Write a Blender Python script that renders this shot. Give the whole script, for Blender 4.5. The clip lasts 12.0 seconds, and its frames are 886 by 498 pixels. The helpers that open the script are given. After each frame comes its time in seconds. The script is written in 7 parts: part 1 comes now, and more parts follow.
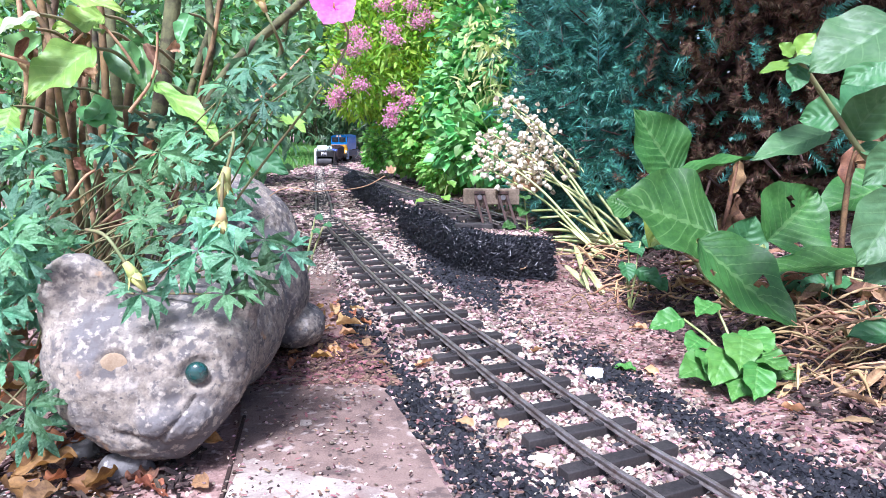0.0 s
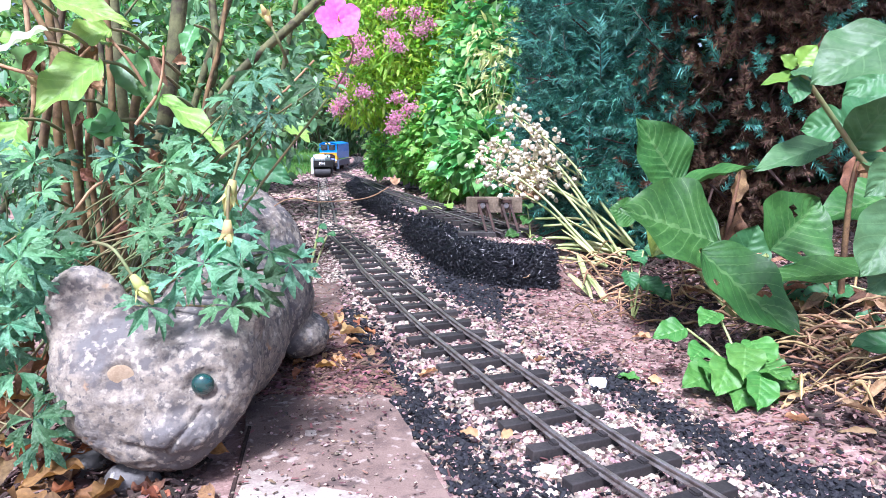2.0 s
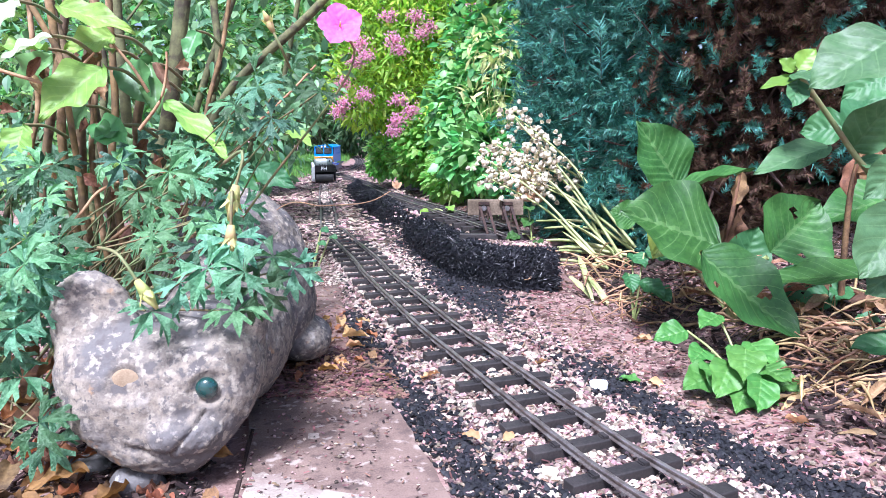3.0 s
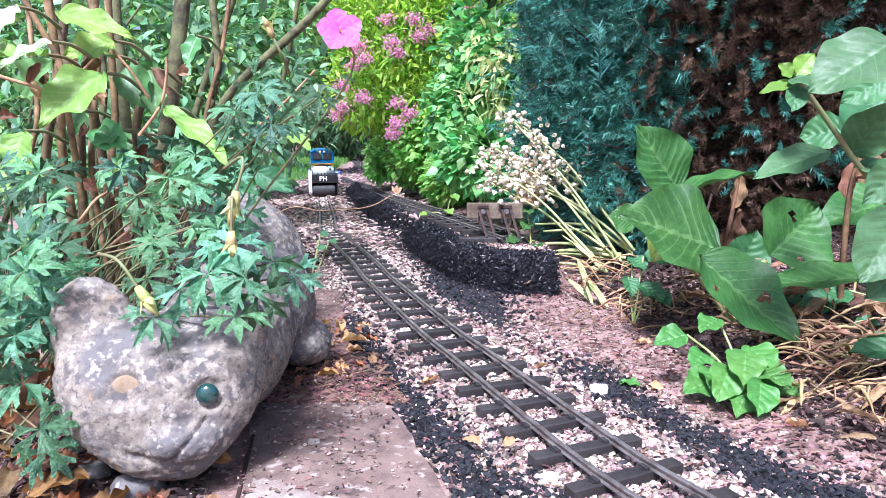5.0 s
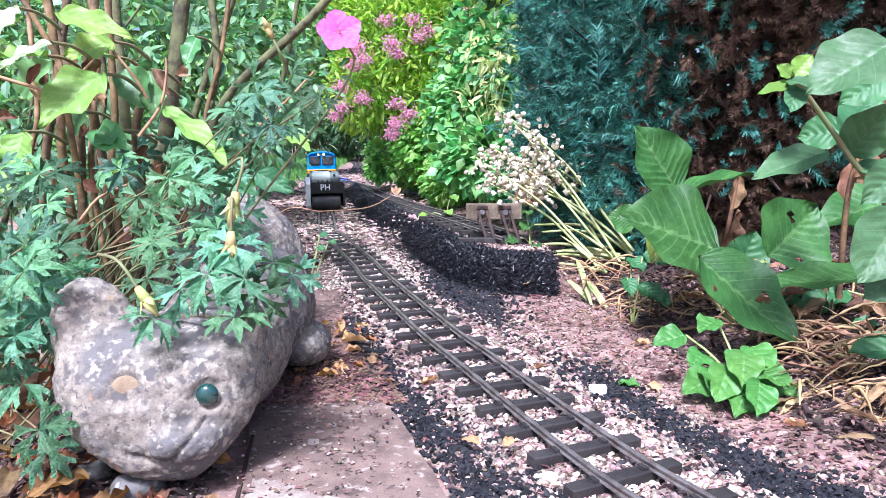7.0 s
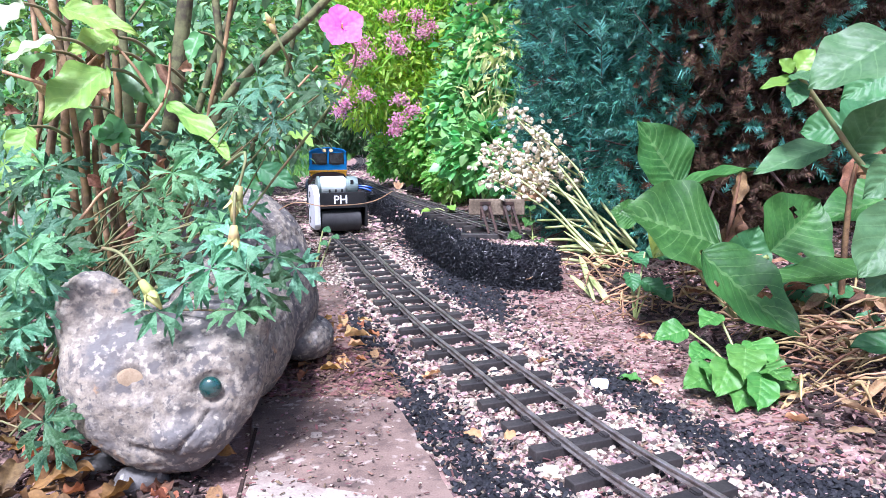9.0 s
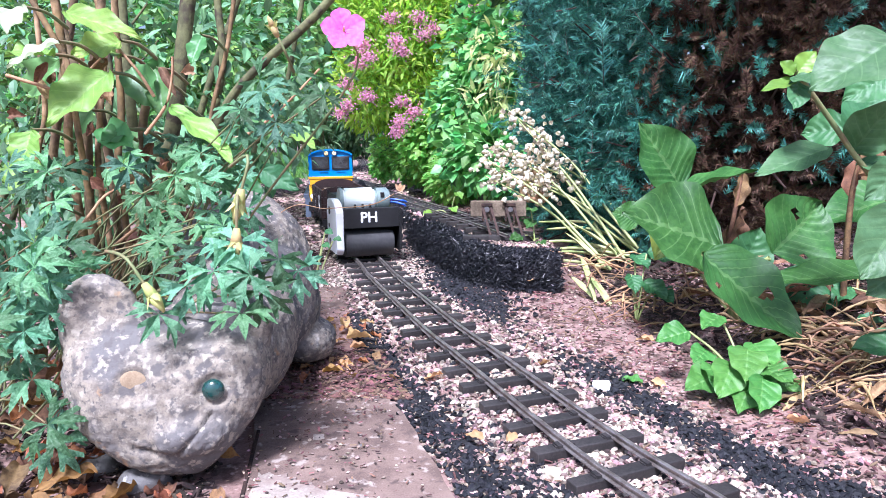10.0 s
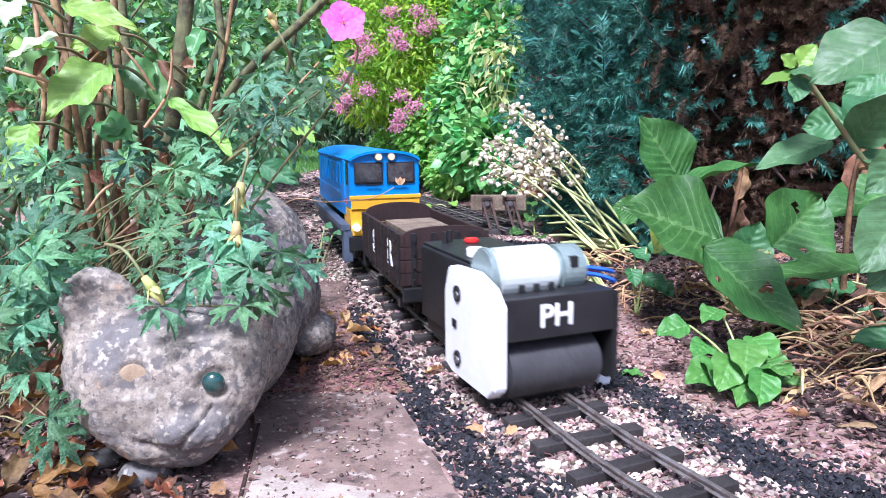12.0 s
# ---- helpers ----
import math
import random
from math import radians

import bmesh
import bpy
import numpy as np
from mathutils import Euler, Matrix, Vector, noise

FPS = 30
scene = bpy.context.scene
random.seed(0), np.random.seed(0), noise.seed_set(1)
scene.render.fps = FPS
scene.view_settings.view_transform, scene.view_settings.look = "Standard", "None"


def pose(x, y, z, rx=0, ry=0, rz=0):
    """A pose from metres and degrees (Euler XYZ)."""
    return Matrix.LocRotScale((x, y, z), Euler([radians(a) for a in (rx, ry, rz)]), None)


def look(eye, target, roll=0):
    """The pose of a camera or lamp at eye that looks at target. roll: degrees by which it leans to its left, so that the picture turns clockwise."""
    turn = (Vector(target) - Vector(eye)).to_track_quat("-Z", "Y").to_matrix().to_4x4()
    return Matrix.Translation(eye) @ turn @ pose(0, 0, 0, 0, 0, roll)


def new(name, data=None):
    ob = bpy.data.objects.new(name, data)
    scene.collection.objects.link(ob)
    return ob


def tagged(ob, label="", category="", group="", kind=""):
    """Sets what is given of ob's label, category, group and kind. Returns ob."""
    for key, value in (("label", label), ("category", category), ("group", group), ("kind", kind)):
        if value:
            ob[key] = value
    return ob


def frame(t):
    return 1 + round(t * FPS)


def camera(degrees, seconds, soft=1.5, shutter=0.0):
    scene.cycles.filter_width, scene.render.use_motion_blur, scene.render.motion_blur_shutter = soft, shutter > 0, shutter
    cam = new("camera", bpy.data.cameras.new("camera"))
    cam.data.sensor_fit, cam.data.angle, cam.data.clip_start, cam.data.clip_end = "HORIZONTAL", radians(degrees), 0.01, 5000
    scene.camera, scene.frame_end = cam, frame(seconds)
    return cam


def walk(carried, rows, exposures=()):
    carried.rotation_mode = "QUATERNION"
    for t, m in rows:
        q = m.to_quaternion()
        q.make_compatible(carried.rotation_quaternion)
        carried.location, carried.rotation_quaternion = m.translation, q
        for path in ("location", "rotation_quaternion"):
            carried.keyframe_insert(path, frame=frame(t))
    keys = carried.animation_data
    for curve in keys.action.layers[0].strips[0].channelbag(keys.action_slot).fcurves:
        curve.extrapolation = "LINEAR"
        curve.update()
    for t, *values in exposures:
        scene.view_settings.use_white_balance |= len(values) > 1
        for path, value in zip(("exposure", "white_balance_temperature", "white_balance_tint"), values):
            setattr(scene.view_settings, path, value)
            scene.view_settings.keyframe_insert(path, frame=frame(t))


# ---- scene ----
cam = camera(63.4, 12.0, soft=0.55, shutter=0.5)
PATH = [
    (0, (0.0, -0.006, 0.203), (0.0, 1.963, -0.15), -0.1),
    (0.5, (-0.001, -0.006, 0.204), (-0.001, 1.964, -0.137), -0.1),
    (1, (-0.001, -0.008, 0.205), (-0.005, 1.964, -0.13), -0.1),
    (1.5, (-0.002, -0.009, 0.205), (-0.01, 1.962, -0.132), -0.2),
    (2, (-0.001, -0.008, 0.207), (-0.008, 1.963, -0.13), -0.2),
    (2.5, (-0.001, -0.009, 0.207), (-0.007, 1.963, -0.123), -0.2),
    (3, (-0.001, -0.011, 0.209), (-0.012, 1.961, -0.124), -0.4),
    (5, (-0.002, -0.011, 0.211), (-0.009, 1.962, -0.116), -0.5),
    (5.5, (-0.001, -0.012, 0.211), (-0.009, 1.962, -0.111), -0.5),
    (6, (-0.002, -0.012, 0.211), (-0.012, 1.96, -0.121), -0.5),
    (6.5, (-0.002, -0.013, 0.211), (-0.011, 1.96, -0.116), -0.6),
    (7, (-0.002, -0.012, 0.211), (-0.007, 1.961, -0.114), -0.5),
    (9, (-0.001, -0.014, 0.21), (-0.016, 1.958, -0.125), -0.5),
    (9.5, (0.0, -0.014, 0.211), (-0.016, 1.958, -0.121), -0.5),
    (10, (-0.001, -0.015, 0.211), (-0.021, 1.958, -0.121), -0.6),
    (10.5, (-0.001, -0.015, 0.21), (-0.024, 1.956, -0.128), -0.6),
    (11, (-0.002, -0.016, 0.21), (-0.024, 1.955, -0.129), -0.6),
    (11.5, (-0.002, -0.015, 0.211), (-0.023, 1.955, -0.134), -0.5),
    (12, (-0.001, -0.015, 0.21), (-0.021, 1.955, -0.136), -0.6),
]
walk(cam, [(t, look(eye, target, roll)) for t, eye, target, roll in PATH], exposures=[(0, 1.53, 5380, 22), (9.5, 1.53, 5380, 22), (10.5, 1.47, 5380, 22), (11.5, 1.44, 5380, 22), (12, 1.35, 5380, 22)])

# ---- light ----
world = bpy.data.worlds.new("sky")
scene.world = world
world.use_nodes = True
wn, wl = world.node_tree.nodes, world.node_tree.links
sky = wn.new("ShaderNodeTexSky")
sky.sky_type, sky.sun_disc = "NISHITA", False
sky.sun_elevation, sky.sun_rotation = radians(57), radians(196)
sky.air_density, sky.dust_density, sky.ozone_density = 1.0, 4.0, 1.0
wl.new(sky.outputs[0], wn["Background"].inputs[0])
wn["Background"].inputs[1].default_value = 0.072
sun_data = bpy.data.lights.new("sun", "SUN")
sun_data.energy, sun_data.angle, sun_data.color = 3.25, radians(12), (1.0, 0.97, 0.93)
sun = new("sun", sun_data)
sun.matrix_world = look((-0.9, -2.4, 5.2), (0, 0.8, 0))


# ---- materials ----
def mat(name, a, b=None, scale=60.0, rough=0.7, metal=0.0, spread=0.25, bump=0.3, fine=6.0, per="island", trans=0.0, spec=0.4,
        stain=None, stain_scale=9.0, stain_at=0.6, coat=0.0):
    """A surface: two colours mixed by noise at two scales, a shift from piece to piece, stains and relief."""
    m = bpy.data.materials.new(name)
    m.use_nodes = True
    n, l = m.node_tree.nodes, m.node_tree.links
    p = n["Principled BSDF"]
    b = b or tuple(c * 0.6 for c in a)
    co = n.new("ShaderNodeTexCoord")
    big, small = n.new("ShaderNodeTexNoise"), n.new("ShaderNodeTexNoise")
    for t, s, d in ((big, scale, 4.0), (small, scale * fine, 6.0)):
        t.inputs["Scale"].default_value, t.inputs["Detail"].default_value = s, d
        l.new(co.outputs["Object"], t.inputs["Vector"])
    add = n.new("ShaderNodeMath")
    add.operation = "ADD"
    half = n.new("ShaderNodeMath")
    half.operation, half.inputs[1].default_value = "MULTIPLY_ADD", 0.55
    half.inputs[2].default_value = -0.28
    l.new(small.outputs[0], half.inputs[0])
    l.new(big.outputs[0], add.inputs[0])
    l.new(half.outputs[0], add.inputs[1])
    ramp = n.new("ShaderNodeValToRGB")
    ramp.color_ramp.elements[0].position, ramp.color_ramp.elements[1].position = 0.35, 0.65
    ramp.color_ramp.elements[0].color, ramp.color_ramp.elements[1].color = (*a, 1), (*b, 1)
    l.new(add.outputs[0], ramp.inputs[0])
    colour = ramp.outputs[0]
    if stain and not isinstance(stain[0], tuple):
        stain = [(stain, stain_scale, stain_at)]
    for stain_colour, stain_scale, stain_at in stain or ():
        st = n.new("ShaderNodeTexNoise")
        st.inputs["Scale"].default_value, st.inputs["Detail"].default_value = stain_scale, 8.0
        l.new(co.outputs["Object"], st.inputs["Vector"])
        sr = n.new("ShaderNodeValToRGB")
        sr.color_ramp.elements[0].position, sr.color_ramp.elements[1].position = stain_at - 0.04, stain_at + 0.06
        l.new(st.outputs[0], sr.inputs[0])
        mx = n.new("ShaderNodeMix")
        mx.data_type = "RGBA"
        l.new(sr.outputs[0], mx.inputs[0])
        l.new(colour, mx.inputs[6])
        mx.inputs[7].default_value = (*stain_colour, 1)
        colour = mx.outputs[2]
    if spread:
        hsv = n.new("ShaderNodeHueSaturation")
        if per == "island":
            rnd = n.new("ShaderNodeNewGeometry").outputs["Random Per Island"]
        else:
            rnd = n.new("ShaderNodeObjectInfo").outputs["Random"]
        mr = n.new("ShaderNodeMapRange")
        mr.inputs[3].default_value, mr.inputs[4].default_value = 1 - spread, 1 + spread
        l.new(rnd, mr.inputs[0])
        l.new(mr.outputs[0], hsv.inputs["Value"])
        wob = n.new("ShaderNodeMath")
        wob.operation = "WRAP"
        sc = n.new("ShaderNodeMath")
        sc.operation, sc.inputs[1].default_value = "MULTIPLY", 7.31
        fr = n.new("ShaderNodeMath")
        fr.operation = "FRACT"
        l.new(rnd, sc.inputs[0])
        l.new(sc.outputs[0], fr.inputs[0])
        mh = n.new("ShaderNodeMapRange")
        mh.inputs[3].default_value, mh.inputs[4].default_value = 0.5 - spread * 0.07, 0.5 + spread * 0.07
        l.new(fr.outputs[0], mh.inputs[0])
        l.new(mh.outputs[0], hsv.inputs["Hue"])
        l.new(colour, hsv.inputs["Color"])
        colour = hsv.outputs[0]
    l.new(colour, p.inputs["Base Color"])
    rr = n.new("ShaderNodeMapRange")
    rr.inputs[3].default_value, rr.inputs[4].default_value = max(0.03, rough - 0.12), min(1, rough + 0.12)
    l.new(small.outputs[0], rr.inputs[0])
    l.new(rr.outputs[0], p.inputs["Roughness"])
    p.inputs["Metallic"].default_value = metal
    p.inputs["Specular IOR Level"].default_value = spec
    p.inputs["Coat Weight"].default_value = coat
    if bump:
        bp = n.new("ShaderNodeBump")
        bp.inputs["Strength"].default_value, bp.inputs["Distance"].default_value = bump, 0.3 / (scale * fine)
        l.new(small.outputs[0], bp.inputs["Height"])
        l.new(bp.outputs[0], p.inputs["Normal"])
    if trans:
        tr = n.new("ShaderNodeBsdfTranslucent")
        bright = n.new("ShaderNodeHueSaturation")
        bright.inputs["Value"].default_value, bright.inputs["Saturation"].default_value = 1.5, 1.1
        l.new(colour, bright.inputs["Color"])
        l.new(bright.outputs[0], tr.inputs[0])
        ms = n.new("ShaderNodeMixShader")
        ms.inputs[0].default_value = trans
        l.new(p.outputs[0], ms.inputs[1])
        l.new(tr.outputs[0], ms.inputs[2])
        l.new(ms.outputs[0], n["Material Output"].inputs[0])
    return m


def glow(name, colour, strength):
    m = bpy.data.materials.new(name)
    m.use_nodes = True
    p = m.node_tree.nodes["Principled BSDF"]
    p.inputs["Base Color"].default_value = (*colour, 1)
    p.inputs["Emission Color"].default_value, p.inputs["Emission Strength"].default_value = (*colour, 1), strength
    return m


M_SOIL = mat("bark_soil", (0.33, 0.215, 0.185), (0.17, 0.105, 0.09), 30, 0.95, bump=0.9, fine=14, spread=0, stain=[((0.10, 0.06, 0.05), 60, 0.60), ((0.45, 0.34, 0.30), 150, 0.63)])
M_GRAVEL = mat("pink_gravel", (0.38, 0.275, 0.235), (0.13, 0.085, 0.072), 90, 0.85, spread=0.9, bump=0.2)
M_GRIT = mat("pale_grit", (0.54, 0.46, 0.38), (0.25, 0.20, 0.165), 90, 0.85, spread=0.6, bump=0.2)
M_HUMUS = mat("dark_humus", (0.055, 0.035, 0.028), (0.03, 0.02, 0.017), 60, 0.95, spread=0.7, bump=0.4)
M_COAL = mat("black_chips", (0.010, 0.011, 0.014), (0.022, 0.022, 0.026), 80, 0.7, spread=0.6, bump=0.3, spec=0.25)
M_BARK = mat("bark_chips", (0.20, 0.105, 0.08), (0.11, 0.06, 0.05), 60, 0.9, spread=0.7, bump=0.4)
M_SLAB = mat("worn_concrete", (0.225, 0.158, 0.128), (0.125, 0.085, 0.07), 40, 0.92, spread=0, bump=1.0, fine=20, stain=[((0.10, 0.07, 0.06), 90, 0.60), ((0.36, 0.30, 0.26), 130, 0.63)])
M_PALE_SLAB = mat("pale_concrete", (0.36, 0.31, 0.265), (0.23, 0.19, 0.16), 40, 0.92, spread=0, bump=1.0, fine=16, stain=[((0.20, 0.14, 0.12), 30, 0.56), ((0.62, 0.58, 0.52), 120, 0.62)])
M_STONE = mat("lichened_stone", (0.30, 0.26, 0.205), (0.175, 0.152, 0.128), 140, 0.95, spread=0, bump=0.9, fine=5, stain=[((0.14, 0.132, 0.128), 24, 0.51), ((0.115, 0.105, 0.10), 120, 0.56), ((0.36, 0.325, 0.265), 200, 0.59), ((0.12, 0.11, 0.105), 330, 0.61), ((0.43, 0.395, 0.34), 75, 0.67), ((0.40, 0.22, 0.09), 56, 0.72)])
M_EYE = mat("green_glass_eye", (0.010, 0.055, 0.048), (0.006, 0.03, 0.028), 60, 0.12, spread=0, bump=0, spec=0.8, coat=0.6)
M_SOCKET = mat("buff_filler", (0.34, 0.26, 0.17), (0.26, 0.19, 0.12), 160, 0.95, spread=0)
# Darkened base: the shade under the statue's chin is put in the colour.
M_DARKSTONE = mat("dark_grey_stone", (0.15, 0.145, 0.14), (0.09, 0.085, 0.08), 60, 0.9, spread=0, bump=0.8, stain=(0.3, 0.29, 0.27), stain_scale=160, stain_at=0.62)
M_RAIL = mat("weathered_rail", (0.36, 0.33, 0.31), (0.20, 0.165, 0.145), 90, 0.40, 0.7, spread=0, bump=0.25)
M_SLEEPER = mat("dark_plastic_sleeper", (0.045, 0.040, 0.038), (0.022, 0.02, 0.02), 60, 0.6, spread=0.2, per="object", bump=0.35, fine=9)
M_BRISTLE = mat("black_rubber", (0.006, 0.007, 0.009), (0.014, 0.014, 0.018), 50, 0.40, spread=0.5, bump=0, spec=0.4)
M_BEAM = mat("grey_wood", (0.22, 0.17, 0.12), (0.10, 0.075, 0.05), 60, 0.85, spread=0, bump=0.5)
M_RUST = mat("rusty_iron", (0.065, 0.036, 0.028), (0.03, 0.02, 0.017), 90, 0.8, 0.2, spread=0, bump=0.5)
M_BLUE = mat("blue_paint", (0.012, 0.25, 0.70), (0.010, 0.21, 0.62), 20, 0.35, spread=0, bump=0.05)
M_YELLOW = mat("yellow_paint", (0.80, 0.42, 0.02), (0.74, 0.37, 0.02), 20, 0.4, spread=0, bump=0.05)
M_BLACK = mat("black_plastic", (0.014, 0.014, 0.015), (0.022, 0.022, 0.023), 40, 0.42, spread=0, bump=0.1)
M_PAD = mat("grey_roller_pad", (0.045, 0.045, 0.047), (0.028, 0.028, 0.03), 50, 0.65, spread=0, bump=0.3)
M_WHITE = mat("white_plastic", (0.80, 0.81, 0.83), (0.74, 0.75, 0.77), 30, 0.45, spread=0, bump=0.05)
M_MOTOR = mat("pale_motor_can", (0.68, 0.72, 0.70), (0.58, 0.64, 0.61), 30, 0.35, 0.1, spread=0, bump=0.05)
M_MOTOR_CAP = mat("grey_green_cap", (0.28, 0.35, 0.33), (0.2, 0.26, 0.25), 40, 0.35, 0.3, spread=0, bump=0.05)
M_BROWN = mat("brown_wagon_paint", (0.034, 0.017, 0.015), (0.022, 0.012, 0.011), 50, 0.6, spread=0.1, per="object", bump=0.25)
M_GREY = mat("blue_grey_paint", (0.10, 0.13, 0.18), (0.07, 0.09, 0.13), 40, 0.5, spread=0, bump=0.1)
# Cab glass: patchy grey in the base colour stands for reflections.
M_GLASS = mat("dark_cab_glass", (0.06, 0.066, 0.07), (0.02, 0.02, 0.022), 70, 0.06, spread=0, bump=0, spec=0.7)
M_RED = mat("red_plastic", (0.62, 0.03, 0.025), (0.5, 0.02, 0.02), 30, 0.4, spread=0, bump=0)
M_WIRE = mat("blue_wire", (0.03, 0.12, 0.55), (0.02, 0.09, 0.45), 30, 0.4, spread=0, bump=0)
M_STEEL = mat("steel", (0.45, 0.45, 0.46), (0.3, 0.3, 0.3), 60, 0.35, 0.9, spread=0, bump=0.1)
M_LAMP = glow("headlamp_glow", (1.0, 0.66, 0.30), 0.27)
M_MARKER = glow("marker_glow", (0.85, 0.93, 1.0), 0.8)


# ---- mesh tools ----
def mesh_np(name, verts, tris, smooth=False):
    me = bpy.data.meshes.new(name)
    verts, tris = np.asarray(verts, np.float32), np.asarray(tris, np.int32)
    me.vertices.add(len(verts))
    me.vertices.foreach_set("co", verts.ravel())
    k = tris.shape[1]
    me.loops.add(tris.size)
    me.loops.foreach_set("vertex_index", tris.ravel())
    me.polygons.add(len(tris))
    me.polygons.foreach_set("loop_start", np.arange(0, tris.size, k, dtype=np.int32))
    me.polygons.foreach_set("use_smooth", np.full(len(tris), smooth))
    me.update(calc_edges=True)
    me.validate()
    return me


def thing_np(name, verts, tris, material, parent=None, label="", smooth=False):
    me = mesh_np(name, verts, tris, smooth)
    me.materials.append(material)
    ob = new(name, me)
    ob.parent = parent
    return tagged(ob, label)


def part(name, bm, material, parent=None, label="", m=None, smooth=False):
    """Links a bmesh as one mesh object under a thing or part."""
    me = bpy.data.meshes.new(name)
    bmesh.ops.recalc_face_normals(bm, faces=bm.faces)
    if smooth:
        for f in bm.faces:
            f.smooth = True
    bm.to_mesh(me)
    bm.free()
    me.materials.append(material)
    ob = new(name, me)
    ob.parent = parent
    if m is not None:
        ob.matrix_basis = m
    return tagged(ob, label)


def empty(name, m=None, **tags):
    ob = new(name)
    ob.empty_display_size = 0.02
    if m is not None:
        ob.matrix_basis = m
    return tagged(ob, **tags)


def add_box(bm, x0, y0, z0, x1, y1, z1, bevel=0.0, m=None):
    r = bmesh.ops.create_cube(bm, size=1.0)
    vs = r["verts"]
    t = Matrix.Translation(((x0 + x1) / 2, (y0 + y1) / 2, (z0 + z1) / 2)) @ Matrix.Diagonal((x1 - x0, y1 - y0, z1 - z0, 1))
    bmesh.ops.transform(bm, matrix=(m @ t) if m is not None else t, verts=vs)
    if bevel:
        es = list({e for v in vs for e in v.link_edges})
        bmesh.ops.bevel(bm, geom=es, offset=bevel, segments=2, affect="EDGES", profile=0.5)
    return bm


def box(*a, bevel=0.0, m=None):
    return add_box(bmesh.new(), *a, bevel=bevel, m=m)


def add_cyl(bm, p0, p1, r0, r1=None, n=16, bevel=0.0):
    p0, p1 = Vector(p0), Vector(p1)
    d = p1 - p0
    m = Matrix.Translation((p0 + p1) / 2) @ d.to_track_quat("Z", "Y").to_matrix().to_4x4()
    r = bmesh.ops.create_cone(bm, cap_ends=True, segments=n, radius1=r0, radius2=r0 if r1 is None else r1, depth=d.length, matrix=m)
    if bevel:
        es = [e for e in {e for v in r["verts"] for e in v.link_edges} if any(len(f.verts) > 4 for f in e.link_faces)]
        bmesh.ops.bevel(bm, geom=es, offset=bevel, segments=2, affect="EDGES")
    return bm


def cyl(p0, p1, r0, r1=None, n=16, bevel=0.0):
    return add_cyl(bmesh.new(), p0, p1, r0, r1, n, bevel)


def prism(outline, axis, a, b, bevel=0.0):
    """Extrudes a 2D outline along an axis (0, 1, 2) from a to b."""
    bm = bmesh.new()
    def at(u, v, w):
        return {0: (w, u, v), 1: (u, w, v), 2: (u, v, w)}[axis]
    lo = [bm.verts.new(at(u, v, a)) for u, v in outline]
    hi = [bm.verts.new(at(u, v, b)) for u, v in outline]
    bm.faces.new(lo)
    bm.faces.new(hi[::-1])
    k = len(outline)
    for i in range(k):
        bm.faces.new((lo[i], lo[(i + 1) % k], hi[(i + 1) % k], hi[i]))
    if bevel:
        bmesh.ops.bevel(bm, geom=list(bm.edges), offset=bevel, segments=2, affect="EDGES")
    return bm


def smooth_path(points, step=0.01):
    """Centripetal-like spline through points, resampled evenly."""
    p = np.array(points, float)
    ext = np.vstack([2 * p[0] - p[1], p, 2 * p[-1] - p[-2]])
    out = []
    for i in range(1, len(ext) - 2):
        a, b, c, d = ext[i - 1], ext[i], ext[i + 1], ext[i + 2]
        for t in np.linspace(0, 1, 24, endpoint=False):
            out.append(0.5 * (2 * b + (c - a) * t + (2 * a - 5 * b + 4 * c - d) * t * t + (3 * b - 3 * c + d - a) * t ** 3))
    out.append(p[-1])
    out = np.array(out)
    s = np.r_[0, np.cumsum(np.linalg.norm(np.diff(out, axis=0), axis=1))]
    q = np.arange(0, s[-1], step)
    return np.stack([np.interp(q, s, out[:, k]) for k in range(out.shape[1])], 1), q


def tube_np(points, radii, n=5):
    """Vertices and triangles of a tube along points."""
    p = np.array(points, float)
    r = np.broadcast_to(np.array(radii, float), (len(p),))
    d = np.gradient(p, axis=0)
    d /= np.linalg.norm(d, axis=1, keepdims=True) + 1e-9
    up = np.where(np.abs(d[:, 2:3]) > 0.9, np.array([[1.0, 0, 0]]), np.array([[0, 0, 1.0]]))
    u = np.cross(d, up)
    u /= np.linalg.norm(u, axis=1, keepdims=True) + 1e-9
    v = np.cross(d, u)
    a = np.arange(n) * 2 * np.pi / n
    ring = p[:, None] + r[:, None, None] * (np.cos(a)[None, :, None] * u[:, None] + np.sin(a)[None, :, None] * v[:, None])
    verts = ring.reshape(-1, 3)
    i = np.arange(len(p) - 1)[:, None] * n
    j = np.arange(n)[None]
    k = (j + 1) % n
    t1 = np.stack([i + j, i + k, i + n + k], -1).reshape(-1, 3)
    t2 = np.stack([i + j, i + n + k, i + n + j], -1).reshape(-1, 3)
    return verts, np.vstack([t1, t2])


def merge(pieces):
    vs, ts, off = [], [], 0
    for v, t in pieces:
        vs.append(v)
        ts.append(np.asarray(t) + off)
        off += len(v)
    return np.vstack(vs), np.vstack(ts)


def frames_from(dirs, ups):
    """Rotation matrices (N,3,3) whose columns are side, along, normal."""
    y = dirs / (np.linalg.norm(dirs, axis=1, keepdims=True) + 1e-9)
    x = np.cross(y, ups)
    x /= np.linalg.norm(x, axis=1, keepdims=True) + 1e-9
    z = np.cross(x, y)
    return np.stack([x, y, z], 2)


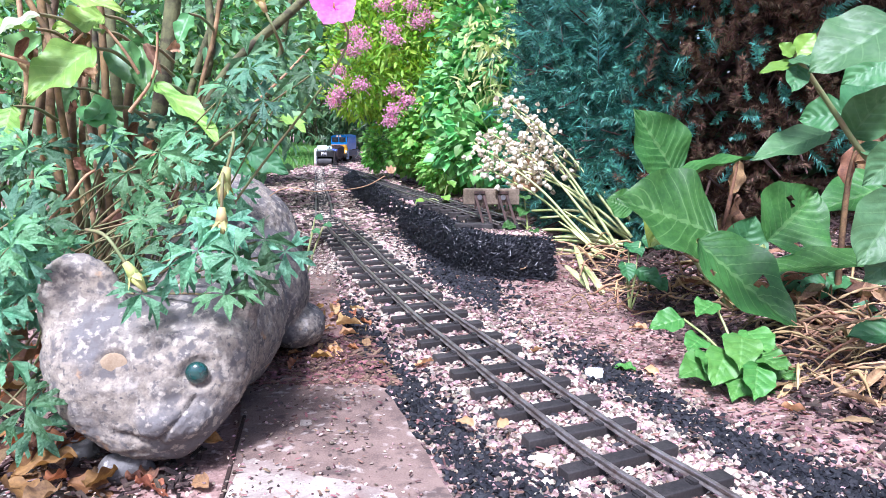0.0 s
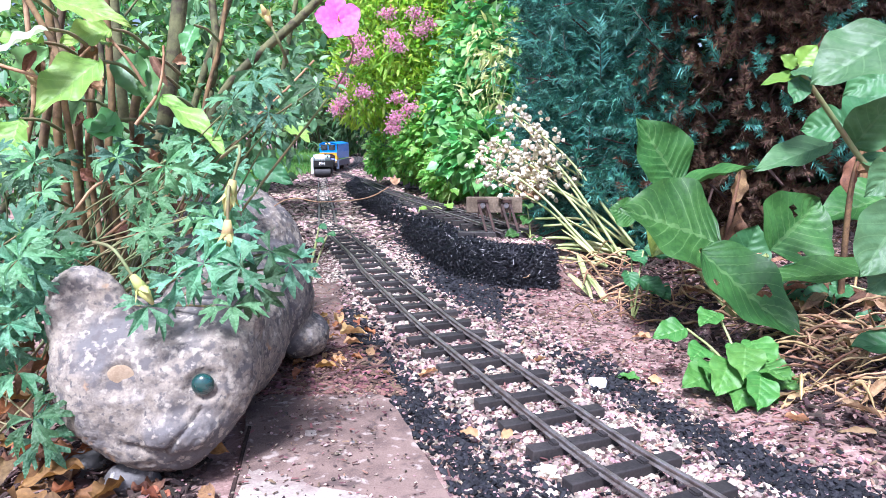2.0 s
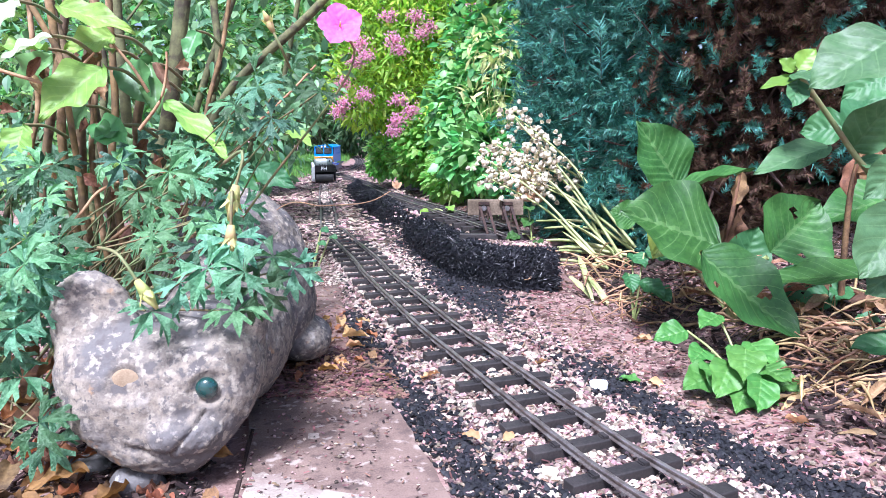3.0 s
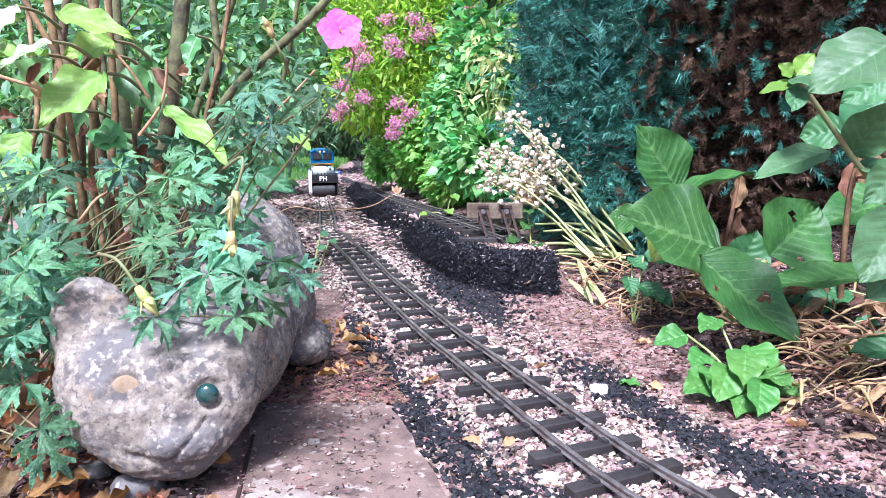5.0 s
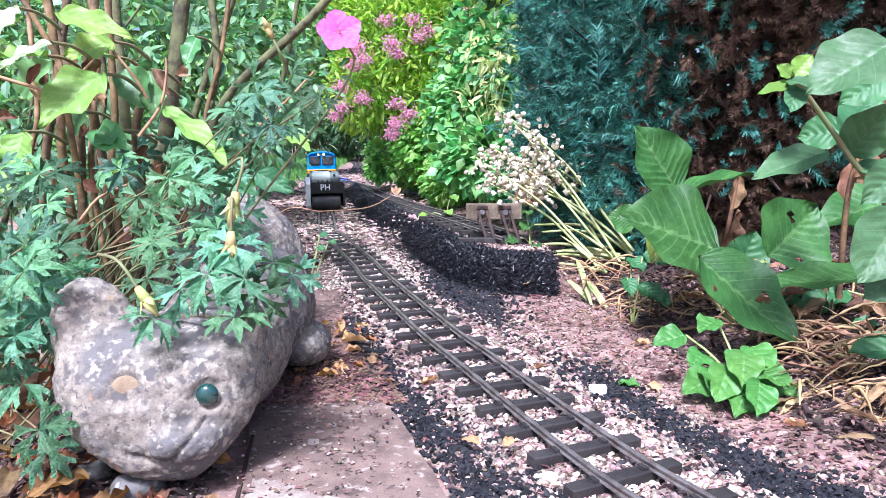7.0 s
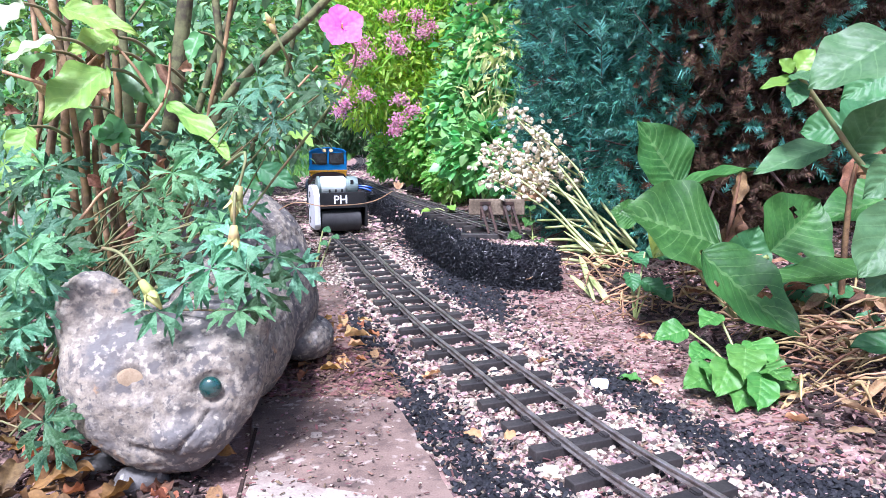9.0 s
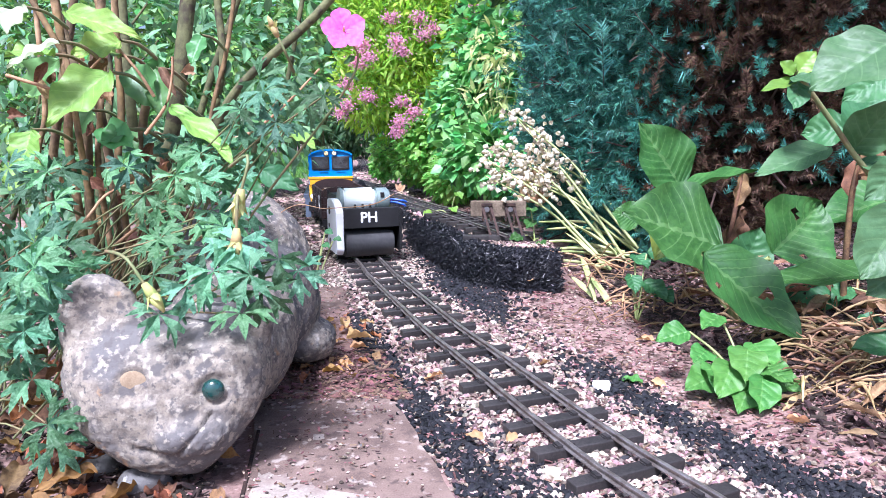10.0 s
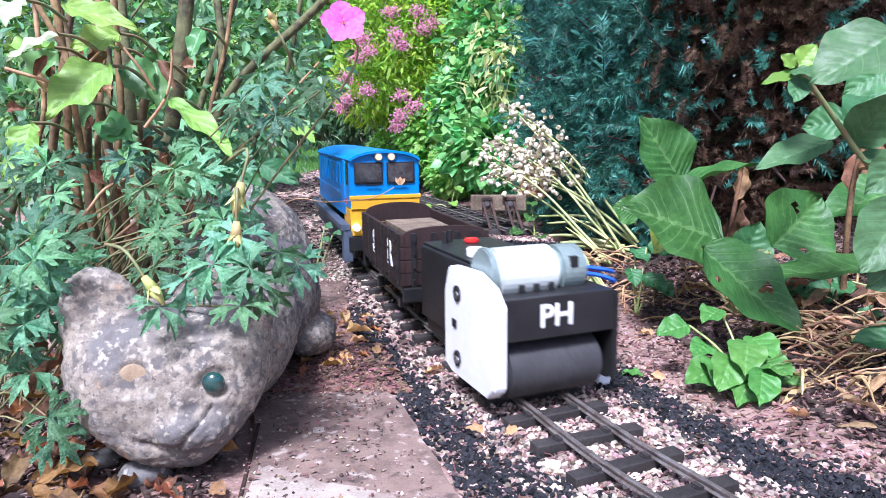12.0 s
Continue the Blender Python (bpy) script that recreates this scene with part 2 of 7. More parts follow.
def scatter(tv, tt, pos, rot, size):
    """Copies of a template (vertices, triangles) at places, turned and sized, as one array."""
    tv = np.asarray(tv, float)
    size = np.asarray(size, float)
    size = size[:, None] * np.ones(3) if size.ndim == 1 else size
    v = np.einsum("nij,nkj->nki", rot, tv[None] * size[:, None, :]) + pos[:, None]
    t = np.asarray(tt)[None] + (np.arange(len(pos)) * len(tv))[:, None, None]
    return v.reshape(-1, 3), t.reshape(-1, 3)


def random_rot(rng, n):
    q = rng.normal(size=(n, 4))
    q /= np.linalg.norm(q, axis=1, keepdims=True)
    w, x, y, z = q.T
    return np.stack([np.stack([1 - 2 * (y * y + z * z), 2 * (x * y - z * w), 2 * (x * z + y * w)], 1),
                     np.stack([2 * (x * y + z * w), 1 - 2 * (x * x + z * z), 2 * (y * z - x * w)], 1),
                     np.stack([2 * (x * z - y * w), 2 * (y * z + x * w), 1 - 2 * (x * x + y * y)], 1)], 1)


PEBBLE_V = np.array([(1, 0, 0), (-1, 0, 0), (0, 1, 0), (0, -1, 0), (0, 0, 1), (0, 0, -1), (.62, .62, .4), (-.6, .55, -.5), (.5, -.66, -.45), (-.6, -.6, .5)], float) * 0.5
PEBBLE_T = np.array([(0, 2, 6), (0, 6, 4), (2, 4, 6), (2, 1, 7), (2, 7, 5), (1, 5, 7), (0, 3, 8), (0, 8, 5), (3, 5, 8), (3, 1, 9), (3, 9, 4), (1, 4, 9), (2, 1, 4), (0, 3, 4), (0, 2, 5), (1, 3, 5)])
CHIP_V = np.array([(-.5, -.12, 0), (.42, -.16, .05), (.5, .1, 0), (-.4, .15, .04), (-.45, -.1, .1), (.4, -.1, .14), (.45, .08, .12), (-.38, .12, .13)], float)
CHIP_T = np.array([(0, 2, 1), (0, 3, 2), (4, 5, 6), (4, 6, 7), (0, 1, 5), (0, 5, 4), (1, 2, 6), (1, 6, 5), (2, 3, 7), (2, 7, 6), (3, 0, 4), (3, 4, 7)])


# ---- plan: the railway's line and the ground ----
LINE, LINE_S = smooth_path([(-0.9, 7.0), (-0.735, 6.1), (-0.648, 5.3), (-0.615, 4.72), (-0.62, 4.41), (-0.631, 4.16), (-0.637, 3.92), (-0.626, 3.73),
                            (-0.587, 3.4), (-0.522, 3.05), (-0.41, 2.39), (-0.32, 1.9), (-0.25, 1.5), (-0.2297, 1.4361), (-0.1948, 1.309), (-0.1251, 1.0721),
                            (-0.0984, 0.9716), (-0.0466, 0.8064), (-0.0082, 0.6875), (0.018, 0.6177), (0.0467, 0.5387), (0.078, 0.4541), (0.1036, 0.39), (0.1267, 0.3439),
                            (0.1672, 0.2516), (0.2154, 0.1131), (0.277, -0.0817), (0.3693, -0.4099)])
SIDING, SIDING_S = smooth_path([(0.098, 0.99), (0.05, 1.14), (-0.015, 1.33), (-0.085, 1.65), (-0.160, 2.05), (-0.245, 2.5), (-0.335, 2.96), (-0.46, 3.45), (-0.57, 3.85)])
RAIL_TOP = 0.013
BRUSH_LINE, BRUSH_S = smooth_path([(-0.365, 2.85), (-0.310, 2.55), (-0.178, 1.87), (-0.077, 1.45), (-0.017, 1.18), (0.027, 1.02), (0.055, 0.955), (0.105, 0.925), (0.15, 0.92)])


def fall(y):
    """How far the bed sinks away towards the lawn."""
    return np.interp(y, [1.1, 1.5, 2.0, 2.55, 3.2, 4.0, 5.0], [0.0, -0.005, -0.017, -0.033, -0.042, -0.050, -0.064])


def near_line(line, x, y):
    """Distance to a line in the plan and how far along it."""
    pts = line[::3]
    d = np.full(x.shape, 9.0)
    for px, py in pts:
        d = np.minimum(d, np.hypot(x - px, y - py))
    return d


def fbm(x, y, seed=0):
    """Cheap smooth noise from a few turned waves."""
    r = np.random.default_rng(seed)
    out = np.zeros_like(x)
    for k in range(14):
        f = 3.0 * 1.45 ** k
        a = r.uniform(0, 6.28)
        out += np.sin(f * (x * np.cos(a) + y * np.sin(a)) + r.uniform(0, 6.28)) / 1.3 ** k
    return out / 4.0


def siding_height(y):
    return np.interp(y, [0.9, 1.35, 2.05, 2.95, 3.6], [0.050, 0.048, 0.012, -0.025, -0.042])


def ground_z(x, y):
    """Height of the ground: flat by the line, a bank under the siding, a bed rising behind and to the sides."""
    x, y = np.asarray(x, float), np.asarray(y, float)
    z = 0.0025 * fbm(x, y)
    base = fall(y)
    ds = near_line(SIDING, x, y)
    bank = np.clip((0.075 - ds) / 0.03, 0, 1)
    z = np.maximum(z, z * 0.5 + bank * (siding_height(y) - base - 0.004))
    edge = np.interp(y, [0.2, 0.5, 0.75, 1.0, 1.5, 2.3, 3.5, 5.0], [0.21, 0.20, 0.20, 0.24, 0.05, -0.22, -0.36, -0.4])
    z = z + np.clip((x - edge) / 0.5, 0, 1) * 0.10 * (1 + 0.3 * fbm(x, y, 3)) * (y > -0.5)
    left = np.interp(y, [0.2, 0.55, 1.0, 2.0, 3.0, 4.0], [-0.30, -0.30, -0.28, -0.50, -0.75, -0.9])
    z = z + np.clip((left - x) / 0.5, 0, 1) * 0.06 * (y < 2.9)
    z = z + 0.003 * np.clip((0.075 - near_line(LINE, x, y)) / 0.03, 0, 1) * np.clip((y - 0.9) / 0.6, 0, 1)
    return z + base


xs = np.unique(np.concatenate([np.linspace(-0.9, 0.9, 361), np.sign(np.linspace(-1, 1, 81)) * (0.9 + 60 * np.abs(np.linspace(-1, 1, 81)) ** 3)]))
ys = np.unique(np.concatenate([np.linspace(0.1, 2.6, 501), 2.6 + 70 * np.linspace(0, 1, 90) ** 2.6, 0.1 - 20 * np.linspace(0, 1, 20) ** 2]))
gx, gy = np.meshgrid(xs, ys)
gz = ground_z(gx, gy)
gi = (np.arange(len(ys) - 1)[:, None] * len(xs) + np.arange(len(xs) - 1)[None]).ravel()
ground = thing_np("ground", np.stack([gx, gy, gz], -1).reshape(-1, 3), np.stack([gi, gi + 1, gi + 1 + len(xs), gi + len(xs)], 1), M_SOIL, smooth=True)
tagged(ground, "reddish brown soil and fine bark of a garden bed", "ground", kind="structure")


# ---- railway ----
def rail_points(line, offset, top):
    d = np.gradient(line, axis=0)
    d /= np.linalg.norm(d, axis=1, keepdims=True)
    side = np.stack([d[:, 1], -d[:, 0]], 1)
    p = line + side * offset
    return np.column_stack([p, top])


def rail_bm(points):
    """A flat-bottomed rail: foot, web and rounded head, swept along points at the head's height."""
    prof = np.array([(-.0026, -.0072), (.0026, -.0072), (.0026, -.0063), (.0008, -.0052), (.0008, -.0026), (.0017, -.0020), (.0017, -.0005), (.0010, 0), (-.0010, 0), (-.0017, -.0005), (-.0017, -.0020), (-.0008, -.0026), (-.0008, -.0052), (-.0026, -.0063)])
    d = np.gradient(points, axis=0)
    d /= np.linalg.norm(d, axis=1, keepdims=True)
    side = np.stack([d[:, 1], -d[:, 0], 0 * d[:, 0]], 1)
    side /= np.linalg.norm(side, axis=1, keepdims=True)
    v = points[:, None] + side[:, None] * prof[None, :, :1]
    v[:, :, 2] += 0.62 * prof[None, :, 1]
    k = len(prof)
    i = (np.arange(len(points) - 1) * k)[:, None]
    j = np.arange(k)[None]
    j2 = (j + 1) % k
    q = np.stack([i + j, i + j2, i + k + j2, i + k + j], -1).reshape(-1, 4)
    return v.reshape(-1, 3), q


def sleeper_mesh():
    bm = bmesh.new()
    add_box(bm, -0.0400, -0.0054, -0.0135, 0.0400, 0.0054, -0.0045, bevel=0.0008)
    for sx in (-1, 1):
        c = sx * 0.0181
        add_box(bm, c - 0.0060, -0.0035, -0.0046, c - 0.0027, 0.0035, -0.0026)
        add_box(bm, c + 0.0027, -0.0035, -0.0046, c + 0.0060, 0.0035, -0.0026)
        add_box(bm, c - 0.0070, -0.0025, -0.0046, c + 0.0070, 0.0025, -0.0036)
    me = bpy.data.meshes.new("sleeper")
    bmesh.ops.recalc_face_normals(bm, faces=bm.faces)
    bm.to_mesh(me)
    bm.free()
    me.materials.append(M_SLEEPER)
    return me


SLEEPER = sleeper_mesh()


def track(line, tops, label, pitch=0.042, one_at=0.430):
    tr = empty("railway_track", label=label, category="railway track", kind="structure")
    for off in (-0.0181, 0.0181):
        v, q = rail_bm(rail_points(line[::2], off, tops[::2]))
        thing_np("rail", v, q, M_RAIL, tr)
    r = random.Random(4)
    step = int(round(pitch / 0.01 * 10)) / 10
    k = 1.0 + (float(np.argmin(np.abs(line[:, 1] - one_at))) - 1.0) % step
    while k < len(line) - 2:
        i = int(k)
        p = line[i] + (line[i + 1] - line[i]) * (k - i)
        d = line[i + 1] - line[i]
        ob = new("sleeper", SLEEPER)
        ob.parent = tr
        ob.matrix_basis = pose(p[0], p[1], tops[i], 0, r.uniform(-0.6, 0.6), math.degrees(math.atan2(d[1], d[0])) - 90 + r.uniform(-1.2, 1.2))
        k += step
    return tr


track(LINE, fall(LINE[:, 1]) + RAIL_TOP, "narrow model railway track with dark plastic sleepers on gravel")
track(SIDING, siding_height(SIDING[:, 1]) + RAIL_TOP, "raised model railway siding on a black-edged bank")


def loose(name, label, category, material, tv, tt, pos, size, rng, flat=0.6):
    rot = random_rot(rng, len(pos))
    if flat:
        up = np.array([[0, 0, 1.0]]) + rng.normal(size=(len(pos), 3)) * (1 - flat)
        a = rng.uniform(0, 6.28, len(pos))
        rot = frames_from(np.stack([np.cos(a), np.sin(a), 0 * a], 1), up / np.linalg.norm(up, axis=1, keepdims=True))
    v, t = scatter(tv, tt, pos, rot, size)
    ob = thing_np(name, v, t, material)
    return tagged(ob, label, category, kind="stuff")


def in_area(rng, n, x0, x1, y0, y1, keep):
    """Random places on the ground, denser near the start, for which keep(x, y) holds."""
    y = y0 + (y1 - y0) * rng.random(n) ** 1.7
    x = rng.uniform(x0, x1, n)
    ok = keep(x, y)
    return x[ok], y[ok]


rng = np.random.default_rng(11)
SLAB_RIGHT = ([0.2, 0.357, 0.516, 0.646, 0.995, 1.5], [0.06, 0.002, -0.043, -0.08, -0.145, -0.28])


def off_slab(x, y):
    return x > np.interp(y, *SLAB_RIGHT) - 0.012


def lay(name, label, category, material, tv, tt, n, keep, smin, smax, sink=0.25, squash=(1, 1, 1), flat=0.6, x0=-1.3, x1=0.9, y0=0.25, y1=3.6):
    x, y = in_area(rng, n, x0, x1, y0, y1, keep)
    s = rng.uniform(smin, smax, len(x)) * np.clip(0.75 + 0.25 * y, 0.8, 1.6)
    size = s[:, None] * np.array(squash) * rng.uniform(0.75, 1.25, (len(x), 3))
    z = ground_z(x, y) + size[:, 2] * (0.5 - sink)
    return loose(name, label, category, material, tv, tt, np.column_stack([x, y, z]), size, rng, flat)


def dl(x, y):
    return near_line(LINE, x, y)


def patches(x, y, seed, level):
    return fbm(x * 3, y * 3, seed) + rng.normal(0, 0.25, x.shape) > level


def beside(n, offsets, widths, y0, y1, power=1.6):
    """Places beside the line: offset from it (left of travel is positive), its spread, and a stretch of the plan."""
    d = np.gradient(LINE, axis=0)
    d /= np.linalg.norm(d, axis=1, keepdims=True)
    side = np.stack([-d[:, 1], d[:, 0]], 1)
    y = y0 + (y1 - y0) * rng.random(n) ** power
    order = np.argsort(LINE[:, 1])
    k = np.interp(y, LINE[order, 1], order).astype(int)
    off = np.asarray(offsets) + rng.normal(0, 1, n) * widths
    p = LINE[k] + side[k] * off[:, None] + rng.normal(0, .004, (n, 2))
    return p[:, 0], p[:, 1]


def strew(name, label, category, material, tv, tt, x, y, smin, smax, squash, sink=0.2, flat=0.6, extra=0.0):
    s = rng.uniform(smin, smax, len(x)) * np.clip(0.7 + 0.6 * y, 0.8, 2.2)
    size = s[:, None] * np.array(squash) * rng.uniform(0.7, 1.3, (len(x), 3))
    z = ground_z(x, y) + size[:, 2] * (0.5 - sink) + extra
    return loose(name, label, category, material, tv, tt, np.column_stack([x, y, z]), size, rng, flat)


def on_bed(x, y):
    ok = off_slab(x, y)
    return x[ok], y[ok]


x, y = on_bed(*beside(42000, rng.uniform(-0.105, 0.11, 42000), 0.012, 0.24, 5.0, 2.2))
strew("gravel", "pink and red fine gravel beside the rails", "gravel", M_GRAVEL, PEBBLE_V, PEBBLE_T, x, y, 0.0026, 0.0052, (1.2, 1, 0.65))
x, y = on_bed(*beside(9500, rng.uniform(-0.062, 0.062, 9500), 0.01, 0.24, 5.0, 2.2))
ok = patches(x, y, 5, -0.1)
strew("pale_grit", "pale cream grit between and beside the sleepers", "gravel", M_GRIT, PEBBLE_V, PEBBLE_T, x[ok], y[ok], 0.003, 0.006, (1.2, 1, 0.7), 0.1)
bands = [beside(8500, 0.083, 0.010, 0.24, 0.95, 1.2), beside(6200, -0.083, 0.011, 0.24, 0.80, 1.2), beside(1500, -0.058, 0.012, 0.24, 0.42, 1.0), beside(1300, 0.095, 0.02, 0.72, 0.98, 1.0), beside(2600, rng.uniform(-.09, .1, 2600), 0.02, 0.24, 1.3, 1.2)]
x, y = on_bed(np.concatenate([b[0] for b in bands]), np.concatenate([b[1] for b in bands]))
ok = patches(x, y, 9, -0.14)
strew("black_chips", "black rubber chips scattered along both sides of the track", "chips", M_COAL, PEBBLE_V, PEBBLE_T, x[ok], y[ok], 0.0026, 0.0052, (1.5, 0.9, 0.7), 0.05, extra=0.0004)
x, y = in_area(rng, 30000, -1.2, 0.7, 0.24, 4.8, lambda x, y: off_slab(x, y) & (dl(x, y) > .03) & ((dl(x, y) > .11) | (y > .9)) & (rng.random(x.shape) < np.where((x > 0) & (y < .9) & (dl(x, y) > .1), .35, 1)))
strew("bark_chips", "red-brown bark chips strewn over the bed", "mulch", M_BARK, CHIP_V, CHIP_T, x, y, 0.003, 0.008, (1, 1, 1), 0.3, 0.8)
x, y = in_area(rng, 16000, 0.08, 0.6, 0.24, 0.95, lambda x, y: dl(x, y) > .09)
strew("fine_gravel", "fine pinkish crumbs of stone on the bed", "gravel", M_GRAVEL, PEBBLE_V, PEBBLE_T, x, y, 0.0012, 0.0030, (1.2, 1, 0.6))
x, y = in_area(rng, 15000, -0.3, 0.1, 0.24, 1.3, lambda x, y: ~off_slab(x, y) & (rng.random(x.shape) < np.clip(0.42 + (y - 0.46) * 6, 0.25, 1)))
strew("strewn_crumbs", "dark crumbs of soil and bark on the slab", "mulch", M_BARK, CHIP_V, CHIP_T, x, y, 0.0012, 0.0042, (1, 1.3, 1), 0, 0.8, extra=0.005)
x, y = in_area(rng, 4200, -0.3, 0.1, 0.24, 1.3, lambda x, y: ~off_slab(x, y))
strew("slab_grit", "fine pale grit strewn over the slab", "gravel", M_GRAVEL, PEBBLE_V, PEBBLE_T, x, y, 0.001, 0.0028, (1.2, 1, 0.6), 0, extra=0.005)
x, y = in_area(rng, 11000, -1.1, 0.0, 1.3, 5.2, lambda x, y: (dl(x, y) > .02) & (dl(x, y) < .30) & (near_line(SIDING, x, y) > .02))
strew("bark_chips", "pale pinkish bark flakes beyond the bank", "mulch", M_GRAVEL, CHIP_V, CHIP_T, x, y, 0.006, 0.013, (1, 1.4, 1), 0.2, 0.8)
x, y = in_area(rng, 12000, -0.7, -0.13, 0.24, 1.2, lambda x, y: x < np.interp(y, [.24, .36, .52, 1.0], [-.14, -.14, -.165, -.2]))
strew("dark_mulch", "dark humus and rotted bark in the bed", "mulch", M_HUMUS, CHIP_V, CHIP_T, x, y, 0.004, 0.012, (1, 1.3, 1), 0.1, 0.7)
x, y = in_area(rng, 7000, 0.2, 0.62, 0.36, 1.1, lambda x, y: x > np.interp(y, [.36, .5, .7, 1.1], [.27, .24, .2, .17]) + rng.normal(0, .012, x.shape))
strew("dark_mulch", "dark humus under the broad leaves", "mulch", M_HUMUS, CHIP_V, CHIP_T, x, y, 0.004, 0.012, (1, 1.3, 1), 0.1, 0.7)
x, y = on_bed(*beside(5200, rng.uniform(-0.11, 0.13, 5200), 0.01, 0.24, 2.6, 1.6))
strew("bark_chips", "dark red bark crumbs among the gravel", "mulch", M_BARK, CHIP_V, CHIP_T, x, y, 0.002, 0.0058, (1, 1.1, 0.8), 0.0, 0.7)
x, y = in_area(rng, 7000, 0.1, 0.45, 0.24, 1.0, lambda x, y: dl(x, y) > .115)
strew("bark_chips", "fine dark bark crumbs on pink soil", "mulch", M_BARK, CHIP_V, CHIP_T, x, y, 0.002, 0.0065, (1, 1.2, 1), 0.1, 0.85)
x, y = beside(15000, rng.uniform(-0.09, 0.10, 15000), 0.012, 0.95, 4.6, 1.5)
strew("gravel", "pale pink gravel between the far sleepers", "gravel", M_GRIT, PEBBLE_V, PEBBLE_T, x, y, 0.0024, 0.0046, (1.2, 1, 0.65), 0.0)
def near_siding(n, spread):
    k = (len(SIDING) * 0.75 * rng.random(n) ** 1.5).astype(int)
    return SIDING[k, 0] + rng.normal(0, spread, n), np.maximum(SIDING[k, 1] + rng.normal(0, .02, n), 0.965)


x, y = near_siding(12000, 0.034)
strew("gravel", "pinkish gravel on the siding bank", "gravel", M_GRAVEL, PEBBLE_V, PEBBLE_T, x, y, 0.003, 0.0055, (1.2, 1, 0.65), -0.1)
x, y = in_area(rng, 2600, -0.17, -0.03, 0.515, 0.64, lambda x, y: x < np.interp(y, *SLAB_RIGHT) + .01)
strew("bark_chips", "damp reddish bark between the paving slabs", "mulch", M_BARK, CHIP_V, CHIP_T, x, y, 0.003, 0.008, (1, 1.2, 1), 0.0, 0.8)


# ---- paving ----
def slab(name, outline, z0, z1, material, label, seed):
    r = random.Random(seed)
    bm = bmesh.new()
    pts = []
    for i, (ax, ay) in enumerate(outline):
        bx, by = outline[(i + 1) % len(outline)]
        for k in range(8):
            f = k / 8
            pts.append((ax + (bx - ax) * f + r.uniform(-.0012, .0012), ay + (by - ay) * f + r.uniform(-.0012, .0012)))
    lo = [bm.verts.new((x, y, z0)) for x, y in pts]
    hi = [bm.verts.new((x, y, z1)) for x, y in pts]
    bm.faces.new(lo[::-1])
    top = bm.faces.new(hi)
    for i in range(len(pts)):
        j = (i + 1) % len(pts)
        bm.faces.new((lo[i], lo[j], hi[j], hi[i]))
    bmesh.ops.bevel(bm, geom=list(top.edges), offset=0.0025, segments=2, affect="EDGES")
    return tagged(part(name, bm, material), label, "paving slab", kind="structure")


slab("pavement_1", [(-0.108, 0.24), (0.045, 0.24), (0.0, 0.365), (-0.042, 0.50), (-0.060, 0.535), (-0.155, 0.53), (-0.132, 0.42), (-0.115, 0.34)], -0.03, 0.005, M_SLAB, "worn reddish concrete paving slab strewn with dust", 1)
slab("pavement_2", [(-0.27, 0.635), (-0.08, 0.63), (-0.090, 0.67), (-0.15, 1.0), (-0.27, 1.0)], -0.03, 0.0005, M_SLAB, "old concrete paving slab half buried in bark", 2)
slab("pavement_3", [(-0.40, 0.20), (-0.22, 0.20), (-0.205, 0.365), (-0.40, 0.385)], -0.03, 0.003, M_PALE_SLAB, "pale rough concrete slab beside the bed", 3)
slab("pavement_4", [(-0.105, 0.24), (0.02, 0.24), (-0.01, 0.335), (-0.045, 0.362), (-0.085, 0.375), (-0.102, 0.389), (-0.120, 0.391)], -0.02, 0.0058, M_PALE_SLAB, "pale broken edge of a concrete slab", 4)


def edging_strip():
    ob = part("edging_strip", box(-0.0012, -0.055, -0.02, 0.0012, 0.055, 0.006, bevel=0.0004), M_RUST)
    ob.matrix_basis = pose(-0.127, 0.400, 0.0, 0, 4, 9)
    tagged(ob, "thin rusty metal edging strip beside the slab", "edging")


edging_strip()


def loose_stone(c, r, seed, label):
    bm = bmesh.new()
    bmesh.ops.create_icosphere(bm, subdivisions=3, radius=1.0)
    for v in bm.verts:
        v.co *= 1 + 0.35 * noise.noise(v.co * 1.3 + Vector((seed, 0, 0))) + 0.08 * noise.noise(v.co * 5)
        v.co = Vector((v.co.x * r[0], v.co.y * r[1], v.co.z * r[2]))
    ob = part("stone", bm, M_DARKSTONE, smooth=True)
    ob.matrix_basis = pose(*c, 0, 0, seed * 40)
    tagged(ob, label, "stone")


loose_stone((-0.184, 0.380, 0.004), (0.012, 0.016, 0.011), 3, "rough grey stone wedged under the statue")
loose_stone((-0.222, 0.400, 0.004), (0.014, 0.012, 0.008), 5, "flat grey stone in the bed")


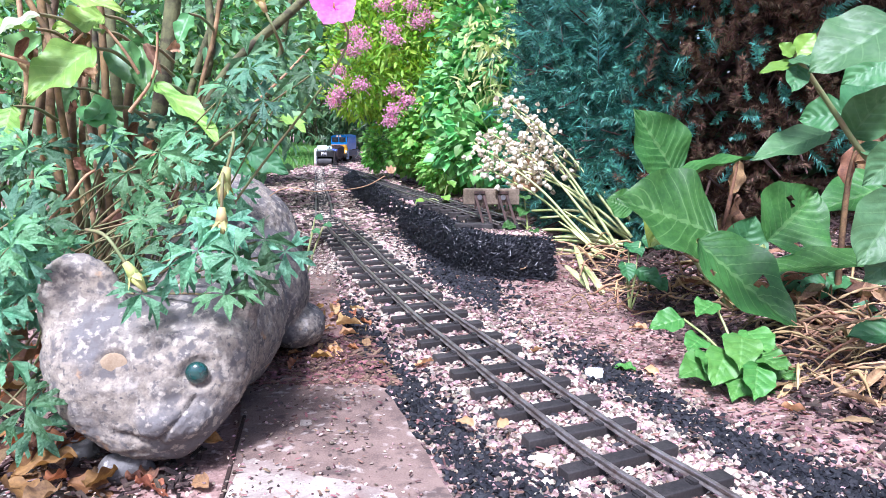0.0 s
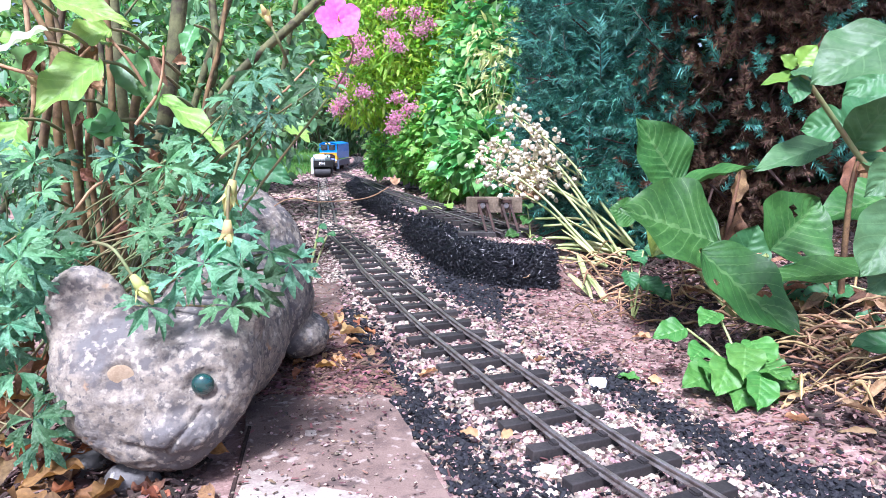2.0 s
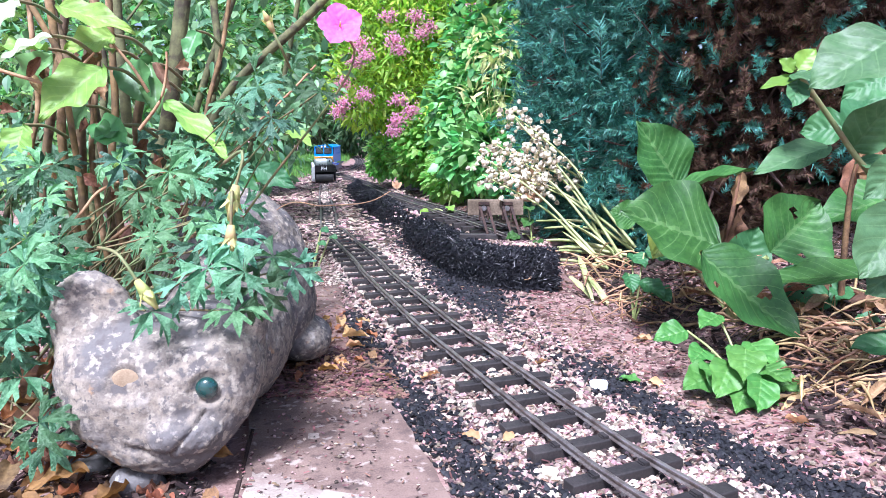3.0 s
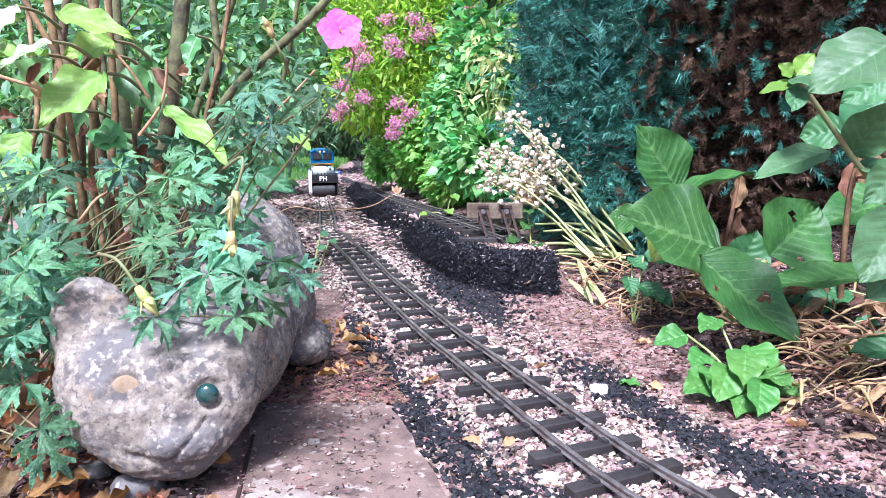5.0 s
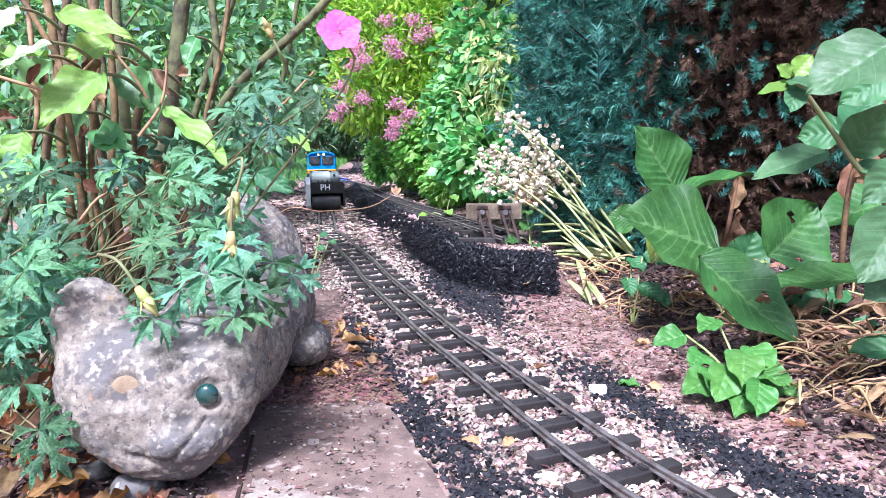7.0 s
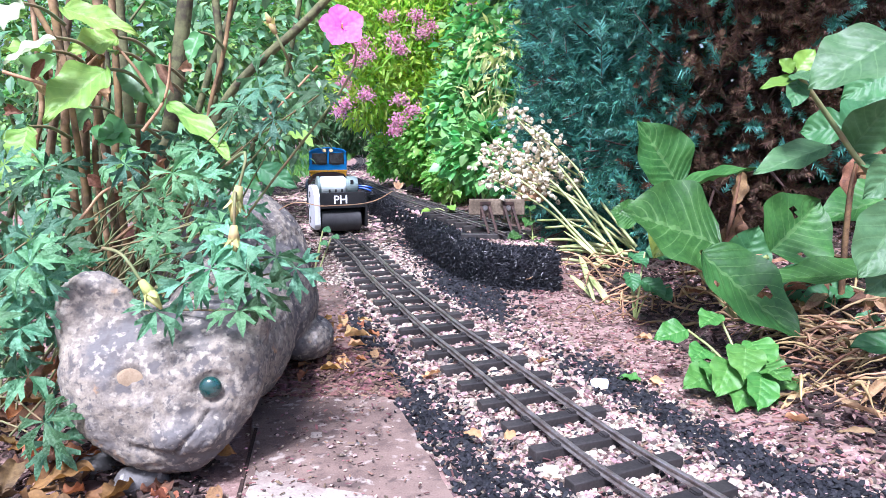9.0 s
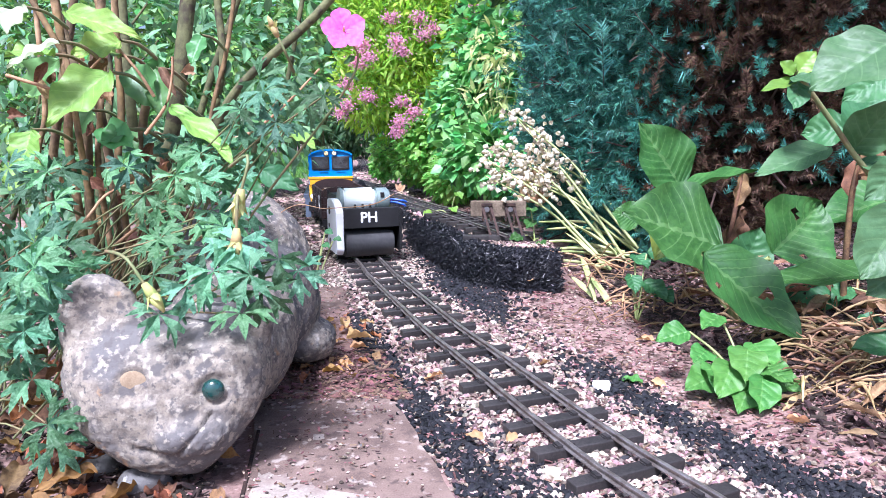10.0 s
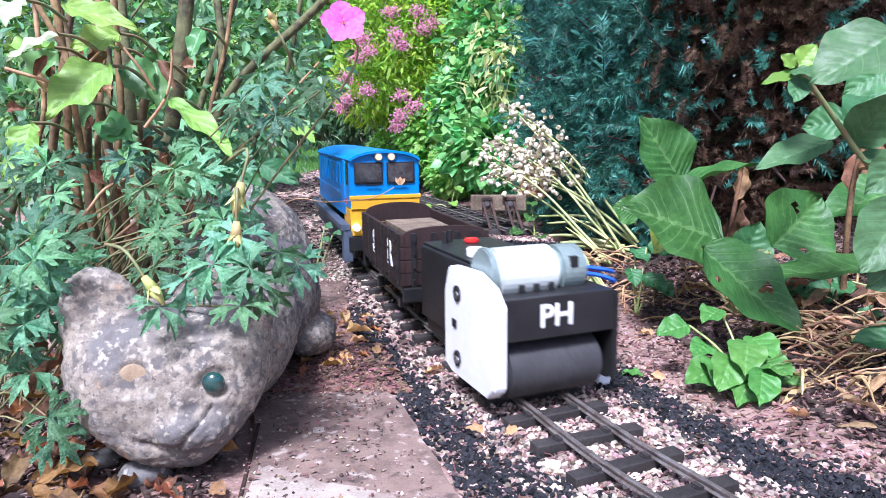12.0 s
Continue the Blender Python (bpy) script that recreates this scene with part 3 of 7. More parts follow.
# ---- black brush along the bank ----
def shred_wall():
    """A bank face of black rubber shreds, laid close, steep in front and rounded on top."""
    r = np.random.default_rng(21)
    wall = empty("rubber_edging", label="steep edging of black rubber shreds along the raised siding", category="edging")
    prof, ps = smooth_path([(0.038, -0.004), (0.035, 0.014), (0.031, 0.030), (0.024, 0.041), (0.012, 0.046), (-0.004, 0.046), (-0.014, 0.040)], 0.002)
    line = BRUSH_LINE
    d = np.gradient(line, axis=0)
    d /= np.linalg.norm(d, axis=1, keepdims=True)
    side = np.stack([d[:, 1], -d[:, 0]], 1)
    high = np.interp(line[:, 1], [0.9, 1.3, 2.0, 2.85], [1.0, 1.0, 0.9, 0.55])
    k = len(prof)
    v = np.empty((len(line), k, 3))
    v[:, :, :2] = line[:, None] + side[:, None] * (prof[None, :, :1] - 0.006)
    v[:, :, 2] = prof[None, :, 1] * high[:, None] + fall(line[:, 1])[:, None]
    a = (np.arange(len(line) - 1) * k)[:, None] + np.arange(k - 1)[None]
    q = np.stack([a, a + 1, a + k + 1, a + k], -1).reshape(-1, 4)
    thing_np("core", v.reshape(-1, 3), q, M_BRISTLE, wall, smooth=True)
    n = 36000
    i = (len(line) - 1) * r.random(n) ** 0.7
    j = (k - 1) * r.random(n)
    i0, j0 = i.astype(int), j.astype(int)
    p = v[i0, j0] + (v[np.minimum(i0 + 1, len(line) - 1), j0] - v[i0, j0]) * (i - i0)[:, None] + (v[i0, np.minimum(j0 + 1, k - 1)] - v[i0, j0]) * (j - j0)[:, None]
    tl = np.column_stack([d[i0], 0 * i])
    tp = v[i0, np.minimum(j0 + 1, k - 1)] - v[i0, np.maximum(j0 - 1, 0)]
    tp /= np.linalg.norm(tp, axis=1, keepdims=True) + 1e-9
    nrm = np.cross(tl, tp)
    nrm *= np.where(np.sum(nrm * np.column_stack([side[i0], 0 * i + .8]), axis=1) < 0, -1, 1)[:, None]
    ang = r.normal(0.35, 0.75, n)
    way = tl * np.cos(ang)[:, None] + tp * np.sin(ang)[:, None] + nrm * r.normal(0.22, .45, n)[:, None]
    grow = 0.6 + 0.45 * p[:, 1:2]
    size = np.column_stack([r.uniform(.8, 1.7, n) * .0105, r.uniform(.6, 1.3, n) * .0058, r.uniform(.6, 1.4, n) * .008]) * grow
    fr = frames_from(way, nrm + r.normal(0, .3, (n, 3)))
    fr = np.stack([fr[:, :, 1], -fr[:, :, 0], fr[:, :, 2]], 2)
    vv, tt = scatter(CHIP_V, CHIP_T, p + nrm * r.uniform(-.0005, .003, n)[:, None], fr, size)
    tagged(thing_np("rubber_shreds", vv, tt, M_BRISTLE, wall, "black shredded rubber"), kind="stuff")
    foot = 900
    i = (len(line) - 1) * r.random(foot) ** 0.6
    i0 = i.astype(int)
    xy = line[i0] + side[i0] * (0.034 + np.abs(r.normal(0, .012, foot)))[:, None]
    strew("black_chips", "black rubber shreds fallen at the foot of the edging", "chips", M_COAL, CHIP_V, CHIP_T, xy[:, 0], xy[:, 1], .005, .009, (1, .8, 1), 0.1, .8)
    few = i0[:260]
    xy = line[few] + side[few] * r.uniform(-.03, .012, 260)[:, None]
    a2, t2 = scatter(PEBBLE_V, PEBBLE_T, np.column_stack([xy, 0.047 * high[few] + fall(xy[:, 1])]), random_rot(r, 260), r.uniform(.0015, .0035, 260))
    tagged(thing_np("stone_flecks", a2, t2, M_GRAVEL), "pale stone flecks lying on the black edging", "gravel", kind="stuff")


shred_wall()


def slate():
    bm = prism([(-0.022, 0.0), (0.020, 0.0), (0.024, 0.022), (0.004, 0.044), (-0.016, 0.050), (-0.024, 0.03)], 1, -0.005, 0.005, bevel=0.0015)
    ob = part("slate_piece", bm, M_BRISTLE)
    ob.matrix_basis = pose(-0.345, 2.78, -0.034, -12, 18, 35)
    tagged(ob, "dark upright piece of slate at the bank's end", "stone")


slate()


# ---- buffer stop ----
def buffer_stop():
    z = float(siding_height(1.0)) + 0.006
    b = empty("buffer_stop", pose(0.071, 1.045, z, 0, 0, -3), label="wooden buffer stop with rusty brackets at the siding's end", category="buffer stop")
    part("beam", box(-0.041, -0.008, 0.026, 0.041, 0.004, 0.049, bevel=0.0012), M_BEAM, b, "weathered grey wooden beam")
    part("ground_sleeper", box(-0.052, -0.036, -0.006, 0.052, -0.024, 0.002, bevel=0.001), M_SLEEPER, b, "dark sleeper")
    for x in (-0.017, 0.017):
        bm = bmesh.new()
        for side in (-0.006, 0.006):
            add_box(bm, x + side - 0.0014, -0.0118, 0.020, x + side + 0.0014, -0.0085, 0.044)
        for k, dx in enumerate((-0.006, 0.006)):
            m = Matrix.Translation((x + dx, -0.010, 0.040)) @ Euler((radians(-30), radians(-17), 0)).to_matrix().to_4x4()
            add_box(bm, -0.0018, -0.002, -0.046, 0.0018, 0.002, 0.0, m=m)
        add_box(bm, x - 0.008, -0.013, 0.042, x + 0.008, -0.0085, 0.046)
        part("bracket", bm, M_RUST, b, "rusty iron bracket")
        part("bolt", cyl((x, -0.008, 0.037), (x, -0.0125, 0.037), 0.0042, n=8, bevel=0.0008), M_STEEL, b, "dull steel bolt head")


buffer_stop()


# ---- stone cat ----
def ellipsoid(bm, c, r, rot=(0, 0, 0), n=3):
    m = Matrix.Translation(c) @ Euler([radians(a) for a in rot]).to_matrix().to_4x4() @ Matrix.Diagonal((*r, 1))
    return bmesh.ops.create_icosphere(bm, subdivisions=n, radius=1.0, matrix=m)["verts"]


def cat_head(bm):
    """Broad flat-faced head that narrows to the chin: rings of (height, half width, half depth, x, y)."""
    rings = [(0.004, 0.010, 0.012, 0.006, -0.012), (0.008, 0.019, 0.021, 0.005, -0.010), (0.016, 0.032, 0.029, 0.003, -0.006), (0.025, 0.043, 0.034, 0.000, -0.002), (0.036, 0.053, 0.037, -0.001, 0.001),
             (0.050, 0.058, 0.039, -0.001, 0.003), (0.066, 0.060, 0.039, -0.001, 0.005), (0.080, 0.060, 0.035, 0.0, 0.008), (0.091, 0.058, 0.026, 0.0, 0.012), (0.097, 0.052, 0.012, 0.0, 0.014)]
    n, loops = 40, []
    for z, w, d, cx, cy in rings:
        ring = []
        for k in range(n):
            a = 2 * math.pi * k / n
            c, e = math.cos(a), math.sin(a)
            ring.append(bm.verts.new((cx + w * math.copysign(abs(c) ** 0.72, c), cy + d * math.copysign(abs(e) ** 0.72, e), z)))
        loops.append(ring)
    bm.faces.new(loops[0][::-1])
    bm.faces.new(loops[-1])
    for lo, hi in zip(loops, loops[1:]):
        for k in range(n):
            bm.faces.new((lo[k], lo[(k + 1) % n], hi[(k + 1) % n], hi[k]))


def stone_cat():
    bm = bmesh.new()
    cat_head(bm)
    ellipsoid(bm, (0.012, -0.028, 0.033), (0.024, 0.016, 0.015))
    ellipsoid(bm, (0.010, -0.024, 0.050), (0.010, 0.014, 0.022), (-12, 0, 0))
    ellipsoid(bm, (-0.038, -0.001, 0.095), (0.0235, 0.0115, 0.029), (0, -4, 0))
    ellipsoid(bm, (-0.033, -0.001, 0.084), (0.028, 0.014, 0.027), (0, 0, 0))
    ellipsoid(bm, (0.045, 0.000, 0.086), (0.017, 0.012, 0.020), (0, 14, 0))
    ellipsoid(bm, (0.026, 0.105, 0.058), (0.047, 0.105, 0.054))
    ellipsoid(bm, (0.010, 0.255, 0.075), (0.072, 0.085, 0.076))
    ellipsoid(bm, (0.046, 0.20, 0.054), (0.043, 0.07, 0.050))
    ellipsoid(bm, (0.076, 0.195, 0.020), (0.026, 0.038, 0.020))
    ellipsoid(bm, (0.036, 0.125, 0.018), (0.024, 0.050, 0.020))
    ellipsoid(bm, (-0.05, 0.18, 0.03), (0.03, 0.07, 0.04))
    me = bpy.data.meshes.new("rough")
    bm.to_mesh(me)
    bm.free()
    rough = new("rough", me)
    rm = rough.modifiers.new("remesh", "REMESH")
    rm.mode, rm.voxel_size = "VOXEL", 0.0018
    sm = rough.modifiers.new("smooth", "SMOOTH")
    sm.factor, sm.iterations = 0.5, 5
    dg = bpy.context.evaluated_depsgraph_get()
    me2 = bpy.data.meshes.new_from_object(rough.evaluated_get(dg))
    bpy.data.objects.remove(rough)
    bm = bmesh.new()
    bm.from_mesh(me2)
    bm.normal_update()
    eyes = [Vector((-0.0150, -0.0340, 0.0645)), Vector((0.0285, -0.0335, 0.0585))]
    for v in bm.verts:
        n = noise.noise(v.co * 45) * 0.0016 + noise.noise(v.co * 190) * 0.0008 + noise.noise(v.co * 420) * 0.0008
        hollow = ((v.co.x + 0.038) / 0.014) ** 2 + ((v.co.z - 0.100) / 0.017) ** 2
        if v.co.y < 0.0 and hollow < 1:
            n -= 0.0050 * (1 - hollow)
        for e in eyes:
            d = ((v.co.x - e.x) ** 2 + (v.co.z - e.z) ** 2) ** 0.5
            if v.co.y < -0.01 and d < 0.0105:
                n -= 0.0035 * (1 - (d / 0.0105) ** 4)
        if v.co.y < -0.02:
            bow = 0.0215 + 0.020 * max(0.0, v.co.x - 0.006) / 0.018 + 0.006 * max(0.0, 0.004 - v.co.x) / 0.02
            smile = abs(v.co.z - bow)
            if -0.018 < v.co.x < 0.027 and smile < 0.0026:
                n -= 0.0030 * (1 - smile / 0.0026)
        v.co += v.normal * n
    for f in bm.faces:
        f.smooth = True
    good = eyes[1] + Vector((0, 0.0022, 0))
    for v in ellipsoid(bm, good, (0.0064, 0.0042, 0.0064), n=3):
        for f in v.link_faces:
            f.material_index, f.smooth = 1, True
    for v in ellipsoid(bm, eyes[0] + Vector((0, 0.0042, 0)), (0.0078, 0.0016, 0.0078), (0, 0, 0), 3):
        for f in v.link_faces:
            f.material_index, f.smooth = 2, True
    me3 = bpy.data.meshes.new("cat_statue")
    bm.to_mesh(me3)
    bm.free()
    for m in (M_STONE, M_EYE, M_SOCKET):
        me3.materials.append(m)
    cat = new("cat_statue", me3)
    cat.matrix_basis = pose(-0.171, 0.402, 0.006, 0, 0, 10)
    tagged(cat, "weathered lichened stone cat statue with one green glass eye", "statue")


stone_cat()


# ---- train ----
def text_part(name, body, size, material, parent, m, label=""):
    cu = bpy.data.curves.new(name, "FONT")
    cu.body, cu.size, cu.extrude, cu.align_x, cu.align_y = body, size, 0.0004, "CENTER", "CENTER"
    cu.offset = size * 0.02
    tmp = new(name, cu)
    me = bpy.data.meshes.new_from_object(tmp.evaluated_get(bpy.context.evaluated_depsgraph_get()))
    bpy.data.objects.remove(tmp)
    me.materials.append(material)
    ob = new(name, me)
    ob.parent = parent
    ob.matrix_basis = m
    return tagged(ob, label)


FACING = pose(0, 0, 0, 90, 0, 180)   # lettering that faces along +y


def wheelset(parent, y, r=0.0125):
    w = empty("wheelset", pose(0, y, r))
    w.parent = parent
    for s in (-1, 1):
        bm = cyl((s * 0.0135, 0, 0), (s * 0.0185, 0, 0), r, n=20, bevel=0.0006)
        add_cyl(bm, (s * 0.0120, 0, 0), (s * 0.0136, 0, 0), r * 1.12, n=20)
        for k in range(4):
            a = k * math.pi / 2
            add_box(bm, s * 0.0185 - 0.0003, math.cos(a) * r * .5 - .0018, math.sin(a) * r * .5 - .0018, s * 0.0185 + 0.0012, math.cos(a) * r * .5 + .0018, math.sin(a) * r * .5 + .0018)
        part("wheel", bm, M_RUST, w, "dark steel wheel")
    part("axle", cyl((-0.019, 0, 0), (0.019, 0, 0), 0.002, n=8), M_RUST, w)
    return w


def cleaning_wagon():
    """Front at +y, its own zero on the rails below the roller."""
    w = empty("track_cleaning_wagon", label="black and white motorised track cleaning wagon with roller", category="wagon")
    part("battery_box", box(-0.036, -0.170, 0.022, 0.036, -0.062, 0.088, bevel=0.002), M_BLACK, w, "black plastic box")
    part("box_lid", box(-0.034, -0.168, 0.0882, 0.034, -0.064, 0.0905, bevel=0.0008), M_BLACK, w)
    part("chassis", box(-0.032, -0.165, 0.010, 0.032, -0.03, 0.024, bevel=0.001), M_BLACK, w)
    bm = box(-0.044, 0.012, 0.048, 0.044, 0.017, 0.078, bevel=0.0006)
    part("front_panel", bm, M_BLACK, w, "black front panel with white letters")
    part("housing_back", box(-0.043, -0.060, 0.012, 0.043, -0.056, 0.080, bevel=0.0006), M_BLACK, w)
    part("housing_top", box(-0.043, -0.056, 0.074, 0.043, 0.012, 0.077), M_BLACK, w)
    part("housing_inner", box(-0.043, -0.054, 0.040, 0.043, -0.022, 0.048), M_BLACK, w)
    out = [(-0.066, 0.012), (-0.066, 0.070), (-0.058, 0.090), (-0.015, 0.092), (0.008, 0.086), (0.021, 0.074), (0.021, 0.016), (0.010, 0.007), (-0.052, 0.007)]
    plate = part("side_plate", prism(out, 0, 0.0442, 0.0550, bevel=0.0014), M_WHITE, w, "white plastic gear cover")
    for y, z in ((-0.040, 0.072), (-0.040, 0.022)):
        part("screw", cyl((0.0550, y, z), (0.0562, y, z), 0.0062, n=16), M_BLACK, plate, "black recessed screw hole")
        part("screw_head", cyl((0.0558, y + .001, z - .001), (0.0572, y + .001, z - .001), 0.003, n=10), M_STEEL, plate)
    part("slot", box(0.0550, -0.049, 0.045, 0.0560, -0.042, 0.051), M_BLACK, plate, "small dark slot")
    part("side_plate_far", prism([(-0.06, 0.008), (-0.06, 0.076), (0.017, 0.076), (0.017, 0.012), (0.008, 0.008)], 0, -0.0485, -0.0442, bevel=0.001), M_BLACK, w, "black side plate")
    bm = cyl((-0.036, 0, 0), (0.041, 0, 0), 0.0215, n=40, bevel=0.002)
    roller = part("roller", bm, M_PAD, w, "dark grey abrasive roller", pose(0, -0.004, 0.0225), smooth=False)
    bm = cyl((-0.012, -0.022, 0.088), (0.038, -0.022, 0.088), 0.0195, n=32, bevel=0.003)
    motor = part("motor", bm, M_MOTOR, w, "pale steel electric motor")
    bm = cyl((-0.036, -0.022, 0.088), (-0.0122, -0.022, 0.088), 0.0185, n=32, bevel=0.003)
    part("motor_cap", bm, M_MOTOR_CAP, motor, "grey-green end cap")
    part("motor_vent", box(-0.026, -0.0085, 0.092, -0.020, -0.003, 0.100, bevel=0.0005), M_BLACK, motor)
    part("motor_end", cyl((0.0382, -0.022, 0.088), (0.0432, -0.022, 0.088), 0.0205, n=32, bevel=0.001), M_MOTOR_CAP, motor, "grey motor end ring")
    for k in range(3):
        a = k * 2.1 + 0.6
        part("terminal", box(0.020 - k * .012, -0.004 , 0.0775, 0.023 - k * .012, 0.000, 0.083), M_BLACK, motor)
    for j, (mt, z, y) in enumerate(((M_WIRE, 0.088, -0.020), (M_WIRE, 0.084, -0.014), (M_RED, 0.086, -0.024))):
        p, _ = smooth_path([(-0.034, y, z), (-0.046, y + .002, z - .001), (-0.058, y + .006, z - .003 - .002 * j), (-0.066 + .003 * j, y + .004, z - 0.006 - .003 * j)], 0.003)
        v, t = tube_np(p, 0.0019 if j < 2 else 0.0013, 6)
        thing_np("wire", v, t, mt, w, "red insulated wire" if mt is M_RED else "blue insulated wire")
    part("red_button", cyl((-0.004, -0.145, 0.0905), (-0.004, -0.145, 0.0945), 0.0068, n=18, bevel=0.001), M_RED, w, "red push button")
    part("white_cap", cyl((0.022, -0.080, 0.0905), (0.022, -0.080, 0.0980), 0.0072, n=18, bevel=0.001), M_WHITE, w, "white plastic cap")
    for x, y in ((0.020, -0.150), (0.012, -0.158)):
        part("switch_post", cyl((x, y, 0.0905), (x, y, 0.101), 0.0026, n=10), M_BLACK, w)
    text_part("lettering", "PH", 0.0225, M_WHITE, w, Matrix.Translation((0.004, 0.0172, 0.0635)) @ FACING, "white letters PH")
    ws = [wheelset(w, y) for y in (-0.145, -0.085)]
    part("coupling", box(-0.003, -0.190, 0.016, 0.003, -0.168, 0.021), M_BLACK, w)
    return w, roller, ws


def open_wagon():
    """Four-wheeled open wagon; zero at its front end."""
    w = empty("open_wagon", label="dark brown planked open goods wagon with white lettering", category="wagon")
    L, W = 0.195, 0.043
    zs = [0.040, 0.053, 0.066, 0.079, 0.092]
    for s in (-1, 1):
        for k in range(4):
            x = s * W
            part("plank", box(x - .0022, -L, zs[k] + .0005, x + .0022, 0, zs[k + 1] - .0005, bevel=0.0004), M_BROWN, w)
    for y, arch in ((-0.0022, 0.006), (-L + 0.0022, 0.010)):
        for k in range(3):
            part("end_plank", box(-W + .0024, y - .002, zs[k] + .0005, W - .0024, y + .002, zs[k + 1] - .0005, bevel=0.0004), M_BROWN, w)
        o = [(-W + .0024, zs[3] + .0005), (W - .0024, zs[3] + .0005)] + [((W - .0024) * math.cos(a), zs[4] + arch * math.sin(a)) for a in np.linspace(0, math.pi, 13)]
        part("end_top_plank", prism(o, 1, y - .002, y + .002), M_BROWN, w)
    part("wagon_floor", box(-W + .002, -L + .004, 0.036, W - .002, -.004, 0.041), M_BROWN, w)
    part("load_board", box(-0.030, -0.150, 0.0815, 0.026, -0.03, 0.0865, bevel=0.0006), M_BEAM, w, "pale plywood board lying as a load")
    part("solebar", box(-0.036, -L + .004, 0.026, -0.030, -.004, 0.036, bevel=0.0005), M_BLACK, w)
    part("solebar", box(0.030, -L + .004, 0.026, 0.036, -.004, 0.036, bevel=0.0005), M_BLACK, w)
    for y in (0.002, -L - 0.002):
        part("headstock", box(-0.044, y - .003, 0.025, 0.044, y + .003, 0.039, bevel=0.0006), M_BLACK, w)
    for s in (-1, 1):
        for y in np.linspace(-0.012, -L + 0.012, 6):
            bm = box(s * (W + .0024) - .0008, y - .0025, 0.038, s * (W + .0024) + .0010, y + .0025, 0.0915, bevel=0.0003)
            for z in (0.046, 0.059, 0.072, 0.085):
                add_cyl(bm, (s * (W + .003), y, z), (s * (W + .0046), y, z), 0.0011, n=6)
            part("side_strap", bm, M_BLACK, w)
        for y in (-0.045, -L + 0.045):
            part("axle_guard", prism([(y - .016, 0.034), (y + .016, 0.034), (y + .005, 0.010), (y - .005, 0.010)], 0, s * 0.028 - .0015, s * 0.028 + .0015), M_BLACK, w)
            part("axle_box", box(s * 0.033 - .004, y - .005, 0.009, s * 0.033 + .004, y + .005, 0.019, bevel=0.0008), M_BLACK, w)
    for x in (-0.032, -0.012, 0.012, 0.032):
        bm = box(x - .0025, 0.0, 0.038, x + .0025, 0.0022, 0.0925, bevel=0.0003)
        for z in (0.046, 0.059, 0.072, 0.085):
            add_cyl(bm, (x, 0.002, z), (x, 0.0038, z), 0.0012, n=6)
        part("end_stanchion", bm, M_BLACK, w)
    for ch, y in (("S", -0.120), ("R", -0.045)):
        text_part("lettering", ch, 0.036, M_WHITE, w, pose(W + 0.0026, y, 0.066, 90, 0, 90), "white letter " + ch)
    part("buffer_block", box(-0.008, 0.003, 0.022, 0.008, 0.012, 0.034, bevel=0.001), M_BLACK, w)
    ws = [wheelset(w, y) for y in (-0.045, -L + 0.045)]
    return w, ws


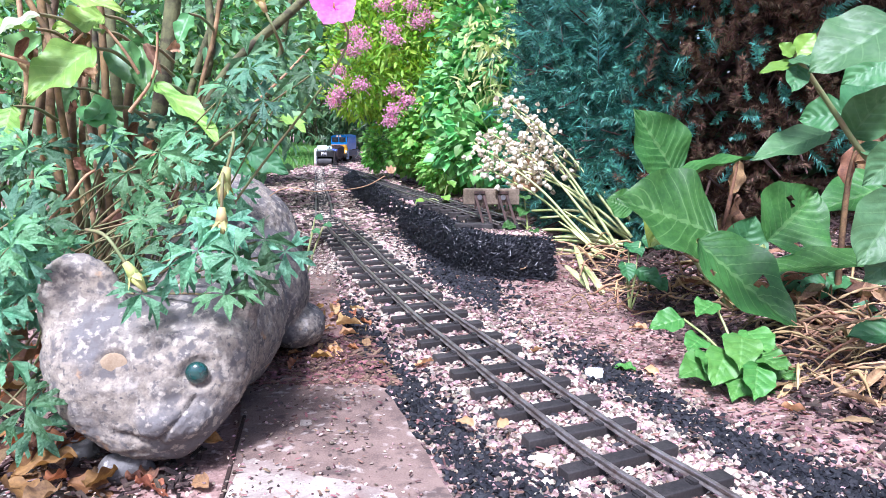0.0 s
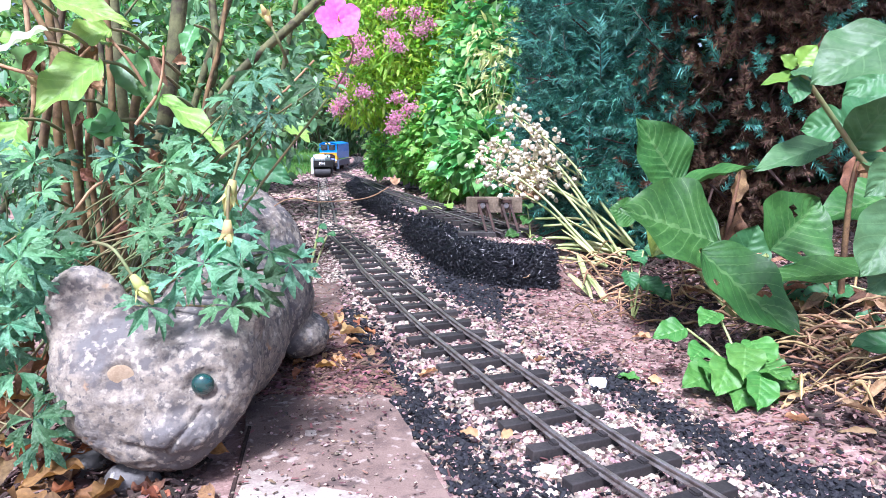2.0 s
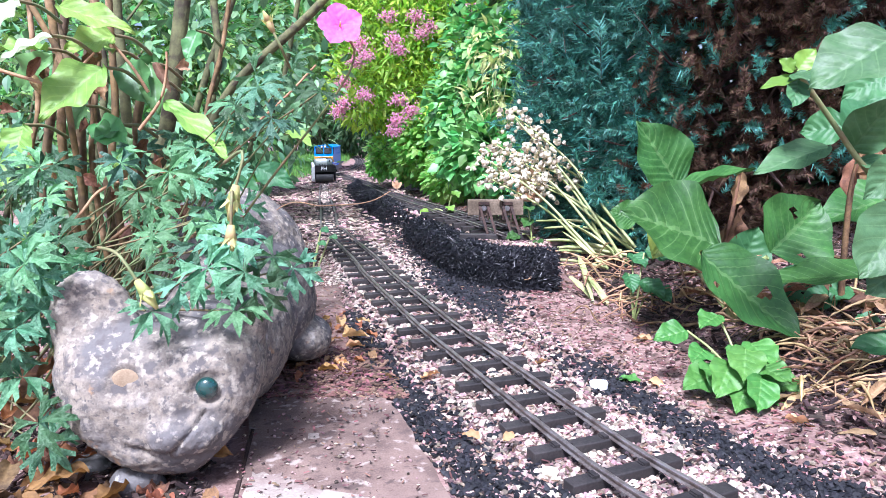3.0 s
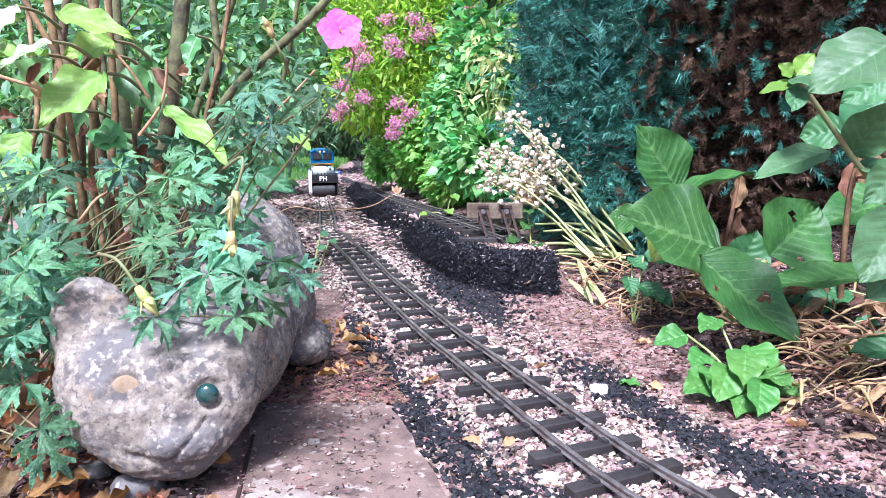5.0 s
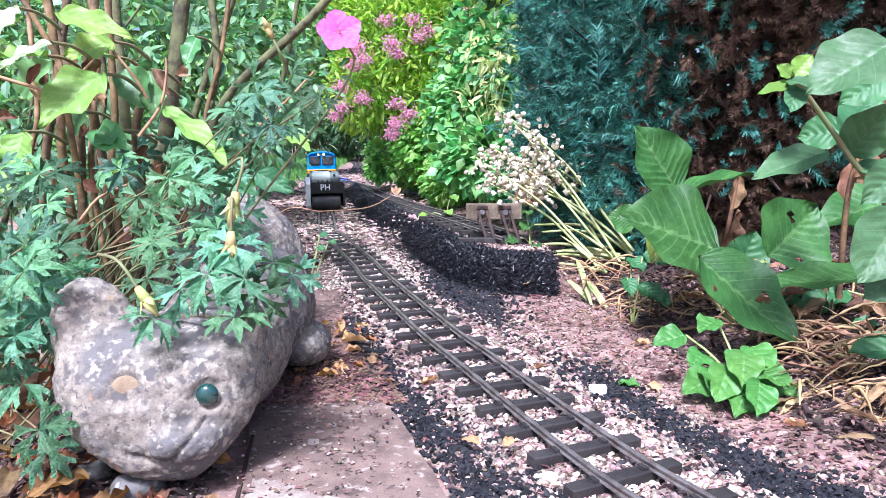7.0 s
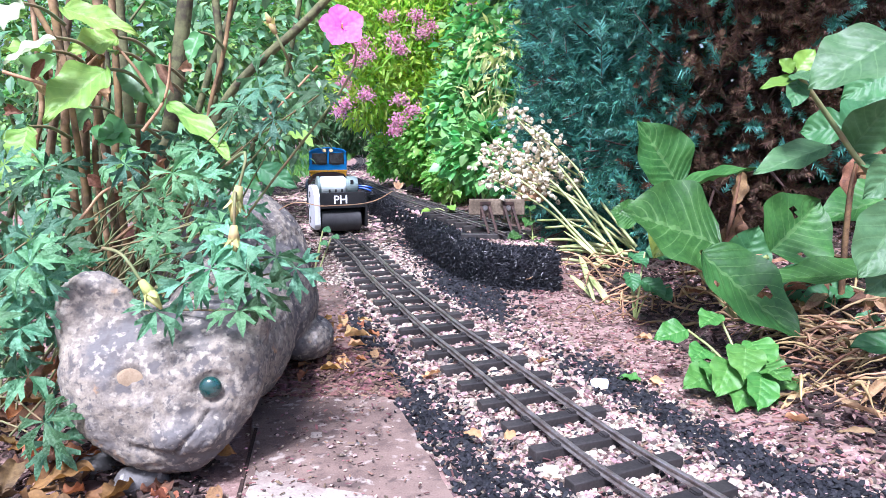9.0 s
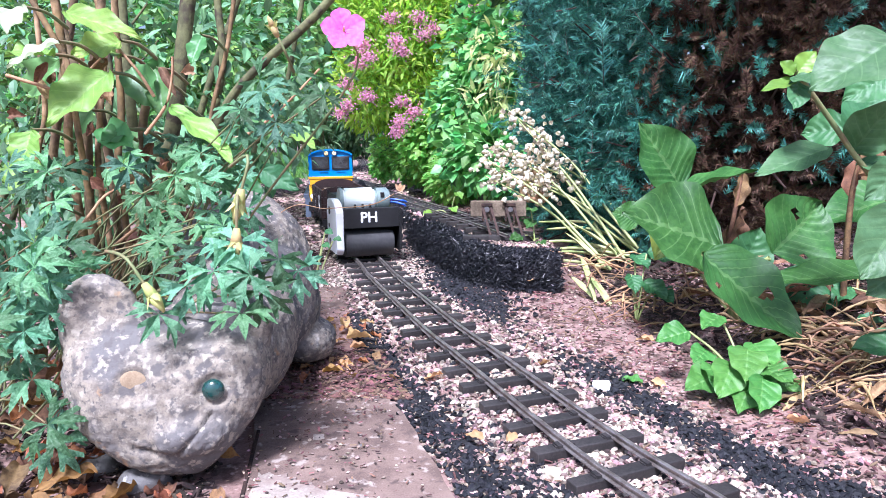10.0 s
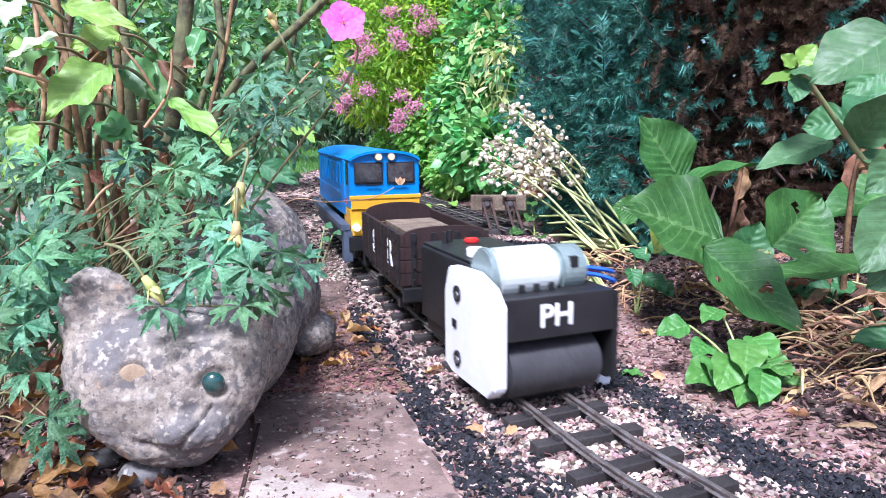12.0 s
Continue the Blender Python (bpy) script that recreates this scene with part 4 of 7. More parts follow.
def diesel():
    """Blue diesel locomotive with a cab at its front (+y); zero below the cab front."""
    w = empty("diesel_locomotive", label="blue model diesel locomotive with yellow front panel and lit headlamps", category="locomotive")
    L, W = 0.40, 0.047
    def section(hw, z0, zt, rise):
        return [(-hw, z0), (hw, z0), (hw, zt)] + [(hw * math.cos(a), zt + rise * math.sin(a)) for a in np.linspace(0.25, math.pi - 0.25, 13)] + [(-hw, zt)]
    # body shell
    part("cab", prism(section(W, 0.086, 0.1465, 0.0135), 1, -0.075, -0.002, bevel=0.0012), M_BLUE, w, "bright blue painted cab")
    part("body", prism(section(W - .0015, 0.070, 0.1445, 0.0125), 1, -L + .004, -0.0755, bevel=0.0012), M_BLUE, w, "bright blue engine body")
    part("roof", prism([(W * 1.03 * math.cos(a), 0.1475 + 0.0145 * math.sin(a)) for a in np.linspace(0.18, math.pi - 0.18, 15)] + [(W * .98 * math.cos(a), 0.1453 + 0.0135 * math.sin(a)) for a in np.linspace(math.pi - 0.18, 0.18, 15)], 1, -L, 0.003), M_BLUE, w)
    part("front_panel", box(-W, -0.060, 0.050, W, -0.0015, 0.0855, bevel=0.001), M_YELLOW, w, "yellow warning panel")
    part("panel_rail", box(-W - .001, -0.002, 0.0985, W + .001, 0.0022, 0.1035, bevel=0.0008), M_YELLOW, w, "yellow waist rail")
    part("panel_fill", box(-W + .001, -0.002, 0.0858, W - .001, 0.0008, 0.0984), M_YELLOW, w)
    for s in (-1, 1):
        x0, x1 = (0.0045, 0.0385) if s > 0 else (-0.0385, -0.0045)
        win = part("window", box(x0 - .0018, -0.003, 0.1185, x1 + .0018, 0.0004, 0.1465, bevel=0.0008), M_BLACK, w, "black-framed cab window")
        part("pane", box(x0, -0.001, 0.1205, x1, 0.0010, 0.1445, bevel=0.0003), M_GLASS, win, "dark reflecting glass")
        sw = part("side_window", box(s * W - .002, -0.030, 0.116, s * W + .0006, -0.012, 0.150, bevel=0.0008), M_BLACK, w, "black-framed side window")
        part("pane", box(s * W - .002, -0.0285, 0.118, s * W + .0011, -0.0135, 0.148), M_GLASS, sw)
        part("headlamp", cyl((s * 0.0085, -0.004, 0.1535), (s * 0.0085, 0.0045, 0.1535), 0.0052, n=18, bevel=0.0008), M_STEEL, w, "round headlamp")
        part("headlamp_lens", cyl((s * 0.0085, 0.0046, 0.1535), (s * 0.0085, 0.0056, 0.1535), 0.0040, n=18), M_LAMP, w, "lit warm headlamp lens")
        part("marker_lamp", cyl((s * 0.040, -0.002, 0.062), (s * 0.040, 0.006, 0.062), 0.0048, n=14, bevel=0.0006), M_MARKER, w, "lit white marker lamp")
        part("footplate", box(s * (W + .007) - .006, -L, 0.058, s * (W + .007) + .006, 0.0, 0.066, bevel=0.0008), M_GREY, w, "blue-grey footplate edge")
        part("side_skirt", box(s * (W + .001) - .002, -L + .01, 0.032, s * (W + .001) + .002, -0.02, 0.058, bevel=0.0008), M_GREY, w, "blue-grey side skirt")
        part("step", box(s * (W + .004) - .006, -0.022, 0.016, s * (W + .004) + .006, -0.001, 0.058, bevel=0.0008), M_GREY, w, "blue-grey cab step")
        part("handrail", cyl((s * (W + .003), -0.08, 0.104), (s * (W + .003), -L + .02, 0.104), 0.0010, n=6), M_BLUE, w)
        for k in range(8):
            y = -0.100 - 0.035 * k
            part("louvre_panel", box(s * (W - .0015) - .001, y - .026, 0.110, s * (W - .0015) + .0012, y, 0.142, bevel=0.0005), M_BLUE, w)
        part("door", box(s * W - .001, -0.066, 0.075, s * W + .0012, -0.042, 0.148, bevel=0.0005), M_BLUE, w)
        part("door_plate", box(s * W - .001, -0.040, 0.090, s * W + .0014, -0.034, 0.098), M_RED, w, "small red plate")
        for yc in (-0.09, -0.31):
            part("bogie_frame", prism([(yc - .055, .030), (yc + .055, .030), (yc + .050, .014), (yc + .02, .008), (yc - .02, .008), (yc - .05, .014)], 0, s * .034 - .003, s * .034 + .003, bevel=.001), M_BLACK, w)
    part("buffer_beam", box(-0.050, -0.006, 0.030, 0.050, 0.001, 0.0495, bevel=0.001), M_BLACK, w)
    part("chassis", box(-0.044, -L + .01, 0.030, 0.044, -0.01, 0.060), M_BLACK, w)
    part("coupling", box(-0.006, 0.001, 0.026, 0.006, 0.014, 0.034, bevel=0.001), M_BLACK, w)
    part("wiper", box(0.006, 0.0012, 0.1165, 0.026, 0.0022, 0.1180), M_BLACK, w)
    part("wiper", box(-0.030, 0.0012, 0.1165, -0.010, 0.0022, 0.1180), M_BLACK, w)
    ws = [wheelset(w, y, 0.0145) for y in (-0.06, -0.12, -0.28, -0.34)]
    return w, ws


CLEANER, ROLLER, CLEANER_WHEELS = cleaning_wagon()
OPEN_WAGON, OPEN_WHEELS = open_wagon()
LOCO, LOCO_WHEELS = diesel()

# ---- plants: tools ----
M_GERANIUM = mat("geranium_leaf", (0.058, 0.175, 0.076), (0.160, 0.335, 0.180), 4, 0.40, spread=0.55, per="object", bump=0.4, trans=0.22, spec=0.5)
M_GSTEM = mat("geranium_stem", (0.17, 0.22, 0.09), (0.22, 0.16, 0.08), 40, 0.6, spread=0.2, bump=0.2)
M_CALYX = mat("pale_bud", (0.50, 0.55, 0.18), (0.55, 0.40, 0.2), 60, 0.6, spread=0.2, per="object", trans=0.3)
M_PETAL = mat("magenta_petal", (0.78, 0.13, 0.48), (0.72, 0.22, 0.55), 60, 0.6, spread=0.06, per="object", trans=0.35, bump=0.15)
M_LIME = mat("lime_leaf", (0.20, 0.36, 0.06), (0.12, 0.28, 0.045), 20, 0.42, spread=0.25, per="object", trans=0.3, bump=0.3)
M_PALELEAF = mat("fresh_leaf", (0.10, 0.25, 0.08), (0.14, 0.32, 0.10), 25, 0.42, spread=0.25, per="object", trans=0.25, bump=0.3)
M_WOOD = mat("olive_bark", (0.155, 0.165, 0.07), (0.085, 0.088, 0.042), 50, 0.8, spread=0.3, bump=0.7, stain=(0.06, 0.05, 0.03), stain_scale=70, stain_at=0.58)
M_CANE = mat("brown_cane", (0.19, 0.150, 0.068), (0.10, 0.072, 0.038), 40, 0.7, spread=0.4, bump=0.6, stain=(0.36, 0.25, 0.13), stain_scale=50, stain_at=0.6)
M_VARIEG = mat("cream_green_leaf", (0.62, 0.62, 0.30), (0.36, 0.46, 0.14), 20, 0.45, spread=0.3, trans=0.3, bump=0)
M_BGLEAF = mat("shrub_leaf", (0.095, 0.235, 0.055), (0.18, 0.34, 0.09), 8, 0.45, spread=0.6, trans=0.2, bump=0)
M_BEDLEAF = mat("nettle_leaf", (0.12, 0.34, 0.09), (0.22, 0.46, 0.16), 8, 0.42, spread=0.5, trans=0.3, bump=0)
M_BLUISH = mat("bluish_leaf", (0.10, 0.24, 0.10), (0.19, 0.35, 0.17), 8, 0.5, spread=0.5, trans=0.2, bump=0)
M_HEDGE = mat("hedge_leaf", (0.035, 0.085, 0.03), (0.06, 0.13, 0.045), 6, 0.5, spread=0.6, trans=0.2, bump=0)
M_SPIRAEA = mat("spiraea_leaf", (0.36, 0.52, 0.07), (0.23, 0.41, 0.06), 6, 0.45, spread=0.4, trans=0.4, bump=0)
M_PINK = mat("pink_blossom", (0.74, 0.28, 0.45), (0.62, 0.36, 0.46), 60, 0.7, spread=0.3, trans=0.2, bump=0)
M_GROUNDLEAF = mat("bright_low_leaf", (0.19, 0.42, 0.085), (0.28, 0.53, 0.13), 10, 0.42, spread=0.4, trans=0.35, bump=0)
M_NEEDLE = mat("blue_spruce_needle", (0.032, 0.150, 0.108), (0.095, 0.30, 0.225), 14, 0.5, spread=0.5, bump=0)
M_DEADNEEDLE = mat("dead_needle", (0.125, 0.074, 0.040), (0.05, 0.030, 0.019), 14, 0.85, spread=0.55, bump=0)
M_TWIG = mat("dark_twig", (0.09, 0.05, 0.04), (0.05, 0.03, 0.025), 40, 0.9, spread=0.2)
M_BELL = mat("cream_bell", (0.78, 0.72, 0.58), (0.62, 0.54, 0.40), 80, 0.6, spread=0.25, trans=0.2, bump=0)
M_STALK = mat("pale_green_stalk", (0.28, 0.36, 0.12), (0.38, 0.41, 0.19), 30, 0.5, spread=0.25, bump=0.1)
M_STRAW = mat("straw", (0.52, 0.36, 0.19), (0.33, 0.20, 0.10), 40, 0.8, spread=0.4, bump=0.3, trans=0.15)
M_DEAD = mat("dead_leaf", (0.24, 0.135, 0.065), (0.11, 0.06, 0.035), 90, 0.75, spread=0.4, per="object", bump=0.5, trans=0.2)
M_YELLOWLEAF = mat("fallen_yellow_leaf", (0.60, 0.40, 0.19), (0.48, 0.26, 0.12), 50, 0.7, spread=0.25, per="object", bump=0.4, trans=0.25)
M_DRY = mat("dry_tan_leaf", (0.42, 0.27, 0.15), (0.20, 0.115, 0.06), 70, 0.8, spread=0.45, per="object", bump=0.6, trans=0.2)
M_PEEL = mat("peeling_bark", (0.26, 0.180, 0.070), (0.12, 0.085, 0.042), 40, 0.75, spread=0.3, bump=0.6, stain=(0.44, 0.30, 0.16), stain_scale=60, stain_at=0.58)
M_WHITISH = mat("pale_whitish_leaf", (0.55, 0.62, 0.42), (0.42, 0.52, 0.28), 25, 0.4, spread=0.15, per="object", trans=0.3, bump=0.3)
M_GRASS = mat("lawn_grass", (0.09, 0.24, 0.045), (0.15, 0.31, 0.07), 3, 0.5, spread=0.4, trans=0.3, bump=0)


def veined(name, a, b, vein, rows=7.0):
    """Leaf surface with a pale midrib and side veins that follow the leaf's own coordinates."""
    m = mat(name, a, b, 30, 0.50, spread=0.16, per="object", trans=0.12, bump=0.4, spec=0.4, fine=9)
    n, l = m.node_tree.nodes, m.node_tree.links
    uv = n.new("ShaderNodeUVMap")
    sep = n.new("ShaderNodeSeparateXYZ")
    l.new(uv.outputs[0], sep.inputs[0])
    def op(kind, p, q=None, r=None):
        k = n.new("ShaderNodeMath")
        k.operation = kind
        for i, s in enumerate((p, q, r)):
            if s is None:
                continue
            if isinstance(s, (int, float)):
                k.inputs[i].default_value = s
            else:
                l.new(s, k.inputs[i])
        return k.outputs[0]
    u = op("ABSOLUTE", op("MULTIPLY_ADD", sep.outputs[0], 2.0, -1.0))
    side = op("FRACT", op("MULTIPLY", op("MULTIPLY_ADD", u, -0.30, sep.outputs[1]), rows))
    side = op("ABSOLUTE", op("SUBTRACT", side, 0.5))
    line = op("LESS_THAN", side, op("MULTIPLY_ADD", u, -0.05, 0.065))
    rib = op("LESS_THAN", u, 0.045)
    any_ = op("MULTIPLY", op("MAXIMUM", line, rib), 0.42)
    p = n["Principled BSDF"]
    old = p.inputs["Base Color"].links[0].from_socket
    mx = n.new("ShaderNodeMix")
    mx.data_type = "RGBA"
    l.new(any_, mx.inputs[0])
    l.new(old, mx.inputs[6])
    mx.inputs[7].default_value = (*vein, 1)
    l.new(mx.outputs[2], p.inputs["Base Color"])
    swell = op("MULTIPLY", op("SINE", op("MULTIPLY", op("MULTIPLY_ADD", u, -0.30, sep.outputs[1]), rows * 6.283)), op("MULTIPLY_ADD", u, -0.6, 1.0))
    bp = n.new("ShaderNodeBump")
    bp.inputs["Strength"].default_value, bp.inputs["Distance"].default_value = 0.5, 0.0005
    l.new(swell, bp.inputs["Height"])
    l.new(p.inputs["Normal"].links[0].from_socket, bp.inputs["Normal"])
    l.new(bp.outputs[0], p.inputs["Normal"])
    return m


M_DOCK = veined("dock_leaf", (0.026, 0.088, 0.017), (0.055, 0.150, 0.030), (0.14, 0.26, 0.085), 9.0)
M_SEEDLING = veined("seedling_leaf", (0.060, 0.185, 0.036), (0.10, 0.255, 0.05), (0.16, 0.32, 0.09), 5.0)
M_YDOCK = veined("yellowing_leaf", (0.24, 0.30, 0.05), (0.14, 0.24, 0.05), (0.34, 0.38, 0.12))
M_FUCHSIA = veined("pale_broad_leaf", (0.056, 0.145, 0.056), (0.088, 0.200, 0.078), (0.14, 0.25, 0.11), 6.0)
M_LIMEV = veined("lime_broad_leaf", (0.17, 0.32, 0.055), (0.25, 0.40, 0.075), (0.30, 0.46, 0.12), 6.0)
M_DARKLEAF = veined("deep_green_leaf", (0.04, 0.14, 0.05), (0.06, 0.18, 0.06), (0.09, 0.22, 0.09), 6.0)


def leaf_template(rows=4, width=0.5, peak=0.4, fold=0.25, curl=0.25, tip=1.0):
    """A small leaf along +y, one long, with a folded midrib: vertices and triangles."""
    v, t = [(0, 0, 0)], []
    for k in range(1, rows):
        s = k / rows
        w = width * 0.5 * (s / peak) ** 0.7 if s < peak else width * 0.5 * ((1 - s) / (1 - peak)) ** 0.8
        z = -curl * s * s
        v += [(-w, s, z + fold * w), (0, s, z), (w, s, z + fold * w)]
    v.append((0, 1, -curl))
    t += [(0, 2, 1), (0, 3, 2)]
    for k in range(rows - 2):
        a = 1 + 3 * k
        t += [(a, a + 1, a + 4), (a, a + 4, a + 3), (a + 1, a + 2, a + 5), (a + 1, a + 5, a + 4)]
    a = 1 + 3 * (rows - 2)
    e = len(v) - 1
    t += [(a, a + 1, e), (a + 1, a + 2, e)]
    return np.array(v, float), np.array(t)


LEAF = leaf_template()
LANCE = leaf_template(4, 0.30, 0.45)
ROUND = leaf_template(5, 0.8, 0.4, 0.15, 0.2)


def blob_points(r, blobs, n, shell=0.55):
    """Random places in a cloud of ellipsoids (centre, radii), thicker towards the outside; also the way out."""
    vol = np.array([b[1][0] * b[1][1] * b[1][2] for b in blobs]) ** 0.67
    pick = r.choice(len(blobs), n, p=vol / vol.sum())
    c = np.array([b[0] for b in blobs], float)[pick]
    rad = np.array([b[1] for b in blobs], float)[pick]
    d = r.normal(size=(n, 3))
    d /= np.linalg.norm(d, axis=1, keepdims=True)
    q = (shell + (1.08 - shell) * r.random(n) ** 0.6)[:, None]
    p = c + d * rad * q
    keep = p[:, 2] > 0.005
    return p[keep], (d / rad * rad.mean())[keep]


def leaves_at(r, p, out, template, smin, smax, droop=0.3, wild=0.6):
    n = len(p)
    d = out + r.normal(0, wild, (n, 3)) - np.array([0, 0, droop])
    up = np.array([[0, 0, 1.0]]) + r.normal(0, 0.45, (n, 3)) + out * 0.5
    return scatter(template[0], template[1], p, frames_from(d, up), r.uniform(smin, smax, n))


def shrub(name, label, category, base, blobs, n, template, smin, smax, material, seed, wood=M_WOOD, stems=9, thick=0.006, droop=0.3, wild=0.6, shell=0.55, leaf_name="leaves"):
    r = np.random.default_rng(seed)
    top = empty(name, label=label, category=category)
    pieces = []
    for k in range(stems):
        b = blobs[k % len(blobs)]
        tip = np.array(b[0]) + np.array(b[1]) * r.normal(0, 0.45, 3)
        s = np.array(base) + r.normal(0, 0.03, 3) * np.array((1, 1, 0))
        mid = (s + tip) / 2 + r.normal(0, 0.05, 3) * np.linalg.norm(tip - s)
        path, _ = smooth_path([s, mid, tip], 0.03)
        if len(path) > 2:
            pieces.append(tube_np(path, np.linspace(thick, thick * 0.25, len(path)), 5))
    v, t = merge(pieces)
    tagged(thing_np("stems", v, t, wood, top, "branching stems", smooth=True), kind="stuff")
    p, out = blob_points(r, blobs, n, shell)
    v, t = leaves_at(r, p, out, template, smin, smax, droop, wild)
    ob = thing_np(leaf_name, v, t, material, top)
    tagged(ob, kind="stuff")
    return top, r


def stem_part(parent, points, r0, r1, material, name="stem", label="", n=6):
    path, _ = smooth_path(points, 0.006)
    if len(path) < 3:
        path = np.array(points, float)
    v, t = tube_np(path, np.linspace(r0, r1, len(path)), n)
    return thing_np(name, v, t, material, parent, label, smooth=True)


def big_leaf_mesh(name, length, width, peak, curl, fold, wave, seed, material, rows=7, base_round=0.55, holes=False):
    """A broad leaf along +y with quilted surface between its veins, a wavy edge and its own coordinates."""
    r = random.Random(seed)
    nu, nv = 12, 22
    ph = r.uniform(0, 6.28)
    v, uv = [], []
    for j in range(nv + 1):
        s = j / nv
        w = 0.5 * width * (math.sin(math.pi * 0.5 * min(1, s / peak)) ** base_round if s < peak else math.cos(math.pi * 0.5 * (s - peak) / (1 - peak)) ** 1.05)
        for i in range(nu + 1):
            u = i / nu * 2 - 1
            au = abs(u)
            q = ((s - 0.30 * au) * rows) % 1.0
            quilt = -0.040 * width * (1 - min(1, abs(q - 0.5) * 2)) ** 2 * (1 - au) * 1.4 + 0.02 * width * (au < 0.01) * -1
            edge = wave * width * au ** 2 * math.sin(s * 16 + ph + (u > 0) * 1.7) * 0.10
            z = fold * w * au ** 1.3 + quilt + edge - curl * length * s * s
            y = length * (s - 0.10 * curl * s ** 3)
            v.append((u * w * (1 - 0.15 * fold * au) + 0.02 * length * math.sin(s * 3 + ph), y + 0.006 * length * math.sin(au * 3 + s * 21) * au, z))
            uv.append((u * 0.5 + 0.5, s))
    q = [(j * (nu + 1) + i, j * (nu + 1) + i + 1, (j + 1) * (nu + 1) + i + 1, (j + 1) * (nu + 1) + i) for j in range(nv) for i in range(nu)]
    if holes:
        q = [f for k, f in enumerate(q) if k not in (nu * 12 + 3, nu * 12 + 4, nu * 13 + 3, nu * 5 + 9)]
    me = mesh_np(name, v, q, True)
    me.materials.append(material)
    lay_uv = me.uv_layers.new(name="UVMap")
    idx = np.array(q).ravel()
    lay_uv.data.foreach_set("uv", np.array(uv, np.float32)[idx].ravel())
    return me


def aim(base, tip, up=(0, 0, 1), roll=0):
    """Pose of a leaf at base that points to tip, with its upper face towards up."""
    y = (Vector(tip) - Vector(base)).normalized()
    x = y.cross(Vector(up)).normalized()
    z = x.cross(y)
    m = Matrix((x, y, z)).transposed().to_4x4()
    return Matrix.Translation(base) @ m @ pose(0, 0, 0, 0, roll, 0)


def big_leaf(parent, base, tip, width, material, up=(0, -0.5, 1), roll=0, peak=0.4, curl=0.1, fold=0.25, wave=1.0, seed=1, name="leaf", rows=7, holes=False):
    length = (Vector(tip) - Vector(base)).length
    ob = new(name, big_leaf_mesh(name, length, width, peak, curl, fold, wave, seed, material, rows, holes=holes))
    ob.parent = parent
    ob.matrix_basis = aim(base, tip, up, roll)
    return ob


def geranium_leaf_mesh():
    """A round leaf cut into five wedge-shaped lobes, each ending in three blunt fingers."""
    v, t = [(0, 0, 0)], []
    edge = [(.045, .15), (.125, .36), (.225, .50), (.185, .55), (.080, .44), (.052, .57)]
    for k in range(5):
        a = radians((k - 2) * 60)
        ln = (0.86, 0.98, 1.04, 0.98, 0.86)[k]
        def at(side, along, z):
            return (ln * (math.sin(a) * along + math.cos(a) * side), ln * (math.cos(a) * along - math.sin(a) * side), z)
        o = len(v)
        v += [at(0, .15, .0), at(0, .36, -.02), at(0, .44, -.03), at(0, .67, -.09)]
        for sg in (-1, 1):
            p = len(v)
            v += [at(sg * x, y, z) for (x, y), z in zip(edge, (.012, .03, .0, -.02, -.01, -.05))]
            f = [(0, p, o), (p, p + 1, o + 1), (p, o + 1, o), (p + 1, p + 2, p + 4), (p + 2, p + 3, p + 4), (p + 1, p + 4, o + 1), (p + 4, o + 2, o + 1), (p + 4, p + 5, o + 2), (p + 5, o + 3, o + 2)]
            t += f if sg < 0 else [(x, z, y) for x, y, z in f]
    t = [(a, c, b) for a, b, c in t]
    return v, t


GV, GT = geranium_leaf_mesh()
GERANIUM_LEAVES = []
for k in range(4):
    rk = np.random.default_rng(40 + k)
    vv = np.array(GV) * [1, 1, 1.0 + k * .5]
    rr = np.hypot(vv[:, 0], vv[:, 1])
    vv[:, 2] += (0.10 + 0.1 * k) * rr - (0.25 + 0.12 * k) * rr ** 2 + rk.normal(0, 0.012, len(vv))
    me = mesh_np("leaf", vv, GT, False)
    me.materials.append(M_GERANIUM)
    GERANIUM_LEAVES.append(me)


# ---- plants of the bed beside the cat ----
def geranium(root, spots, label, seed, smin=0.026, smax=0.037):
    """Leaves at given places on long stalks from a root, each leaf a part."""
    r = random.Random(seed)
    g = empty("geranium", label=label, category="plant", group="geraniums in the bed")
    for c in spots:
        ob = new("leaf", GERANIUM_LEAVES[r.randrange(4)])
        ob.parent = g
        facing = Vector((r.uniform(-.5, .5), r.uniform(-1.0, -0.2), r.uniform(.25, 1.0)))
        m = aim(c, Vector(c) + Vector((r.uniform(-1, 1), r.uniform(-.5, .1), r.uniform(-.8, .3))), facing)
        s = r.uniform(smin, smax)
        ob.matrix_basis = m @ Matrix.Diagonal((s, s, s, 1))
        c = Vector(c)
        s0 = Vector(root) + Vector((r.uniform(-.04, .04), r.uniform(-.03, .05), 0))
        mid = s0.lerp(c, 0.55) + Vector((r.uniform(-.015, .015), 0.01, 0.025))
        path, _ = smooth_path([tuple(s0), tuple(mid), tuple(c)], 0.012)
        v, t = tube_np(path, np.linspace(0.0009, 0.0006, len(path)), 4)
        thing_np("stalk", v, t, M_GSTEM, g, smooth=True)
    return g


def cloud(seed, n, c, s):
    r = random.Random(seed)
    return [(c[0] + r.uniform(-1, 1) * s[0], c[1] + r.uniform(-1, 1) * s[1], c[2] + r.uniform(-1, 1) * s[2]) for _ in range(n)]


